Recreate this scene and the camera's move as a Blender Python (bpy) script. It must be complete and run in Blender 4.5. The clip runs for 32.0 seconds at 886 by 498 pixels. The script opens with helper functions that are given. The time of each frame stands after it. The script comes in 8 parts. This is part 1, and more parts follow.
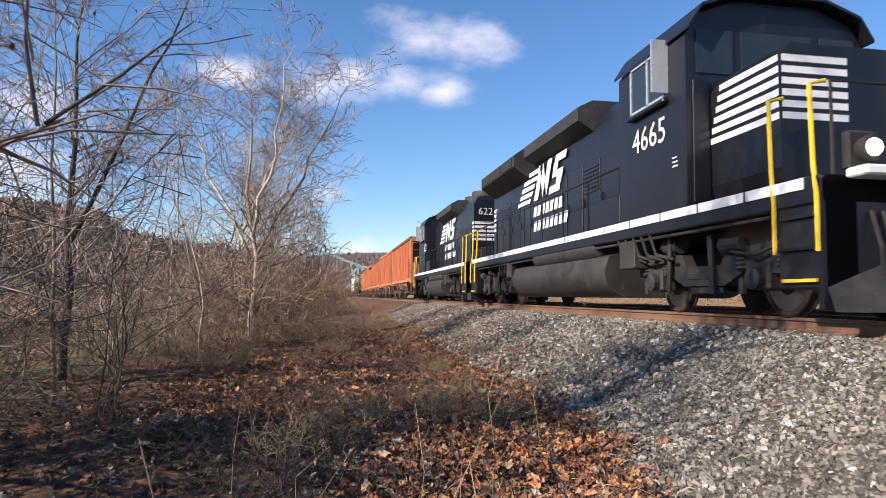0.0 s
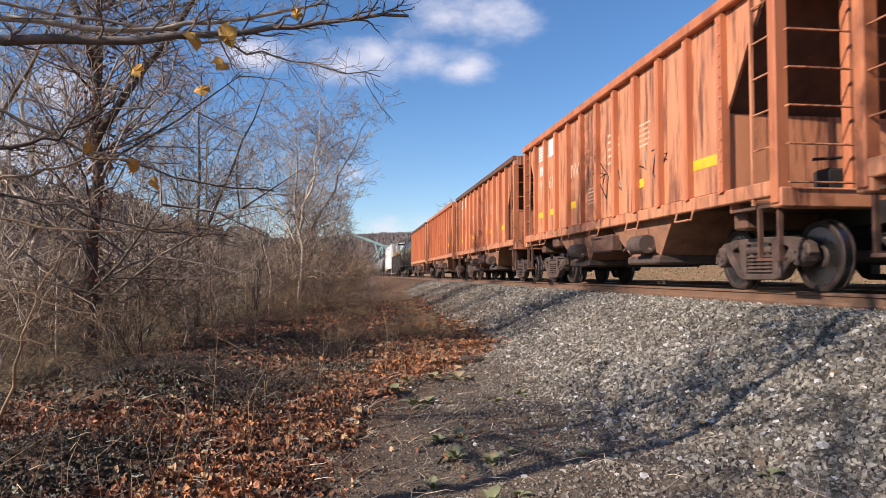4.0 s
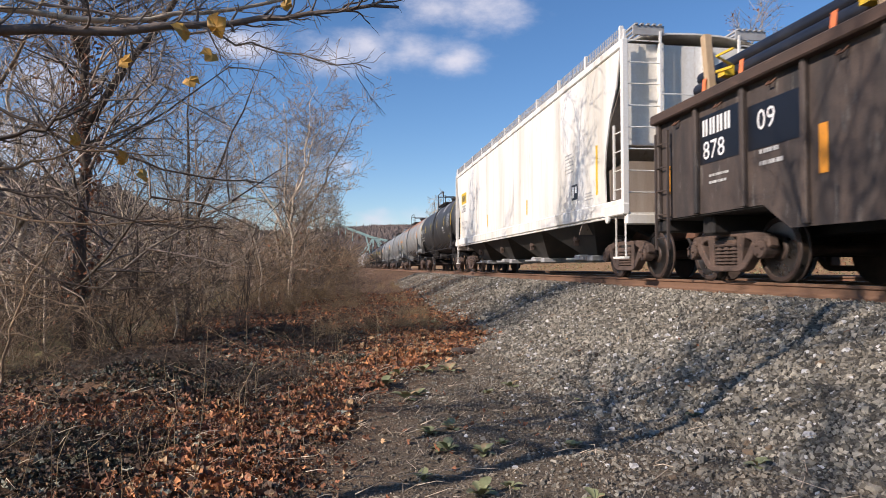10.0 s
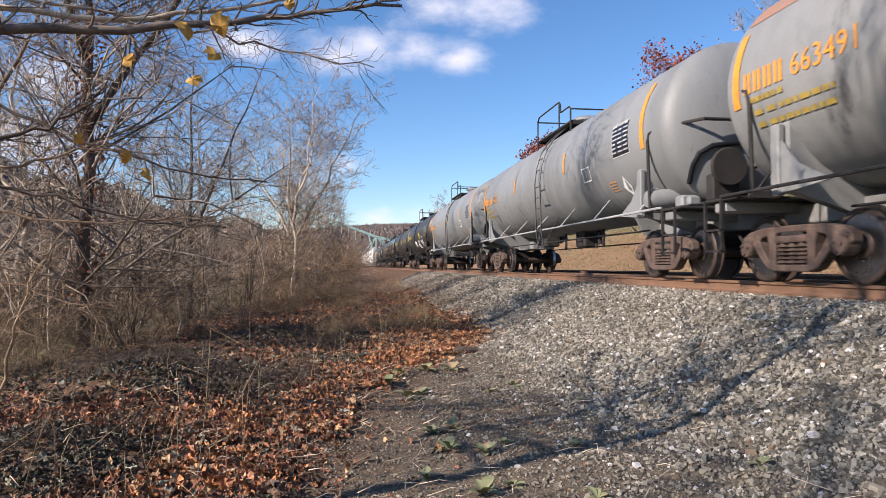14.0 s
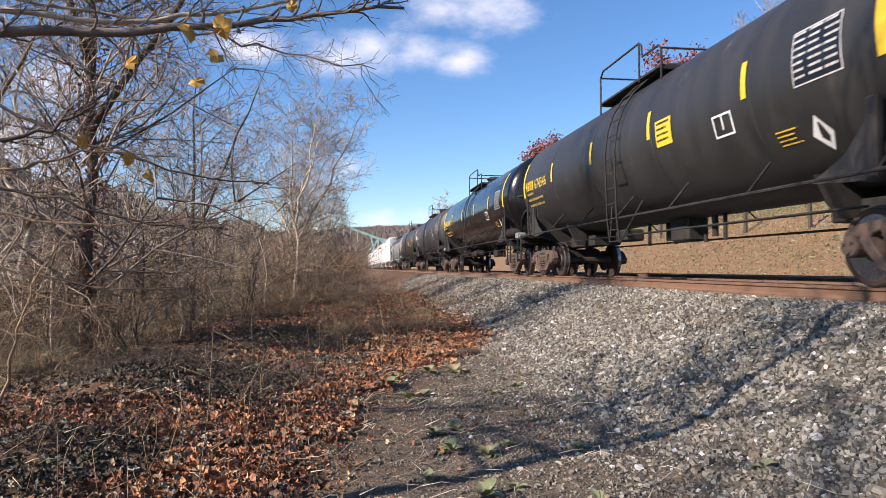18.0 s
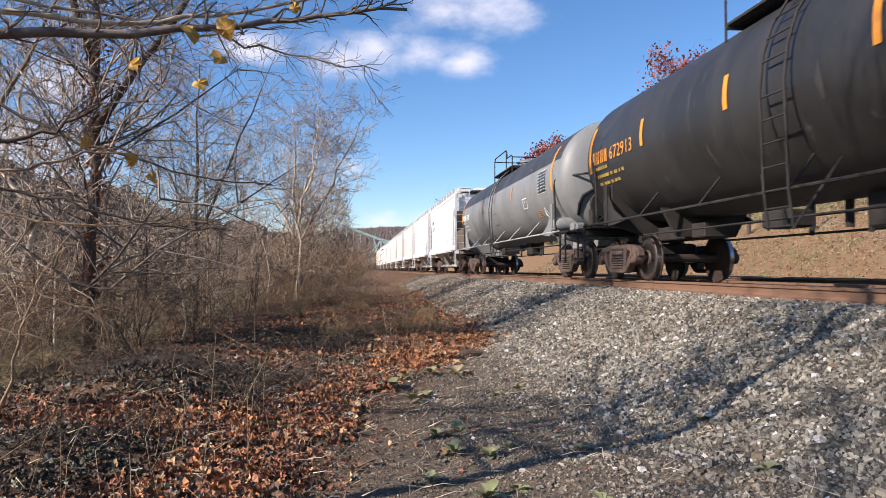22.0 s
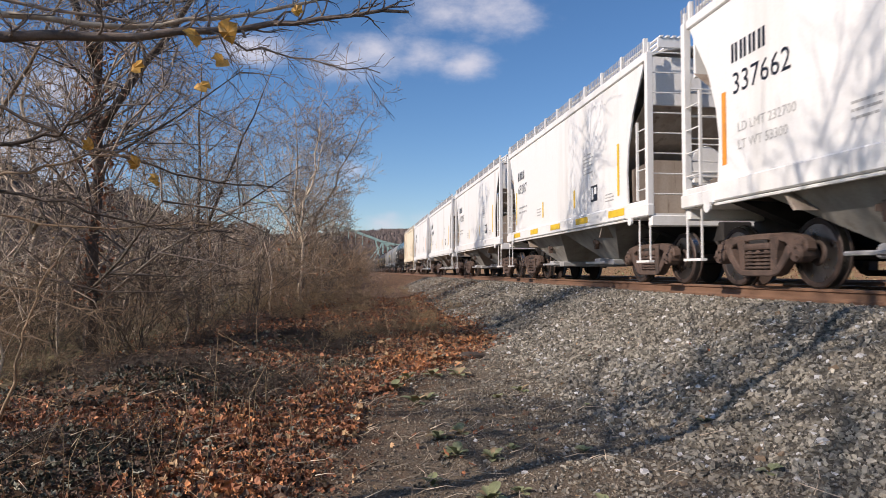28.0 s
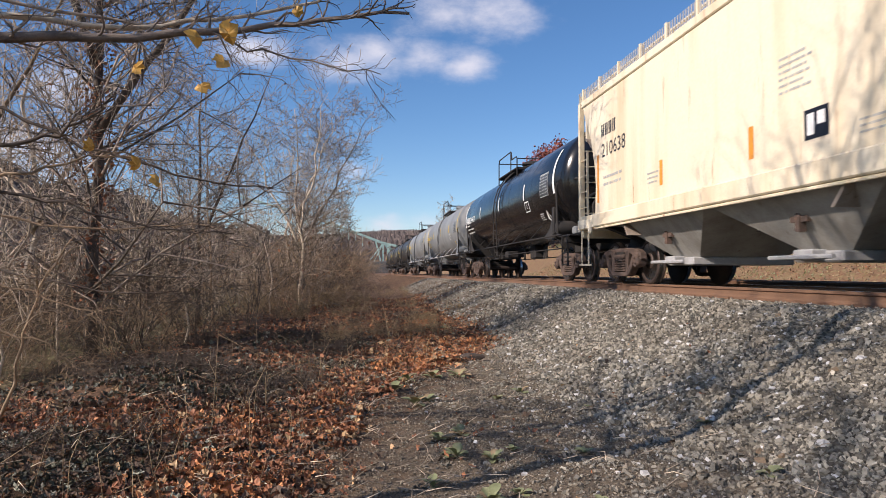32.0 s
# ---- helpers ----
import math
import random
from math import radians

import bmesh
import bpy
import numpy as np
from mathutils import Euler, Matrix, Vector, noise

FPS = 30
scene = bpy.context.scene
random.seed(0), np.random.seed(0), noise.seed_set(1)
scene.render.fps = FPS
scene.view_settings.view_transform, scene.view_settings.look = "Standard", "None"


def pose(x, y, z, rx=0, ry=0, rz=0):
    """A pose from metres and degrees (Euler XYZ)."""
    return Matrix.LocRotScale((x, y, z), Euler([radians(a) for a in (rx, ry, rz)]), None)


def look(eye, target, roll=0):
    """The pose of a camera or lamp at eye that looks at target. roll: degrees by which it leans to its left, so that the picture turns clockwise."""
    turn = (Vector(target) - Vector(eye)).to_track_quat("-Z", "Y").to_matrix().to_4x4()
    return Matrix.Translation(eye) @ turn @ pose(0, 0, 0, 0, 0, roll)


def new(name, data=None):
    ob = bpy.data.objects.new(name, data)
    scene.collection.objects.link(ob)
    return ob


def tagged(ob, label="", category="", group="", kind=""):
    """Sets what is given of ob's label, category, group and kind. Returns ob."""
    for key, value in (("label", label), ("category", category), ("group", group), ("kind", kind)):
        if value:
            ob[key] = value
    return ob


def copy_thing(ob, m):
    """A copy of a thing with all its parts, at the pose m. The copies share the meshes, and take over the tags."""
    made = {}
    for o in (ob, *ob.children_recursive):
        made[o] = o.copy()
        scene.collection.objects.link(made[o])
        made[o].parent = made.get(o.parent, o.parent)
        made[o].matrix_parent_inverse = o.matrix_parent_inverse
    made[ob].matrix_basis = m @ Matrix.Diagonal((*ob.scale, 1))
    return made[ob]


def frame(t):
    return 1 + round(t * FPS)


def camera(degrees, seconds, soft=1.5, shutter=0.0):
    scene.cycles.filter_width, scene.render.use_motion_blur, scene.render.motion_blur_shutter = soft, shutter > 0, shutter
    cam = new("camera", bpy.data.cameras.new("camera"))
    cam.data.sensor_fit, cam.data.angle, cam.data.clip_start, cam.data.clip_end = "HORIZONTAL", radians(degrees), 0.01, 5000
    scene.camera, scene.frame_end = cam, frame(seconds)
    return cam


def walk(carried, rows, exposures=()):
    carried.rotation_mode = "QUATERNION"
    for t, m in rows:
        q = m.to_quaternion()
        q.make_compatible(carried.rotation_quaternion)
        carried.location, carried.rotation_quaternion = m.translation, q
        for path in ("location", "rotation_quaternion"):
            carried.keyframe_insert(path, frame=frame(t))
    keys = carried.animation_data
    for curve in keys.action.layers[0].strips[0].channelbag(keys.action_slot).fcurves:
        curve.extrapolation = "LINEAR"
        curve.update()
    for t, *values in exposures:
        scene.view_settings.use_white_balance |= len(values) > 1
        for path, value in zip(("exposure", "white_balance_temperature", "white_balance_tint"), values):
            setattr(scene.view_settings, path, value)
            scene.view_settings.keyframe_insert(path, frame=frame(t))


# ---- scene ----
SPEED = 13.85            # metres a second, the whole train
TRACK = 6.7              # the near track's middle line, beside the camera
EYE = (0.0, 0.0, 0.22)   # the top of the near rail is z = 0

cam = camera(67.9, 32.0, soft=0.4, shutter=0.1)


def view(yaw, pitch, roll, ahead):
    a, b = radians(yaw), radians(pitch)
    way = Vector((math.sin(a) * math.cos(b), math.cos(a) * math.cos(b), math.sin(b)))
    eye = Vector(EYE) + ahead * Vector((0, 1, 0))
    return look(eye, eye + 10 * way, roll)


# seconds, heading, tilt, lean, metres ahead
PATH = [(0, 9.70, 4.15, 0.59, 6.70), (0.5, 8.10, 3.75, 0.36, 4.40), (1, 6.80, 3.24, 0.52, 2.10), (1.5, 5.81, 3.01, 0.36, 0.00),
        (2, 5.85, 3.39, 0.30, 0.00), (2.5, 5.57, 3.05, 0.13, 0.00), (3, 5.79, 2.67, -0.01, 0.00), (3.5, 6.83, 2.43, 0.03, 0.00),
        (5.5, 8.24, 2.04, -0.07, 0.00), (6, 8.37, 1.97, -0.07, 0.00), (6.5, 8.45, 1.89, -0.08, 0.00), (7, 8.45, 1.82, -0.08, 0.00),
        (8, 8.45, 1.75, -0.08, 0.00), (9, 8.44, 1.68, -0.08, 0.00), (10, 8.37, 1.60, -0.10, 0.00), (11, 8.30, 1.53, -0.09, 0.00),
        (12, 8.22, 1.53, -0.11, 0.00), (13, 8.12, 1.47, 0.02, 0.00), (14, 8.13, 1.51, -0.02, 0.00), (14.5, 8.06, 1.52, -0.05, 0.00),
        (16.5, 7.98, 1.63, 0.02, 0.00), (17, 7.95, 1.63, 0.03, 0.00), (18, 7.94, 1.67, -0.03, 0.00), (19, 7.87, 1.67, -0.00, 0.00),
        (20, 7.79, 1.69, 0.04, 0.00), (21, 7.74, 1.69, 0.12, 0.00), (22, 7.71, 1.78, 0.05, 0.00), (23, 7.68, 1.80, 0.07, 0.00),
        (24, 7.65, 1.83, 0.01, 0.00), (25, 7.61, 1.86, 0.06, 0.00), (25.5, 7.56, 1.86, 0.05, 0.00), (27.5, 7.52, 1.94, 0.07, 0.00),
        (28, 7.54, 1.96, -0.02, 0.00), (29, 7.53, 2.00, 0.07, 0.00), (30, 7.54, 2.04, -0.00, 0.00), (31, 7.54, 2.06, 0.04, 0.00),
        (32, 7.52, 2.07, 0.06, 0.00)]
# the camera darkens its picture when pale cars pass
LEVELS = [(0, 0.5), (1, 0.36), (2, 0.42), (3, 0.3), (6, 0.26), (7, 0.4), (8, 0.45), (9, 0.4), (10, 0.12), (11, -0.08), (11.5, 0.1), (12, 0.42), (19, 0.55), (22, 0.5), (24, 0.08), (25, 0.0), (29, -0.05), (31, -0.05), (32, 0.15)]
walk(cam, [(t, view(*p)) for t, *p in PATH], exposures=[(t, e + 0.1, 6800, 19) for t, e in LEVELS])

# ---- light ----
SUN_FROM = Vector((-0.93, -0.36, 0.0)).normalized() * math.cos(radians(31)) + Vector((0, 0, math.sin(radians(31))))
sun = new("sun", bpy.data.lights.new("sun", "SUN"))
sun.data.energy, sun.data.angle, sun.data.color = 5.0, radians(0.53), (1.0, 0.93, 0.82)
sun.matrix_basis = look((0, 0, 30), Vector((0, 0, 30)) - SUN_FROM)

world = bpy.data.worlds.new("sky")
scene.world = world
world.use_nodes = True


def sky():
    nt = world.node_tree
    nt.nodes.clear()
    N, L = nt.nodes.new, nt.links.new
    tex = N("ShaderNodeTexSky")
    tex.sky_type, tex.sun_disc = "NISHITA", False
    tex.sun_elevation = radians(31)
    tex.sun_rotation = math.atan2(SUN_FROM.x, SUN_FROM.y)
    tex.air_density, tex.dust_density, tex.ozone_density = 1.0, 0.15, 4.5
    co = N("ShaderNodeTexCoord")
    # small fair-weather clouds low over the horizon
    m = N("ShaderNodeMapping")
    m.inputs["Scale"].default_value = (1.0, 1.0, 2.0)
    L(co.outputs["Generated"], m.inputs[0])
    n1 = N("ShaderNodeTexNoise")
    n1.inputs["Scale"].default_value, n1.inputs["Detail"].default_value = 7.0, 10
    n1.inputs["Roughness"].default_value = 0.6
    L(m.outputs[0], n1.inputs["Vector"])
    cloud = None
    for (x, y, z), r0, r1 in CLOUDS:
        d = N("ShaderNodeVectorMath")
        d.operation = "DISTANCE"
        s = N("ShaderNodeMapping")
        s.inputs["Scale"].default_value = (1, 1, 2.1)
        L(co.outputs["Generated"], s.inputs[0])
        L(s.outputs[0], d.inputs[0])
        d.inputs[1].default_value = (x, y, z * 2.1)
        r = N("ShaderNodeMapRange")
        r.inputs["From Min"].default_value, r.inputs["From Max"].default_value = r0, r1
        r.inputs["To Min"].default_value, r.inputs["To Max"].default_value = 0.16, -0.3
        L(d.outputs["Value"], r.inputs["Value"])
        if cloud is None:
            cloud = r.outputs[0]
        else:
            mx = N("ShaderNodeMath")
            mx.operation = "MAXIMUM"
            L(cloud, mx.inputs[0])
            L(r.outputs[0], mx.inputs[1])
            cloud = mx.outputs[0]
    add = N("ShaderNodeMath")
    L(cloud, add.inputs[0])
    L(n1.outputs["Fac"], add.inputs[1])
    ramp = N("ShaderNodeMapRange")
    ramp.interpolation_type = "SMOOTHSTEP"
    ramp.inputs["From Min"].default_value, ramp.inputs["From Max"].default_value = 0.36, 0.9
    L(add.outputs[0], ramp.inputs["Value"])
    mix = N("ShaderNodeMix")
    mix.data_type = "RGBA"
    L(ramp.outputs[0], mix.inputs[0])
    hue = N("ShaderNodeHueSaturation")
    hue.inputs["Saturation"].default_value = 1.16
    L(tex.outputs[0], hue.inputs["Color"])
    L(hue.outputs[0], mix.inputs[6])
    mix.inputs[7].default_value = (5.4, 5.7, 6.4, 1)
    bg = N("ShaderNodeBackground")
    bg.inputs["Strength"].default_value = 0.122
    L(mix.outputs[2], bg.inputs["Color"])
    L(bg.outputs[0], N("ShaderNodeOutputWorld").inputs["Surface"])


def bearing(px, py):
    """A direction in the sky from the standing camera's heading."""
    a, b = radians(7.9), radians(1.67)
    fw = Vector((math.sin(a) * math.cos(b), math.cos(a) * math.cos(b), math.sin(b)))
    rt = Vector((math.cos(a), -math.sin(a), 0))
    up = rt.cross(fw)
    return tuple((fw + rt * px + up * py).normalized())


CLOUDS = [(bearing(-0.16, 0.29), 0.0, 0.10), (bearing(-0.10, 0.305), 0.0, 0.11), (bearing(-0.035, 0.30), 0.0, 0.11), (bearing(0.025, 0.285), 0.0, 0.09), (bearing(-0.02, 0.365), 0.0, 0.13),
          (bearing(0.10, 0.36), 0.02, 0.12), (bearing(-0.14, 0.125), 0.0, 0.075), (bearing(-0.66, 0.15), 0.04, 0.2), (bearing(-0.6, 0.25), 0.0, 0.13), (bearing(-0.02, 0.045), 0.0, 0.07), (bearing(-0.09, 0.04), 0.0, 0.07), (bearing(-0.3, 0.31), 0.0, 0.09)]
sky()

# ---- materials ----
MATS = {}


def material(name, base, second=None, rough=0.6, metal=0.0, scale=3.0, amount=0.5, bump=0.15, fine=60.0,
             stretch=(1, 1, 1), third=None, third_amount=0.0, spread=0.0, coat=0.0, trans=0.0):
    """A surface with a base colour, broad stains of a second colour, streaks or flecks of a third, and fine relief."""
    if name in MATS:
        return MATS[name]
    mat = bpy.data.materials.new(name)
    mat.use_nodes = True
    nt = mat.node_tree
    nt.nodes.clear()
    N, L = nt.nodes.new, nt.links.new
    out, bs = N("ShaderNodeOutputMaterial"), N("ShaderNodeBsdfPrincipled")
    L(bs.outputs[0], out.inputs["Surface"])
    co = N("ShaderNodeTexCoord")
    info = N("ShaderNodeObjectInfo")
    off = N("ShaderNodeVectorMath")
    off.operation = "MULTIPLY_ADD"
    L(info.outputs["Random"], off.inputs[0])
    off.inputs[1].default_value = (37.0, 17.0, 9.0)
    L(co.outputs["Object"], off.inputs[2])
    mp = N("ShaderNodeMapping")
    mp.inputs["Scale"].default_value = stretch
    L(off.outputs[0], mp.inputs[0])
    n1 = N("ShaderNodeTexNoise")
    n1.inputs["Scale"].default_value, n1.inputs["Detail"].default_value = scale, 8
    n1.inputs["Roughness"].default_value = 0.62
    L(mp.outputs[0], n1.inputs["Vector"])
    n2 = N("ShaderNodeTexNoise")
    n2.inputs["Scale"].default_value, n2.inputs["Detail"].default_value = fine, 4
    L(off.outputs[0], n2.inputs["Vector"])
    second = second or tuple(c * 0.6 for c in base)

    def rgb(c):
        n = N("ShaderNodeRGB")
        n.outputs[0].default_value = (*c, 1)
        return n.outputs[0]

    def mixed(fac, a, b):
        n = N("ShaderNodeMix")
        n.data_type = "RGBA"
        L(fac, n.inputs[0])
        L(a, n.inputs[6])
        L(b, n.inputs[7])
        return n.outputs[2]

    def ranged(v, a, b, hi=1.0):
        n = N("ShaderNodeMapRange")
        n.inputs["From Min"].default_value, n.inputs["From Max"].default_value = a, b
        n.inputs["To Max"].default_value = hi
        L(v, n.inputs["Value"])
        return n.outputs[0]

    col = mixed(ranged(n1.outputs["Fac"], 0.62 - 0.35 * amount, 0.78 - 0.1 * amount), rgb(base), rgb(second))
    if third:
        n3 = N("ShaderNodeTexNoise")
        n3.inputs["Scale"].default_value, n3.inputs["Detail"].default_value = scale * 2.7, 10
        n3.inputs["Roughness"].default_value = 0.7
        L(mp.outputs[0], n3.inputs["Vector"])
        col = mixed(ranged(n3.outputs["Fac"], 0.68 - 0.25 * third_amount, 0.76 - 0.2 * third_amount), col, rgb(third))
    col = mixed(ranged(n2.outputs["Fac"], 0.35, 0.75, 0.35), col, rgb(second))
    if spread:
        geo = N("ShaderNodeNewGeometry")
        hsv = N("ShaderNodeHueSaturation")
        v = N("ShaderNodeMapRange")
        v.inputs["To Min"].default_value, v.inputs["To Max"].default_value = 1 - spread, 1 + spread
        L(geo.outputs["Random Per Island"], v.inputs["Value"])
        L(v.outputs[0], hsv.inputs["Value"])
        L(col, hsv.inputs["Color"])
        col = hsv.outputs[0]
    L(col, bs.inputs["Base Color"])
    rr = N("ShaderNodeMapRange")
    rr.inputs["To Min"].default_value, rr.inputs["To Max"].default_value = max(rough - 0.12, 0.03), min(rough + 0.15, 1)
    L(n1.outputs["Fac"], rr.inputs["Value"])
    L(rr.outputs[0], bs.inputs["Roughness"])
    bs.inputs["Metallic"].default_value = metal
    bs.inputs["Coat Weight"].default_value = coat
    if trans:
        bs.inputs["Transmission Weight"].default_value = trans
    if bump:
        b = N("ShaderNodeBump")
        b.inputs["Strength"].default_value, b.inputs["Distance"].default_value = bump, 0.02
        sm = N("ShaderNodeMath")
        L(n1.outputs["Fac"], sm.inputs[0])
        L(n2.outputs["Fac"], sm.inputs[1])
        L(sm.outputs[0], b.inputs["Height"])
        L(b.outputs[0], bs.inputs["Normal"])
    MATS[name] = mat
    return mat


def glow(name, colour, power):
    mat = bpy.data.materials.new(name)
    mat.use_nodes = True
    bs = mat.node_tree.nodes["Principled BSDF"]
    bs.inputs["Base Color"].default_value = (*colour, 1)
    bs.inputs["Emission Color"].default_value = (*colour, 1)
    bs.inputs["Emission Strength"].default_value = power
    return mat


STREAK = (1.6, 1.6, 0.16)
M_LOCO = material("loco_black", (0.007, 0.008, 0.012), (0.016, 0.016, 0.018), 0.36, 0, 1.2, 0.4, 0.05, 40, STREAK, (0.04, 0.037, 0.034), 0.25)
M_GRIME = material("grimy_black", (0.018, 0.018, 0.018), (0.055, 0.047, 0.04), 0.65, 0, 2.2, 0.6, 0.12, 50, (1, 1, 1), (0.11, 0.085, 0.06), 0.2)
M_WHITE = material("white_marking", (0.82, 0.82, 0.8), (0.6, 0.59, 0.56), 0.5, 0, 4, 0.2, 0.03)
M_YELLOW = material("yellow_marking", (0.78, 0.52, 0.03), (0.5, 0.33, 0.05), 0.5, 0, 5, 0.3, 0.03)
M_AMBER = material("amber_marking", (0.75, 0.3, 0.03), (0.5, 0.2, 0.05), 0.5, 0, 5, 0.3, 0.03)
M_ORANGE = material("faded_orange", (0.64, 0.275, 0.14), (0.44, 0.16, 0.08), 0.62, 0, 1.3, 0.55, 0.08, 45, STREAK, (0.16, 0.06, 0.035), 0.75)
M_ORANGE_R = material("red_orange", (0.55, 0.19, 0.08), (0.34, 0.1, 0.05), 0.65, 0, 2.0, 0.5, 0.08, 45, STREAK, (0.14, 0.06, 0.035), 0.3)
M_FADED = material("worn_white_print", (0.78, 0.6, 0.45), (0.6, 0.35, 0.2), 0.6, 0, 6, 0.6, 0.02)
M_FADE_Y = material("faded_yellow_print", (0.4, 0.28, 0.06), (0.2, 0.15, 0.05), 0.6, 0, 6, 0.5, 0.02)
M_FADE_W = material("dusty_white_print", (0.55, 0.55, 0.53), (0.35, 0.35, 0.34), 0.6, 0, 6, 0.5, 0.02)
M_INK = material("grey_print", (0.34, 0.34, 0.33), (0.5, 0.5, 0.48), 0.6, 0, 6, 0.4, 0.02)
M_ORANGE_B = material("pale_orange", (0.66, 0.34, 0.165), (0.45, 0.19, 0.085), 0.62, 0, 1.3, 0.6, 0.08, 45, STREAK, (0.16, 0.07, 0.04), 0.6)
M_RUST = material("rust_brown", (0.16, 0.075, 0.045), (0.075, 0.045, 0.035), 0.85, 0, 3, 0.6, 0.25, 60, (1, 1, 1), (0.24, 0.12, 0.07), 0.3)
M_RUST_L = material("rust_orange", (0.36, 0.17, 0.095), (0.17, 0.085, 0.055), 0.85, 0, 3, 0.6, 0.25, 60, (1, 1, 1), (0.1, 0.06, 0.045), 0.3)
M_FRAME = material("truck_brown", (0.12, 0.078, 0.06), (0.04, 0.03, 0.026), 0.8, 0, 5, 0.6, 0.25, 70, (1, 1, 1), (0.2, 0.11, 0.08), 0.35)
M_WHEEL = material("wheel_steel", (0.07, 0.047, 0.038), (0.035, 0.028, 0.025), 0.6, 0.3, 5, 0.5, 0.12)
M_TREAD = material("polished_steel", (0.45, 0.44, 0.43), (0.3, 0.28, 0.26), 0.28, 1.0, 5, 0.4, 0.02)
M_DARK = material("underframe_black", (0.013, 0.012, 0.012), (0.035, 0.03, 0.026), 0.8, 0, 3, 0.6, 0.2)
M_TANKS = {
    "black": material("tank_black", (0.02, 0.02, 0.02), (0.04, 0.039, 0.037), 0.45, 0, 0.9, 0.6, 0.012, 30, STREAK, (0.085, 0.08, 0.074), 0.28),
    "gloss": material("tank_gloss_black", (0.006, 0.006, 0.007), (0.011, 0.011, 0.011), 0.16, 0, 0.9, 0.4, 0.01, 30, STREAK),
    "dark": material("tank_dark_grey", (0.055, 0.056, 0.056), (0.02, 0.02, 0.021), 0.5, 0, 0.9, 0.85, 0.012, 30, STREAK, (0.12, 0.12, 0.118), 0.35),
    "grey": material("tank_streaked_grey", (0.235, 0.245, 0.245), (0.15, 0.158, 0.158), 0.5, 0, 0.55, 0.55, 0.012, 30, (1.1, 1.1, 0.3), (0.065, 0.066, 0.068), 0.32),
    "rusty": material("tank_rusty_grey", (0.28, 0.285, 0.275), (0.18, 0.18, 0.175), 0.5, 0, 0.55, 0.55, 0.02, 30, (1.1, 1.1, 0.3), (0.075, 0.073, 0.07), 0.32),
}
M_RUST_TOP = material("rust_red_top", (0.36, 0.14, 0.07), (0.22, 0.17, 0.14), 0.8, 0, 1.2, 0.6, 0.05, 30, (1, 1, 1), (0.25, 0.24, 0.23), 0.5)
M_HOPPER = material("hopper_white", (0.78, 0.78, 0.76), (0.62, 0.61, 0.57), 0.5, 0, 0.9, 0.3, 0.03, 30, STREAK, (0.4, 0.37, 0.32), 0.15)
M_HOPPER_B = material("hopper_worn_white", (0.83, 0.82, 0.78), (0.55, 0.5, 0.4), 0.5, 0, 0.9, 0.5, 0.03, 30, STREAK, (0.36, 0.22, 0.11), 0.25)
M_HOPPER_C = material("hopper_grey", (0.66, 0.65, 0.61), (0.5, 0.48, 0.43), 0.55, 0, 0.9, 0.5, 0.03, 30, STREAK, (0.25, 0.2, 0.15), 0.2)
M_TAN = material("hopper_tan", (0.8, 0.71, 0.54), (0.6, 0.48, 0.31), 0.55, 0, 0.9, 0.5, 0.04, 30, STREAK, (0.36, 0.17, 0.07), 0.3)
M_GONDOLA = material("gondola_brown", (0.095, 0.068, 0.054), (0.022, 0.021, 0.022), 0.7, 0, 1.3, 0.75, 0.12, 40, (1.8, 1.8, 0.35), (0.19, 0.17, 0.15), 0.42)
M_PIPE = material("pipe_black", (0.012, 0.013, 0.018), (0.03, 0.03, 0.035), 0.35, 0, 2, 0.4, 0.03)
M_CAP = material("blue_plastic", (0.02, 0.1, 0.55), (0.02, 0.07, 0.4), 0.4, 0, 5, 0.3, 0.02)
M_WOOD = material("stake_wood", (0.5, 0.36, 0.22), (0.32, 0.22, 0.13), 0.8, 0, 6, 0.5, 0.1, 80, (3, 3, 0.3))
M_GLASS = material("cab_glass", (0.02, 0.03, 0.035), (0.03, 0.04, 0.045), 0.06, 0, 2, 0.3, 0.0)
M_MIRROR = material("shiny_grey", (0.55, 0.58, 0.6), (0.4, 0.42, 0.44), 0.25, 0.4, 3, 0.3, 0.02)
M_RAIL = material("rusty_rail", (0.2, 0.11, 0.066), (0.12, 0.068, 0.045), 0.75, 0.1, 3, 0.5, 0.15, 60, (4, 0.5, 1), (0.24, 0.15, 0.1), 0.3)
M_TIE = material("tie_wood", (0.09, 0.065, 0.05), (0.05, 0.04, 0.035), 0.9, 0, 6, 0.5, 0.3, 60, (0.4, 4, 4))
M_STONE = material("ballast_stone", (0.25, 0.232, 0.19), (0.135, 0.115, 0.088), 0.9, 0, 1.6, 0.55, 0.3, 120, (1, 1, 1), (0.36, 0.335, 0.285), 0.3, 0.66)
M_TEAL = material("bridge_green", (0.36, 0.52, 0.48), (0.26, 0.4, 0.38), 0.6, 0, 1, 0.4, 0.05)
M_BARK = material("twig_bark", (0.5, 0.41, 0.31), (0.17, 0.125, 0.09), 0.8, 0, 7, 0.5, 0.25, 90, (1, 1, 1), None, 0, 0.65)
M_BARK_D = material("dark_bark", (0.095, 0.07, 0.052), (0.05, 0.038, 0.03), 0.85, 0, 7, 0.5, 0.3, 90, (1, 1, 1), (0.17, 0.13, 0.1), 0.3)
M_TWIG = material("dark_twig", (0.33, 0.26, 0.205), (0.12, 0.09, 0.07), 0.8, 0, 7, 0.5, 0.2, 90, (1, 1, 1), None, 0, 0.75)
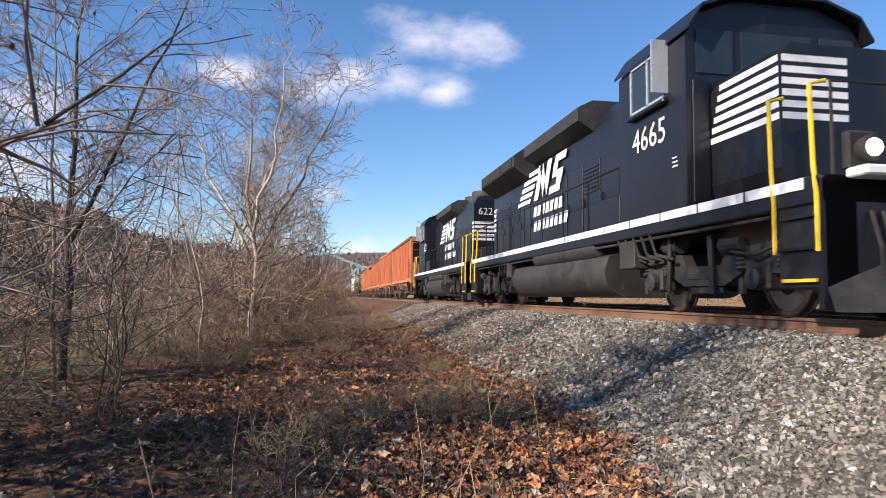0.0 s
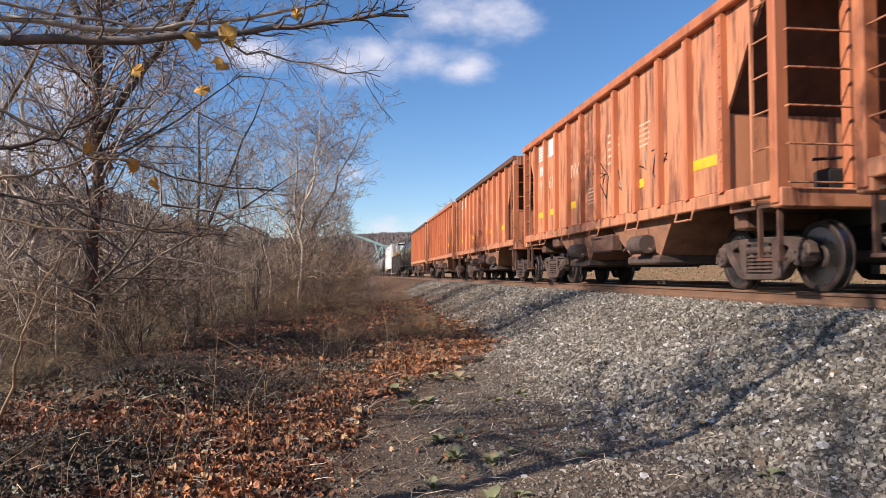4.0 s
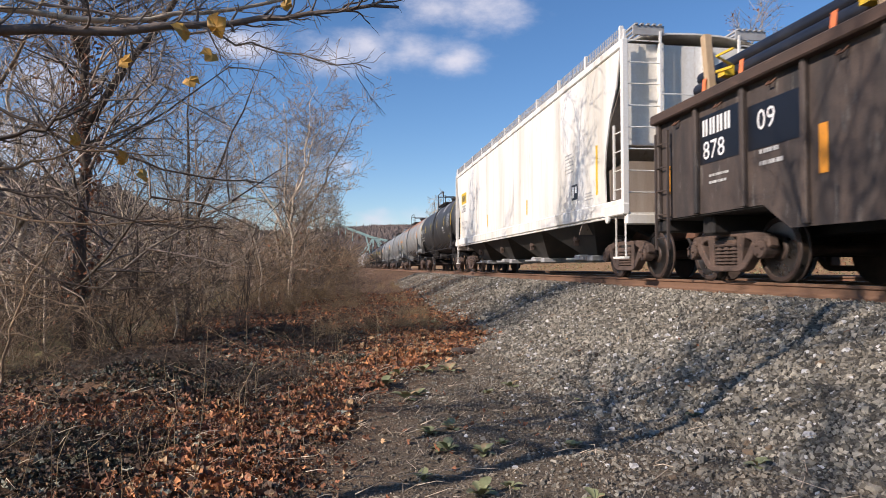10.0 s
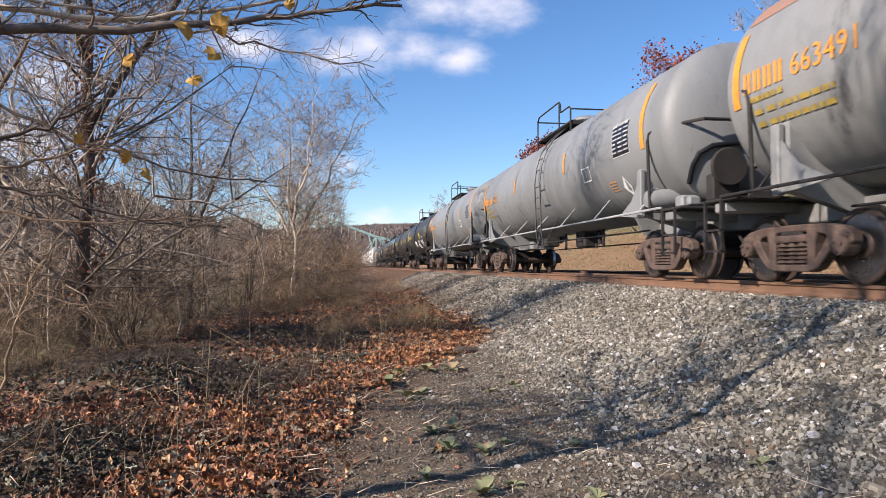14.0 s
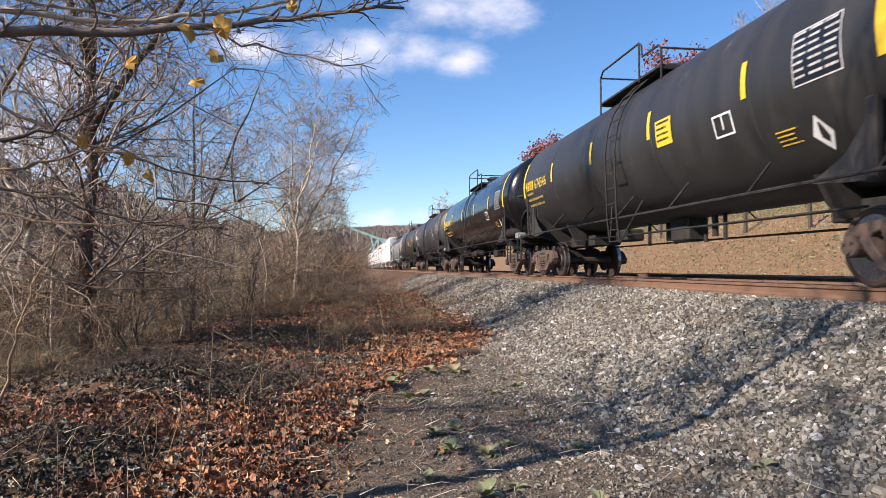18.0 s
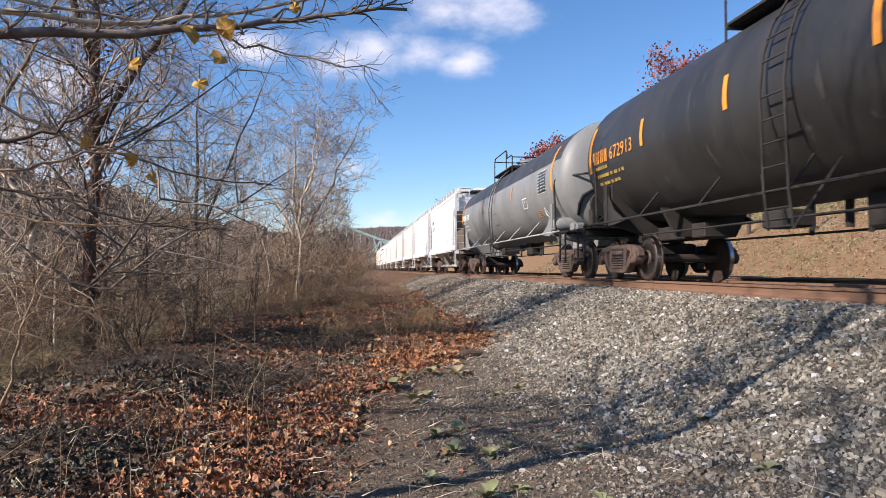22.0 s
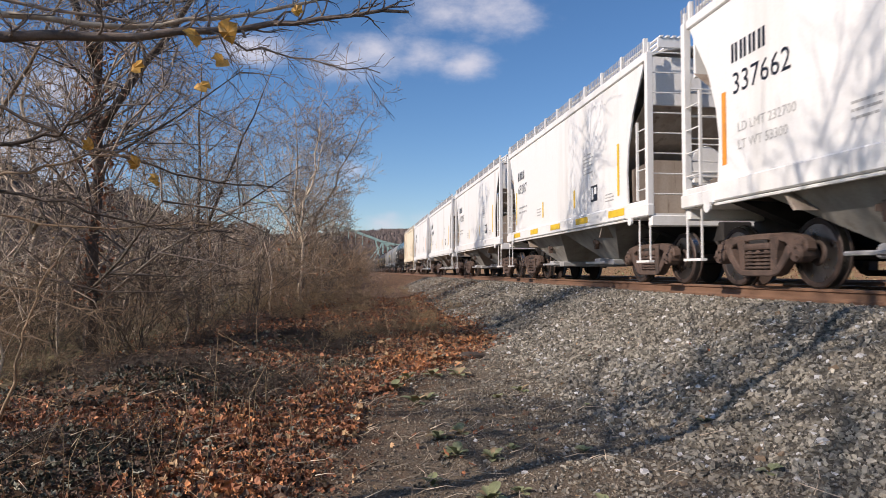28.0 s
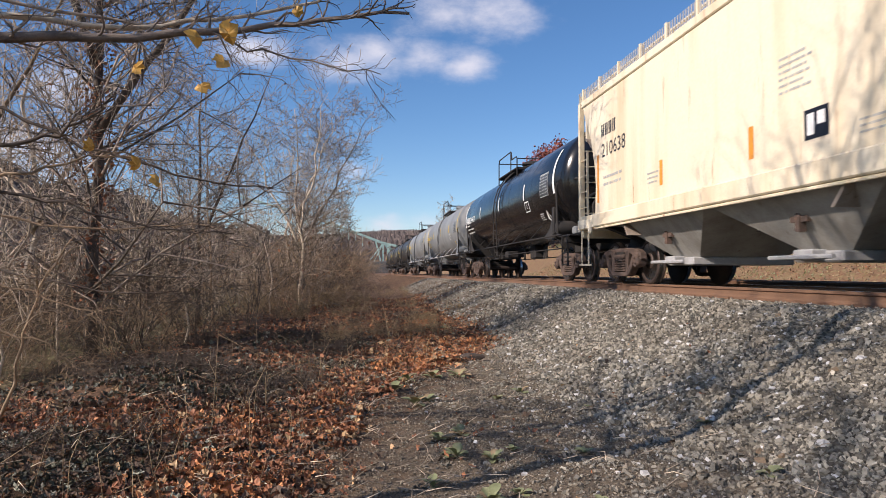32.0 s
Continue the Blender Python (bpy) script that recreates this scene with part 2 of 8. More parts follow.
M_BARK_R = material("brown_stem", (0.32, 0.225, 0.14), (0.14, 0.09, 0.055), 0.8, 0, 7, 0.5, 0.2, 90, (1, 1, 1), None, 0, 0.6)
M_LEAF = material("fallen_leaf", (0.29, 0.12, 0.057), (0.16, 0.066, 0.038), 0.7, 0, 9, 0.5, 0.1, 60, (1, 1, 1), (0.4, 0.19, 0.08), 0.25, 0.55)
M_LEAF_Y = material("yellow_leaf", (0.6, 0.34, 0.06), (0.42, 0.2, 0.05), 0.55, 0, 20, 0.4, 0.05, 90)
M_LEAF_R = material("red_leaf", (0.3, 0.07, 0.045), (0.2, 0.06, 0.045), 0.65, 0, 1, 0.5, 0.05, 60, (1, 1, 1), None, 0, 0.45)
M_GRASS = material("weed_green", (0.24, 0.26, 0.13), (0.15, 0.16, 0.075), 0.7, 0, 8, 0.5, 0.1, 60, (1, 1, 1), (0.36, 0.33, 0.2), 0.45, 0.35)
M_OLIVE = material("olive_leaf", (0.2, 0.17, 0.055), (0.15, 0.09, 0.04), 0.7, 0, 5, 0.5, 0.05, 60, (1, 1, 1), None, 0, 0.4)
M_STRAW = material("dry_straw", (0.34, 0.25, 0.14), (0.22, 0.15, 0.085), 0.8, 0, 8, 0.5, 0.1, 60, (1, 1, 1), None, 0, 0.35)
M_CRATE = material("grey_paint", (0.4, 0.4, 0.4), None, 0.6)

# ---- building blocks ----


class Shape:
    """Collects vertices and faces for one mesh."""

    def __init__(self):
        self.v, self.f, self.flat = [], [], True

    def add(self, verts, faces):
        k = len(self.v)
        self.v += [tuple(p) for p in verts]
        self.f += [tuple(i + k for i in f) for f in faces]
        return self

    def box(self, x0, x1, y0, y1, z0, z1, c=0.0, m=None):
        """A box; c chamfers its upright and lengthwise edges."""
        if not c:
            p = [(x, y, z) for z in (z0, z1) for y in (y0, y1) for x in (x0, x1)]
            f = [(0, 2, 3, 1), (4, 5, 7, 6), (0, 1, 5, 4), (2, 6, 7, 3), (0, 4, 6, 2), (1, 3, 7, 5)]
        else:
            ring = lambda a, b, d, e: [(a + c, d), (b - c, d), (b, d + c), (b, e - c), (b - c, e), (a + c, e), (a, e - c), (a, d + c)]
            outer, inner = ring(x0, x1, y0, y1), ring(x0 + c, x1 - c, y0 + c, y1 - c)
            p = [(*q, z0) for q in inner] + [(*q, z0 + c) for q in outer] + [(*q, z1 - c) for q in outer] + [(*q, z1) for q in inner]
            f = [tuple(range(7, -1, -1)), tuple(range(24, 32))]
            f += [(k * 8 + i, k * 8 + (i + 1) % 8, k * 8 + 8 + (i + 1) % 8, k * 8 + 8 + i) for k in range(3) for i in range(8)]
        if m is not None:
            p = [m @ Vector(q) for q in p]
        return self.add(p, f)

    def tube(self, pts, r, n=6, closed=False, r1=None):
        pts = [Vector(p) for p in pts]
        k, rings = len(pts), []
        side = None
        for i, p in enumerate(pts):
            d = (pts[min(i + 1, k - 1)] - pts[max(i - 1, 0)])
            d = d.normalized() if d.length else Vector((0, 0, 1))
            if side is None:
                side = d.orthogonal().normalized()
            side = (side - d * side.dot(d)).normalized()
            up = d.cross(side)
            rad = r if r1 is None else r + (r1 - r) * i / (k - 1)
            rings += [p + (side * math.cos(a) + up * math.sin(a)) * rad for a in [2 * math.pi * j / n for j in range(n)]]
        f = [(i * n + j, i * n + (j + 1) % n, (i + 1) * n + (j + 1) % n, (i + 1) * n + j) for i in range(k - 1) for j in range(n)]
        f += [tuple(range(n - 1, -1, -1)), tuple(range((k - 1) * n, k * n))]
        return self.add(rings, f)

    def prism(self, poly, x0, x1, axis="x"):
        """A flat outline in (y, z), given thickness along x; axis 'y': an outline in (x, z) along y; 'z': (x, y) along z."""
        n = len(poly)
        place = {"x": lambda a, q: (a, q[0], q[1]), "y": lambda a, q: (q[0], a, q[1]), "z": lambda a, q: (q[0], q[1], a)}[axis]
        p = [place(x0, q) for q in poly] + [place(x1, q) for q in poly]
        f = [tuple(range(n)), tuple(range(2 * n - 1, n - 1, -1))] + [(i, i + n, (i + 1) % n + n, (i + 1) % n) for i in range(n)]
        return self.add(p, f)

    def lathe(self, prof, centre, axis="x", n=24):
        """Turns (offset along the axis, radius) pairs round an axis."""
        place = {"x": lambda h, a, b: (h, a, b), "y": lambda h, a, b: (a, h, b), "z": lambda h, a, b: (a, b, h)}[axis]
        p, k = [], len(prof)
        for h, r in prof:
            for j in range(n):
                t = 2 * math.pi * j / n
                q = place(h, r * math.cos(t), r * math.sin(t))
                p.append((q[0] + centre[0], q[1] + centre[1], q[2] + centre[2]))
        f = [(i * n + j, (i + 1) * n + j, (i + 1) * n + (j + 1) % n, i * n + (j + 1) % n) for i in range(k - 1) for j in range(n)]
        f += [tuple(range(n)), tuple(range(k * n - 1, (k - 1) * n - 1, -1))]
        return self.add(p, f)

    def mesh(self, name, mat, smooth=False):
        me = bpy.data.meshes.new(name)
        me.from_pydata(self.v, [], self.f)
        bm = bmesh.new()
        bm.from_mesh(me)
        bmesh.ops.recalc_face_normals(bm, faces=bm.faces)
        bm.to_mesh(me)
        bm.free()
        if mat:
            me.materials.append(mat)
        if smooth:
            me.polygons.foreach_set("use_smooth", [True] * len(me.polygons))
            me.set_sharp_from_angle(angle=radians(40))
        return me


def part(name, shape, mat, parent, label="", smooth=False, at=None):
    """One mesh object under a thing or a part. shape: a Shape, or a mesh that is shared."""
    me = shape if isinstance(shape, bpy.types.Mesh) else shape.mesh(name, mat, smooth)
    ob = new(name, me)
    ob.parent = parent
    if at is not None:
        ob.matrix_basis = at
    return tagged(ob, label)


def thing(name, label, category, group="", at=None, kind=""):
    ob = new(name)
    ob.empty_display_size = 0.1
    if at is not None:
        ob.matrix_basis = at
    return tagged(ob, label, category, group, kind)


SHARED = {}


def shared(key, make, mat, smooth=False):
    if key not in SHARED:
        SHARED[key] = make().mesh(key, mat, smooth)
    return SHARED[key]


def letters(body, height, mat, bold=0.0):
    """Flat lettering as a mesh: x runs along the line, y is up, from (0, 0)."""
    key = ("text", body, round(height, 3), mat.name)
    if key not in SHARED:
        cu = bpy.data.curves.new("lettering", "FONT")
        cu.body, cu.size, cu.offset, cu.resolution_u = body, height * 1.4, bold, 2
        ob = new("lettering", cu)
        me = bpy.data.meshes.new_from_object(ob)
        bpy.data.objects.remove(ob)
        me.materials.append(mat)
        SHARED[key] = me
    return SHARED[key]


def on_side(me, bend=None):
    """Lettering stood up on the near side, reading along -y; bend maps (along, height) to a place."""
    out = me.copy()
    for v in out.vertices:
        v.co = bend(v.co.x, v.co.y)
    return out


# ---- trucks and wheels, shared by all the cars ----
WHEEL_R = 0.457


def wheel_shape(side):
    s = side
    prof = [(0.68, 0.15), (0.68, 0.44), (0.685, WHEEL_R + 0.028), (0.71, WHEEL_R + 0.028), (0.72, WHEEL_R + 0.004), (0.81, WHEEL_R - 0.004), (0.825, WHEEL_R - 0.02),
            (0.825, WHEEL_R - 0.075), (0.79, WHEEL_R - 0.085), (0.765, 0.2), (0.83, 0.15), (0.84, 0.1)]
    return Shape().lathe([(s * a, r) for a, r in prof], (0, 0, 0), "x", 32)


def tread_shape(side):
    return Shape().lathe([(side * a, r) for a, r in [(0.722, 0.40), (0.722, WHEEL_R + 0.006), (0.808, WHEEL_R - 0.001), (0.808, 0.40)]], (0, 0, 0), "x", 32)


def axle_shape():
    s = Shape().lathe([(-1.02, 0.07), (-0.85, 0.075), (-0.8, 0.11), (-0.3, 0.085), (0.3, 0.085), (0.8, 0.11), (0.85, 0.075), (1.02, 0.07)], (0, 0, 0), "x", 12)
    return s


def cap_shape(side):
    s = Shape().lathe([(side * 0.93, 0.12), (side * 1.1, 0.125), (side * 1.13, 0.11), (side * 1.135, 0.05)], (0, 0, 0), "x", 14)
    for a in (90, 210, 330):
        y, z = 0.07 * math.cos(radians(a)), 0.07 * math.sin(radians(a))
        s.tube([(side * 1.12, y, z), (side * 1.16, y, z)], 0.02, 6)
    return s


def wheelset(car, y):
    w = part("wheelset", shared("wheelset", axle_shape, M_WHEEL), None, car, at=pose(0, y, WHEEL_R))
    for side, n in ((-1, "near"), (1, "far")):
        part("wheel", shared("wheel_" + n, lambda: wheel_shape(side), M_WHEEL, True), None, w)
        part("tread", shared("tread_" + n, lambda: tread_shape(side), M_TREAD, True), None, w, "worn bright steel tread")
        part("bearing_cap", shared("cap_" + n, lambda: cap_shape(side), M_FRAME), None, w)
    return w


def side_frame_shape():
    s = Shape()
    for q in (-1, 1):
        s.prism([(q * y, z) for y, z in [(0.0, 0.75), (0.6, 0.74), (0.9, 0.69), (1.03, 0.62), (1.06, 0.5), (0.98, 0.46), (0.96, 0.56), (0.82, 0.58), (0.8, 0.48), (0.72, 0.46), (0.62, 0.6), (0.4, 0.65), (0.0, 0.66)]], -0.07, 0.07)
        s.prism([(q * y, z) for y, z in [(0.0, 0.15), (0.34, 0.15), (0.48, 0.19), (0.7, 0.4), (0.76, 0.52), (0.66, 0.58), (0.56, 0.44), (0.42, 0.28), (0.32, 0.24), (0.0, 0.24)]], -0.085, 0.085)
        s.prism([(q * y, z) for y, z in [(0.3, 0.2), (0.42, 0.24), (0.44, 0.5), (0.5, 0.68), (0.3, 0.7)]], -0.08, 0.1)
        s.box(-0.1, 0.09, q * 0.89 - 0.11, q * 0.89 + 0.11, 0.54, 0.64, 0.02)
    s.box(-0.1, 0.12, -0.3, 0.3, 0.52, 0.62, 0.02)
    return s


def spring_shape():
    """One coil: a turned profile with five windings."""
    prof = [(0.24, 0.055)]
    for i in range(5):
        z = 0.25 + i * 0.052
        prof += [(z, 0.06), (z + 0.012, 0.092), (z + 0.03, 0.092), (z + 0.042, 0.06)]
    return Shape().lathe(prof + [(0.52, 0.055)], (0, 0, 0), "z", 10)


def softened(mesh, width):
    """Chamfers every sharp edge of a mesh."""
    bm = bmesh.new()
    bm.from_mesh(mesh)
    bmesh.ops.remove_doubles(bm, verts=bm.verts, dist=0.0005)
    bmesh.ops.bevel(bm, geom=[e for e in bm.edges if e.is_manifold and e.calc_face_angle(0) > 0.6], offset=width, segments=1, affect="EDGES", clamp_overlap=True)
    bm.to_mesh(mesh)
    bm.free()
    return mesh


def bolster_shape():
    s = Shape().box(-1.08, 1.08, -0.2, 0.2, 0.5, 0.68, 0.03)
    s.box(-0.62, 0.62, -0.26, 0.26, 0.44, 0.78, 0.04)
    for y in (-0.45, 0.45):
        s.box(-0.72, 0.72, y - 0.05, y + 0.05, 0.36, 0.46)
        for x in (-0.76, 0.76):
            s.box(x - 0.05, x + 0.05, y - 0.03 + 0.05 * (1 if y > 0 else -1), y + 0.05 + 0.05 * (1 if y > 0 else -1), 0.28, 0.58)
    s.tube([(-0.3, -0.45, 0.45), (-0.25, 0, 0.6), (0.3, 0.45, 0.45)], 0.03)
    return s


def truck(car, y, spin):
    t = part("truck", shared("truck", bolster_shape, M_DARK), None, car, at=pose(0, y, 0))
    for x in (-1.0, 1.0):
        if "side_frame" not in SHARED:
            softened(shared("side_frame", side_frame_shape, M_FRAME), 0.018)
        part("side_frame", SHARED["side_frame"], None, t, "rusty cast side frame", at=pose(x, 0, 0))
        if x < 0:
            for d in (-0.19, 0, 0.19):
                part("spring", shared("spring", spring_shape, M_FRAME, True), None, t, at=pose(x - 0.02, d, 0))
    for d in (-0.89, 0.89):
        spin.append(wheelset(car, y + d))


def coupler_shape(q):
    """A coupler at one end, and a hanging air hose; q: -1 at the front."""
    s = Shape().box(-0.09, 0.09, *sorted((q * -1.2, q * 0.0)), 0.72, 0.88, 0.02)
    s.box(-0.16, 0.12, *sorted((q * -0.06, q * 0.2)), 0.68, 0.94, 0.03)
    s.tube([(-0.3, q * -0.4, 0.75), (-0.32, q * -0.1, 0.5), (-0.3, q * 0.12, 0.34), (-0.28, q * 0.3, 0.4)], 0.025)
    return s


TRAIN, SPIN = [], []     # (thing, its middle at 0 s), (wheelset, the same)


def rolling(name, label, category, front, back, truck_in, group=""):
    """A car between two coupling points, on two trucks."""
    mid, half = (front + back) / 2, (back - front) / 2
    car = thing(name, label, category, group)
    car.matrix_basis = pose(TRACK, mid, 0)
    spin = []
    for q in (-1, 1):
        truck(car, q * (half - truck_in), spin)
        part("coupler", shared("coupler%d" % q, lambda: coupler_shape(q), M_DARK), None, car, at=pose(0, q * (half - 0.22), 0))
    TRAIN.append((car, mid))
    SPIN.extend((w, mid + w.location.y) for w in spin)
    return car, half


def ladder(car, x, y0, y1, z0, z1, n, mat, r=0.013, rail=0.02, name="ladder"):
    """Two stiles and n rungs; along y if y0 differs from y1, else along x as a pair (x0, x1)."""
    a, b = ((x, y0), (x, y1)) if not isinstance(x, tuple) else ((x[0], y0), (x[1], y0))
    s = Shape()
    for p in (a, b):
        s.box(p[0] - rail, p[0] + rail, p[1] - rail, p[1] + rail, z0, z1)
    stiles = part(name, s, mat, car)
    wide = (Vector((*b, 0)) - Vector((*a, 0)))
    key = "rung_%.3f_%.3f_%s" % (wide.x, wide.y, mat.name)
    for i in range(n):
        z = z0 + (z1 - z0) * (i + 0.5) / n
        part("rung", shared(key, lambda: Shape().tube([(0, 0, 0), tuple(wide)], r, 5), mat), None, stiles, at=pose(*a, z))
    return stiles


def bars(car, y, z, w, h, x, mat, rows=3, name="lettering", seed=1, place=None, fill=0.36):
    """Small print that cannot be read: rows of short bars in a block of that size."""
    rnd = random.Random(seed)
    s = Shape()
    for i in range(rows):
        p, z1 = 0.0, z + h * (rows - i) / rows
        while p < w * rnd.uniform(0.7, 1.0):
            q = min(p + rnd.uniform(0.05, 0.14) * w, w)
            quad = [(y - p, z1), (y - q, z1), (y - q, z1 - h / rows * fill), (y - p, z1 - h / rows * fill)]
            quad = [place(a, b) if place else (x, a, b) for a, b in quad]
            s.add(quad, [(0, 1, 2, 3)])
            p = q + rnd.choice((0.02, 0.02, 0.05)) * w
    return tagged(part(name, s, mat, car), kind="stuff")


def tall_marks(car, y, z, n, h, x, mat, place=None, gap=0.78):
    """A row of n pairs of plain upright bars of letter size, for an owner's mark."""
    for i in range(n):
        a = y - i * h * gap
        for b0, b1 in ((0, 0.22), (0.34, 0.56)):
            s = Shape().add([place(q, t) if place else (x, q, t) for q, t in ((a - h * b0, z), (a - h * b1, z), (a - h * b1, z + h), (a - h * b0, z + h))], [(0, 1, 2, 3)])
            part("mark_bar", s, mat, car)


def number(car, text, y, z, h, x, mat, place=None):
    me = on_side(letters(text, h, mat), (lambda a, b: place(y - a, z + b)) if place else (lambda a, b: (x, y - a, z + b)))
    return part("number", me, mat, car)


def patch(car, y0, y1, z0, z1, x, mat, name="marking", place=None, n=5, label=""):
    s = Shape()
    for i in range(n):
        a, b = z0 + (z1 - z0) * i / n, z0 + (z1 - z0) * (i + 1) / n
        quad = [(y0, a), (y1, a), (y1, b), (y0, b)]
        s.add([place(*q) if place else (x, *q) for q in quad], [(0, 1, 2, 3)])
    return part(name, s, mat, car, label)


# ---- tank cars ----
TANK_R, TANK_Z = 1.47, 2.66


def tank_car(front, back, paint, text=None, ink=None, mark=4, hatch=0.0, stripes=5, label="", top=None, table=True, plate=None, scrawl=0, patches=(), num=None, weights=()):
    ink = ink or M_YELLOW
    hatch, rung = hatch + 1.2, hatch + 0.7              # the platform's middle and the ladder's place
    car, half = rolling("tank_car", label or "tank car with a " + paint + " cylindrical steel shell on two trucks", "tank car", front, back, 1.75, "freight cars of the train")
    mat = M_TANKS[paint]
    tl = half - 0.55                                  # half of the shell's length, heads included
    prof = [(-tl, 0.02)] + [(-tl + 0.52 * (1 - math.cos(a)), TANK_R * math.sin(a)) for a in [math.pi / 2 * k / 9 for k in range(1, 10)]]
    joints = [-(tl - 0.52) + (2 * tl - 1.04) * k / 5 for k in range(1, 5)]
    for j in joints:
        prof += [(j, TANK_R)]
    prof += [(-a, r) for a, r in prof[9::-1]]
    part("shell", Shape().lathe(prof, (0, 0, TANK_Z), "y", 48), mat, car, smooth=True)

    def skin(y, z, out=0.012):
        """A place on the near side of the shell, z being the height along its curve."""
        a = (z - TANK_Z) / TANK_R
        return (-(TANK_R + out) * math.cos(a), y, TANK_Z + (TANK_R + out) * math.sin(a))

    for j in joints:
        part("weld_band", Shape().lathe([(-0.02, TANK_R - 0.01), (-0.015, TANK_R + 0.003), (0.015, TANK_R + 0.003), (0.02, TANK_R - 0.01)], (0, j, TANK_Z), "y", 48), mat, car, smooth=True)
    if top:
        s = Shape()
        k = 14
        for i in range(k):
            low = 0.2 if top is M_RUST_TOP else 0.1
            a, b = [math.pi * (low + (1 - 2 * low) * (i + e) / k) for e in (0, 1)]
            s.add([((TANK_R + 0.006) * math.cos(t), y, TANK_Z + (TANK_R + 0.006) * math.sin(t)) for t, y in ((a, -tl + 0.55), (b, -tl + 0.55), (b, tl - 0.55), (a, tl - 0.55))], [(0, 1, 2, 3)])
        part("top_coating", s, top, car, "worn dark coating along the top", smooth=True)
    # underframe, walk sill, bolsters
    for q in (-1, 1):
        s = Shape()
        s.box(-0.3, 0.3, *sorted((q * (half - 0.55), q * (tl - 3.4))), 0.82, 1.1, 0.02)
        s.box(-1.45, 1.45, *sorted((q * (half - 0.62), q * (half - 0.9))), 0.98, 1.14, 0.02)
        s.prism([(-1.3, 1.15), (-0.3, 0.85), (0.3, 0.85), (1.3, 1.15), (1.32, 2.1), (1.18, 1.85), (0.8, 1.45), (0, 1.2), (-0.8, 1.45), (-1.18, 1.85), (-1.32, 2.1)], q * (half - 1.95), q * (half - 2.1), "y")
        s.prism([(-0.6, 0.85), (0.6, 0.85), (0.9, 1.4), (-0.9, 1.4)], q * (half - 3.4), q * (half - 3.5), "y")
        part("end_frame", s, mat if paint in ("grey", "rusty") else M_DARK, car)
        y = q * (half - 1.95)
        for x in (-1.38, 1.38):
            part("bolster_post", Shape().box(x - 0.05, x + 0.05, y - 0.08, y + 0.08, 1.1, 2.0, 0.02), mat if paint in ("grey", "rusty") else M_DARK, car)
            part("bolster_gusset", Shape().prism([(y - q * 0.07, 1.8), (y - q * 0.4, 1.45), (y - q * 0.95, 1.2), (y - q * 0.07, 1.12)], x - 0.012, x + 0.012), mat if paint in ("grey", "rusty") else M_GRIME, car)
    for q in (-1, 1):
        part("end_platform", Shape().box(-1.5, 1.5, *sorted((q * (half - 0.3), q * (half - 1.25))), 1.14, 1.18, 0.01), M_DARK, car)
    for x in (-1.52, 1.52):
        s = Shape().tube([(x, -half + 0.9, 1.2), (x, half - 0.9, 1.2)], 0.022, 6)
        for k in range(-3, 4):
            y = k * (tl - 1.2) / 3
            s.tube([(x, y, 1.2), (x * 0.72, y + 0.12, TANK_Z - TANK_R * 0.69)], 0.018, 5)
        part("side_rail", s, M_DARK if paint != "grey" else M_CRATE, car)
    part("brake_rod", Shape().tube([(-0.9, -half + 2.6, 0.92), (-0.9, half - 2.6, 0.92)], 0.018, 5).tube([(0.6, -half + 3, 0.8), (0.6, half - 3, 0.8)], 0.02, 5), M_DARK, car)
    s = Shape()
    for k in range(7):                                 # outlets and valves under the belly
        y = -1.5 + k * 0.5
        s = Shape().tube([(0.1 * (k % 3 - 1), y, 1.3), (0.1 * (k % 3 - 1), y, 0.72 + 0.09 * (k % 2))], 0.04 + 0.02 * (k % 2), 7)
        part("pipe_stub", s, M_DARK, car)
    s = Shape().box(-0.2, 0.2, -0.35, 0.35, 0.75, 1.25, 0.04)
    part("valve_box", Shape().box(-0.9, -0.5, 0.9, 1.5, 0.8, 1.05, 0.03), M_DARK, car)
    part("bottom_outlet", s, M_DARK, car)
    # end hand rails, air tank, brake gear at the front
    for q in (-1, 1):
        y0, y1 = q * (half - 0.42), q * (half - 1.5)
        s = Shape().tube([(-1.42, y1, 1.18), (-1.46, y1, 2.4), (-1.46, y1 + q * 0.06, 2.55), (-1.42, y1 + q * 0.25, 2.62), (-1.0, y0, 2.62), (1.0, y0, 2.62), (1.42, y1 + q * 0.25, 2.62), (1.46, y1, 2.4), (1.42, y1, 1.18)], 0.03, 7)
        part("end_hand_rail", s, M_DARK, car)
        head = lambda x, z: q * (tl - 0.52 + 0.52 * math.sqrt(max(0, 1 - (x * x + (z - TANK_Z) ** 2) / TANK_R ** 2)) + 0.05)
        pts = [(-1.0, 1.62), (-1.02, 1.9), (-0.95, 2.1), (-0.75, 2.22), (-0.4, 2.26), (0.3, 2.28), (0.8, 2.28)]
        part("head_pipe", Shape().tube([(x, head(x, z), z) for x, z in pts], 0.04, 7), M_LOCO, car, "thick black pipe round the tank head", smooth=True)
        s = Shape()
        for z in (0.42, 0.72):
            s.box(-1.52, -1.48, *sorted((q * (half - 0.45), q * (half - 0.9))), z, z + 0.03)
        s.box(-1.52, -1.48, *sorted((q * (half - 0.44), q * (half - 0.48))), 0.4, 1.16).box(-1.52, -1.48, *sorted((q * (half - 0.86), q * (half - 0.9))), 0.4, 1.16)
        part("sill_step", s, M_DARK, car)
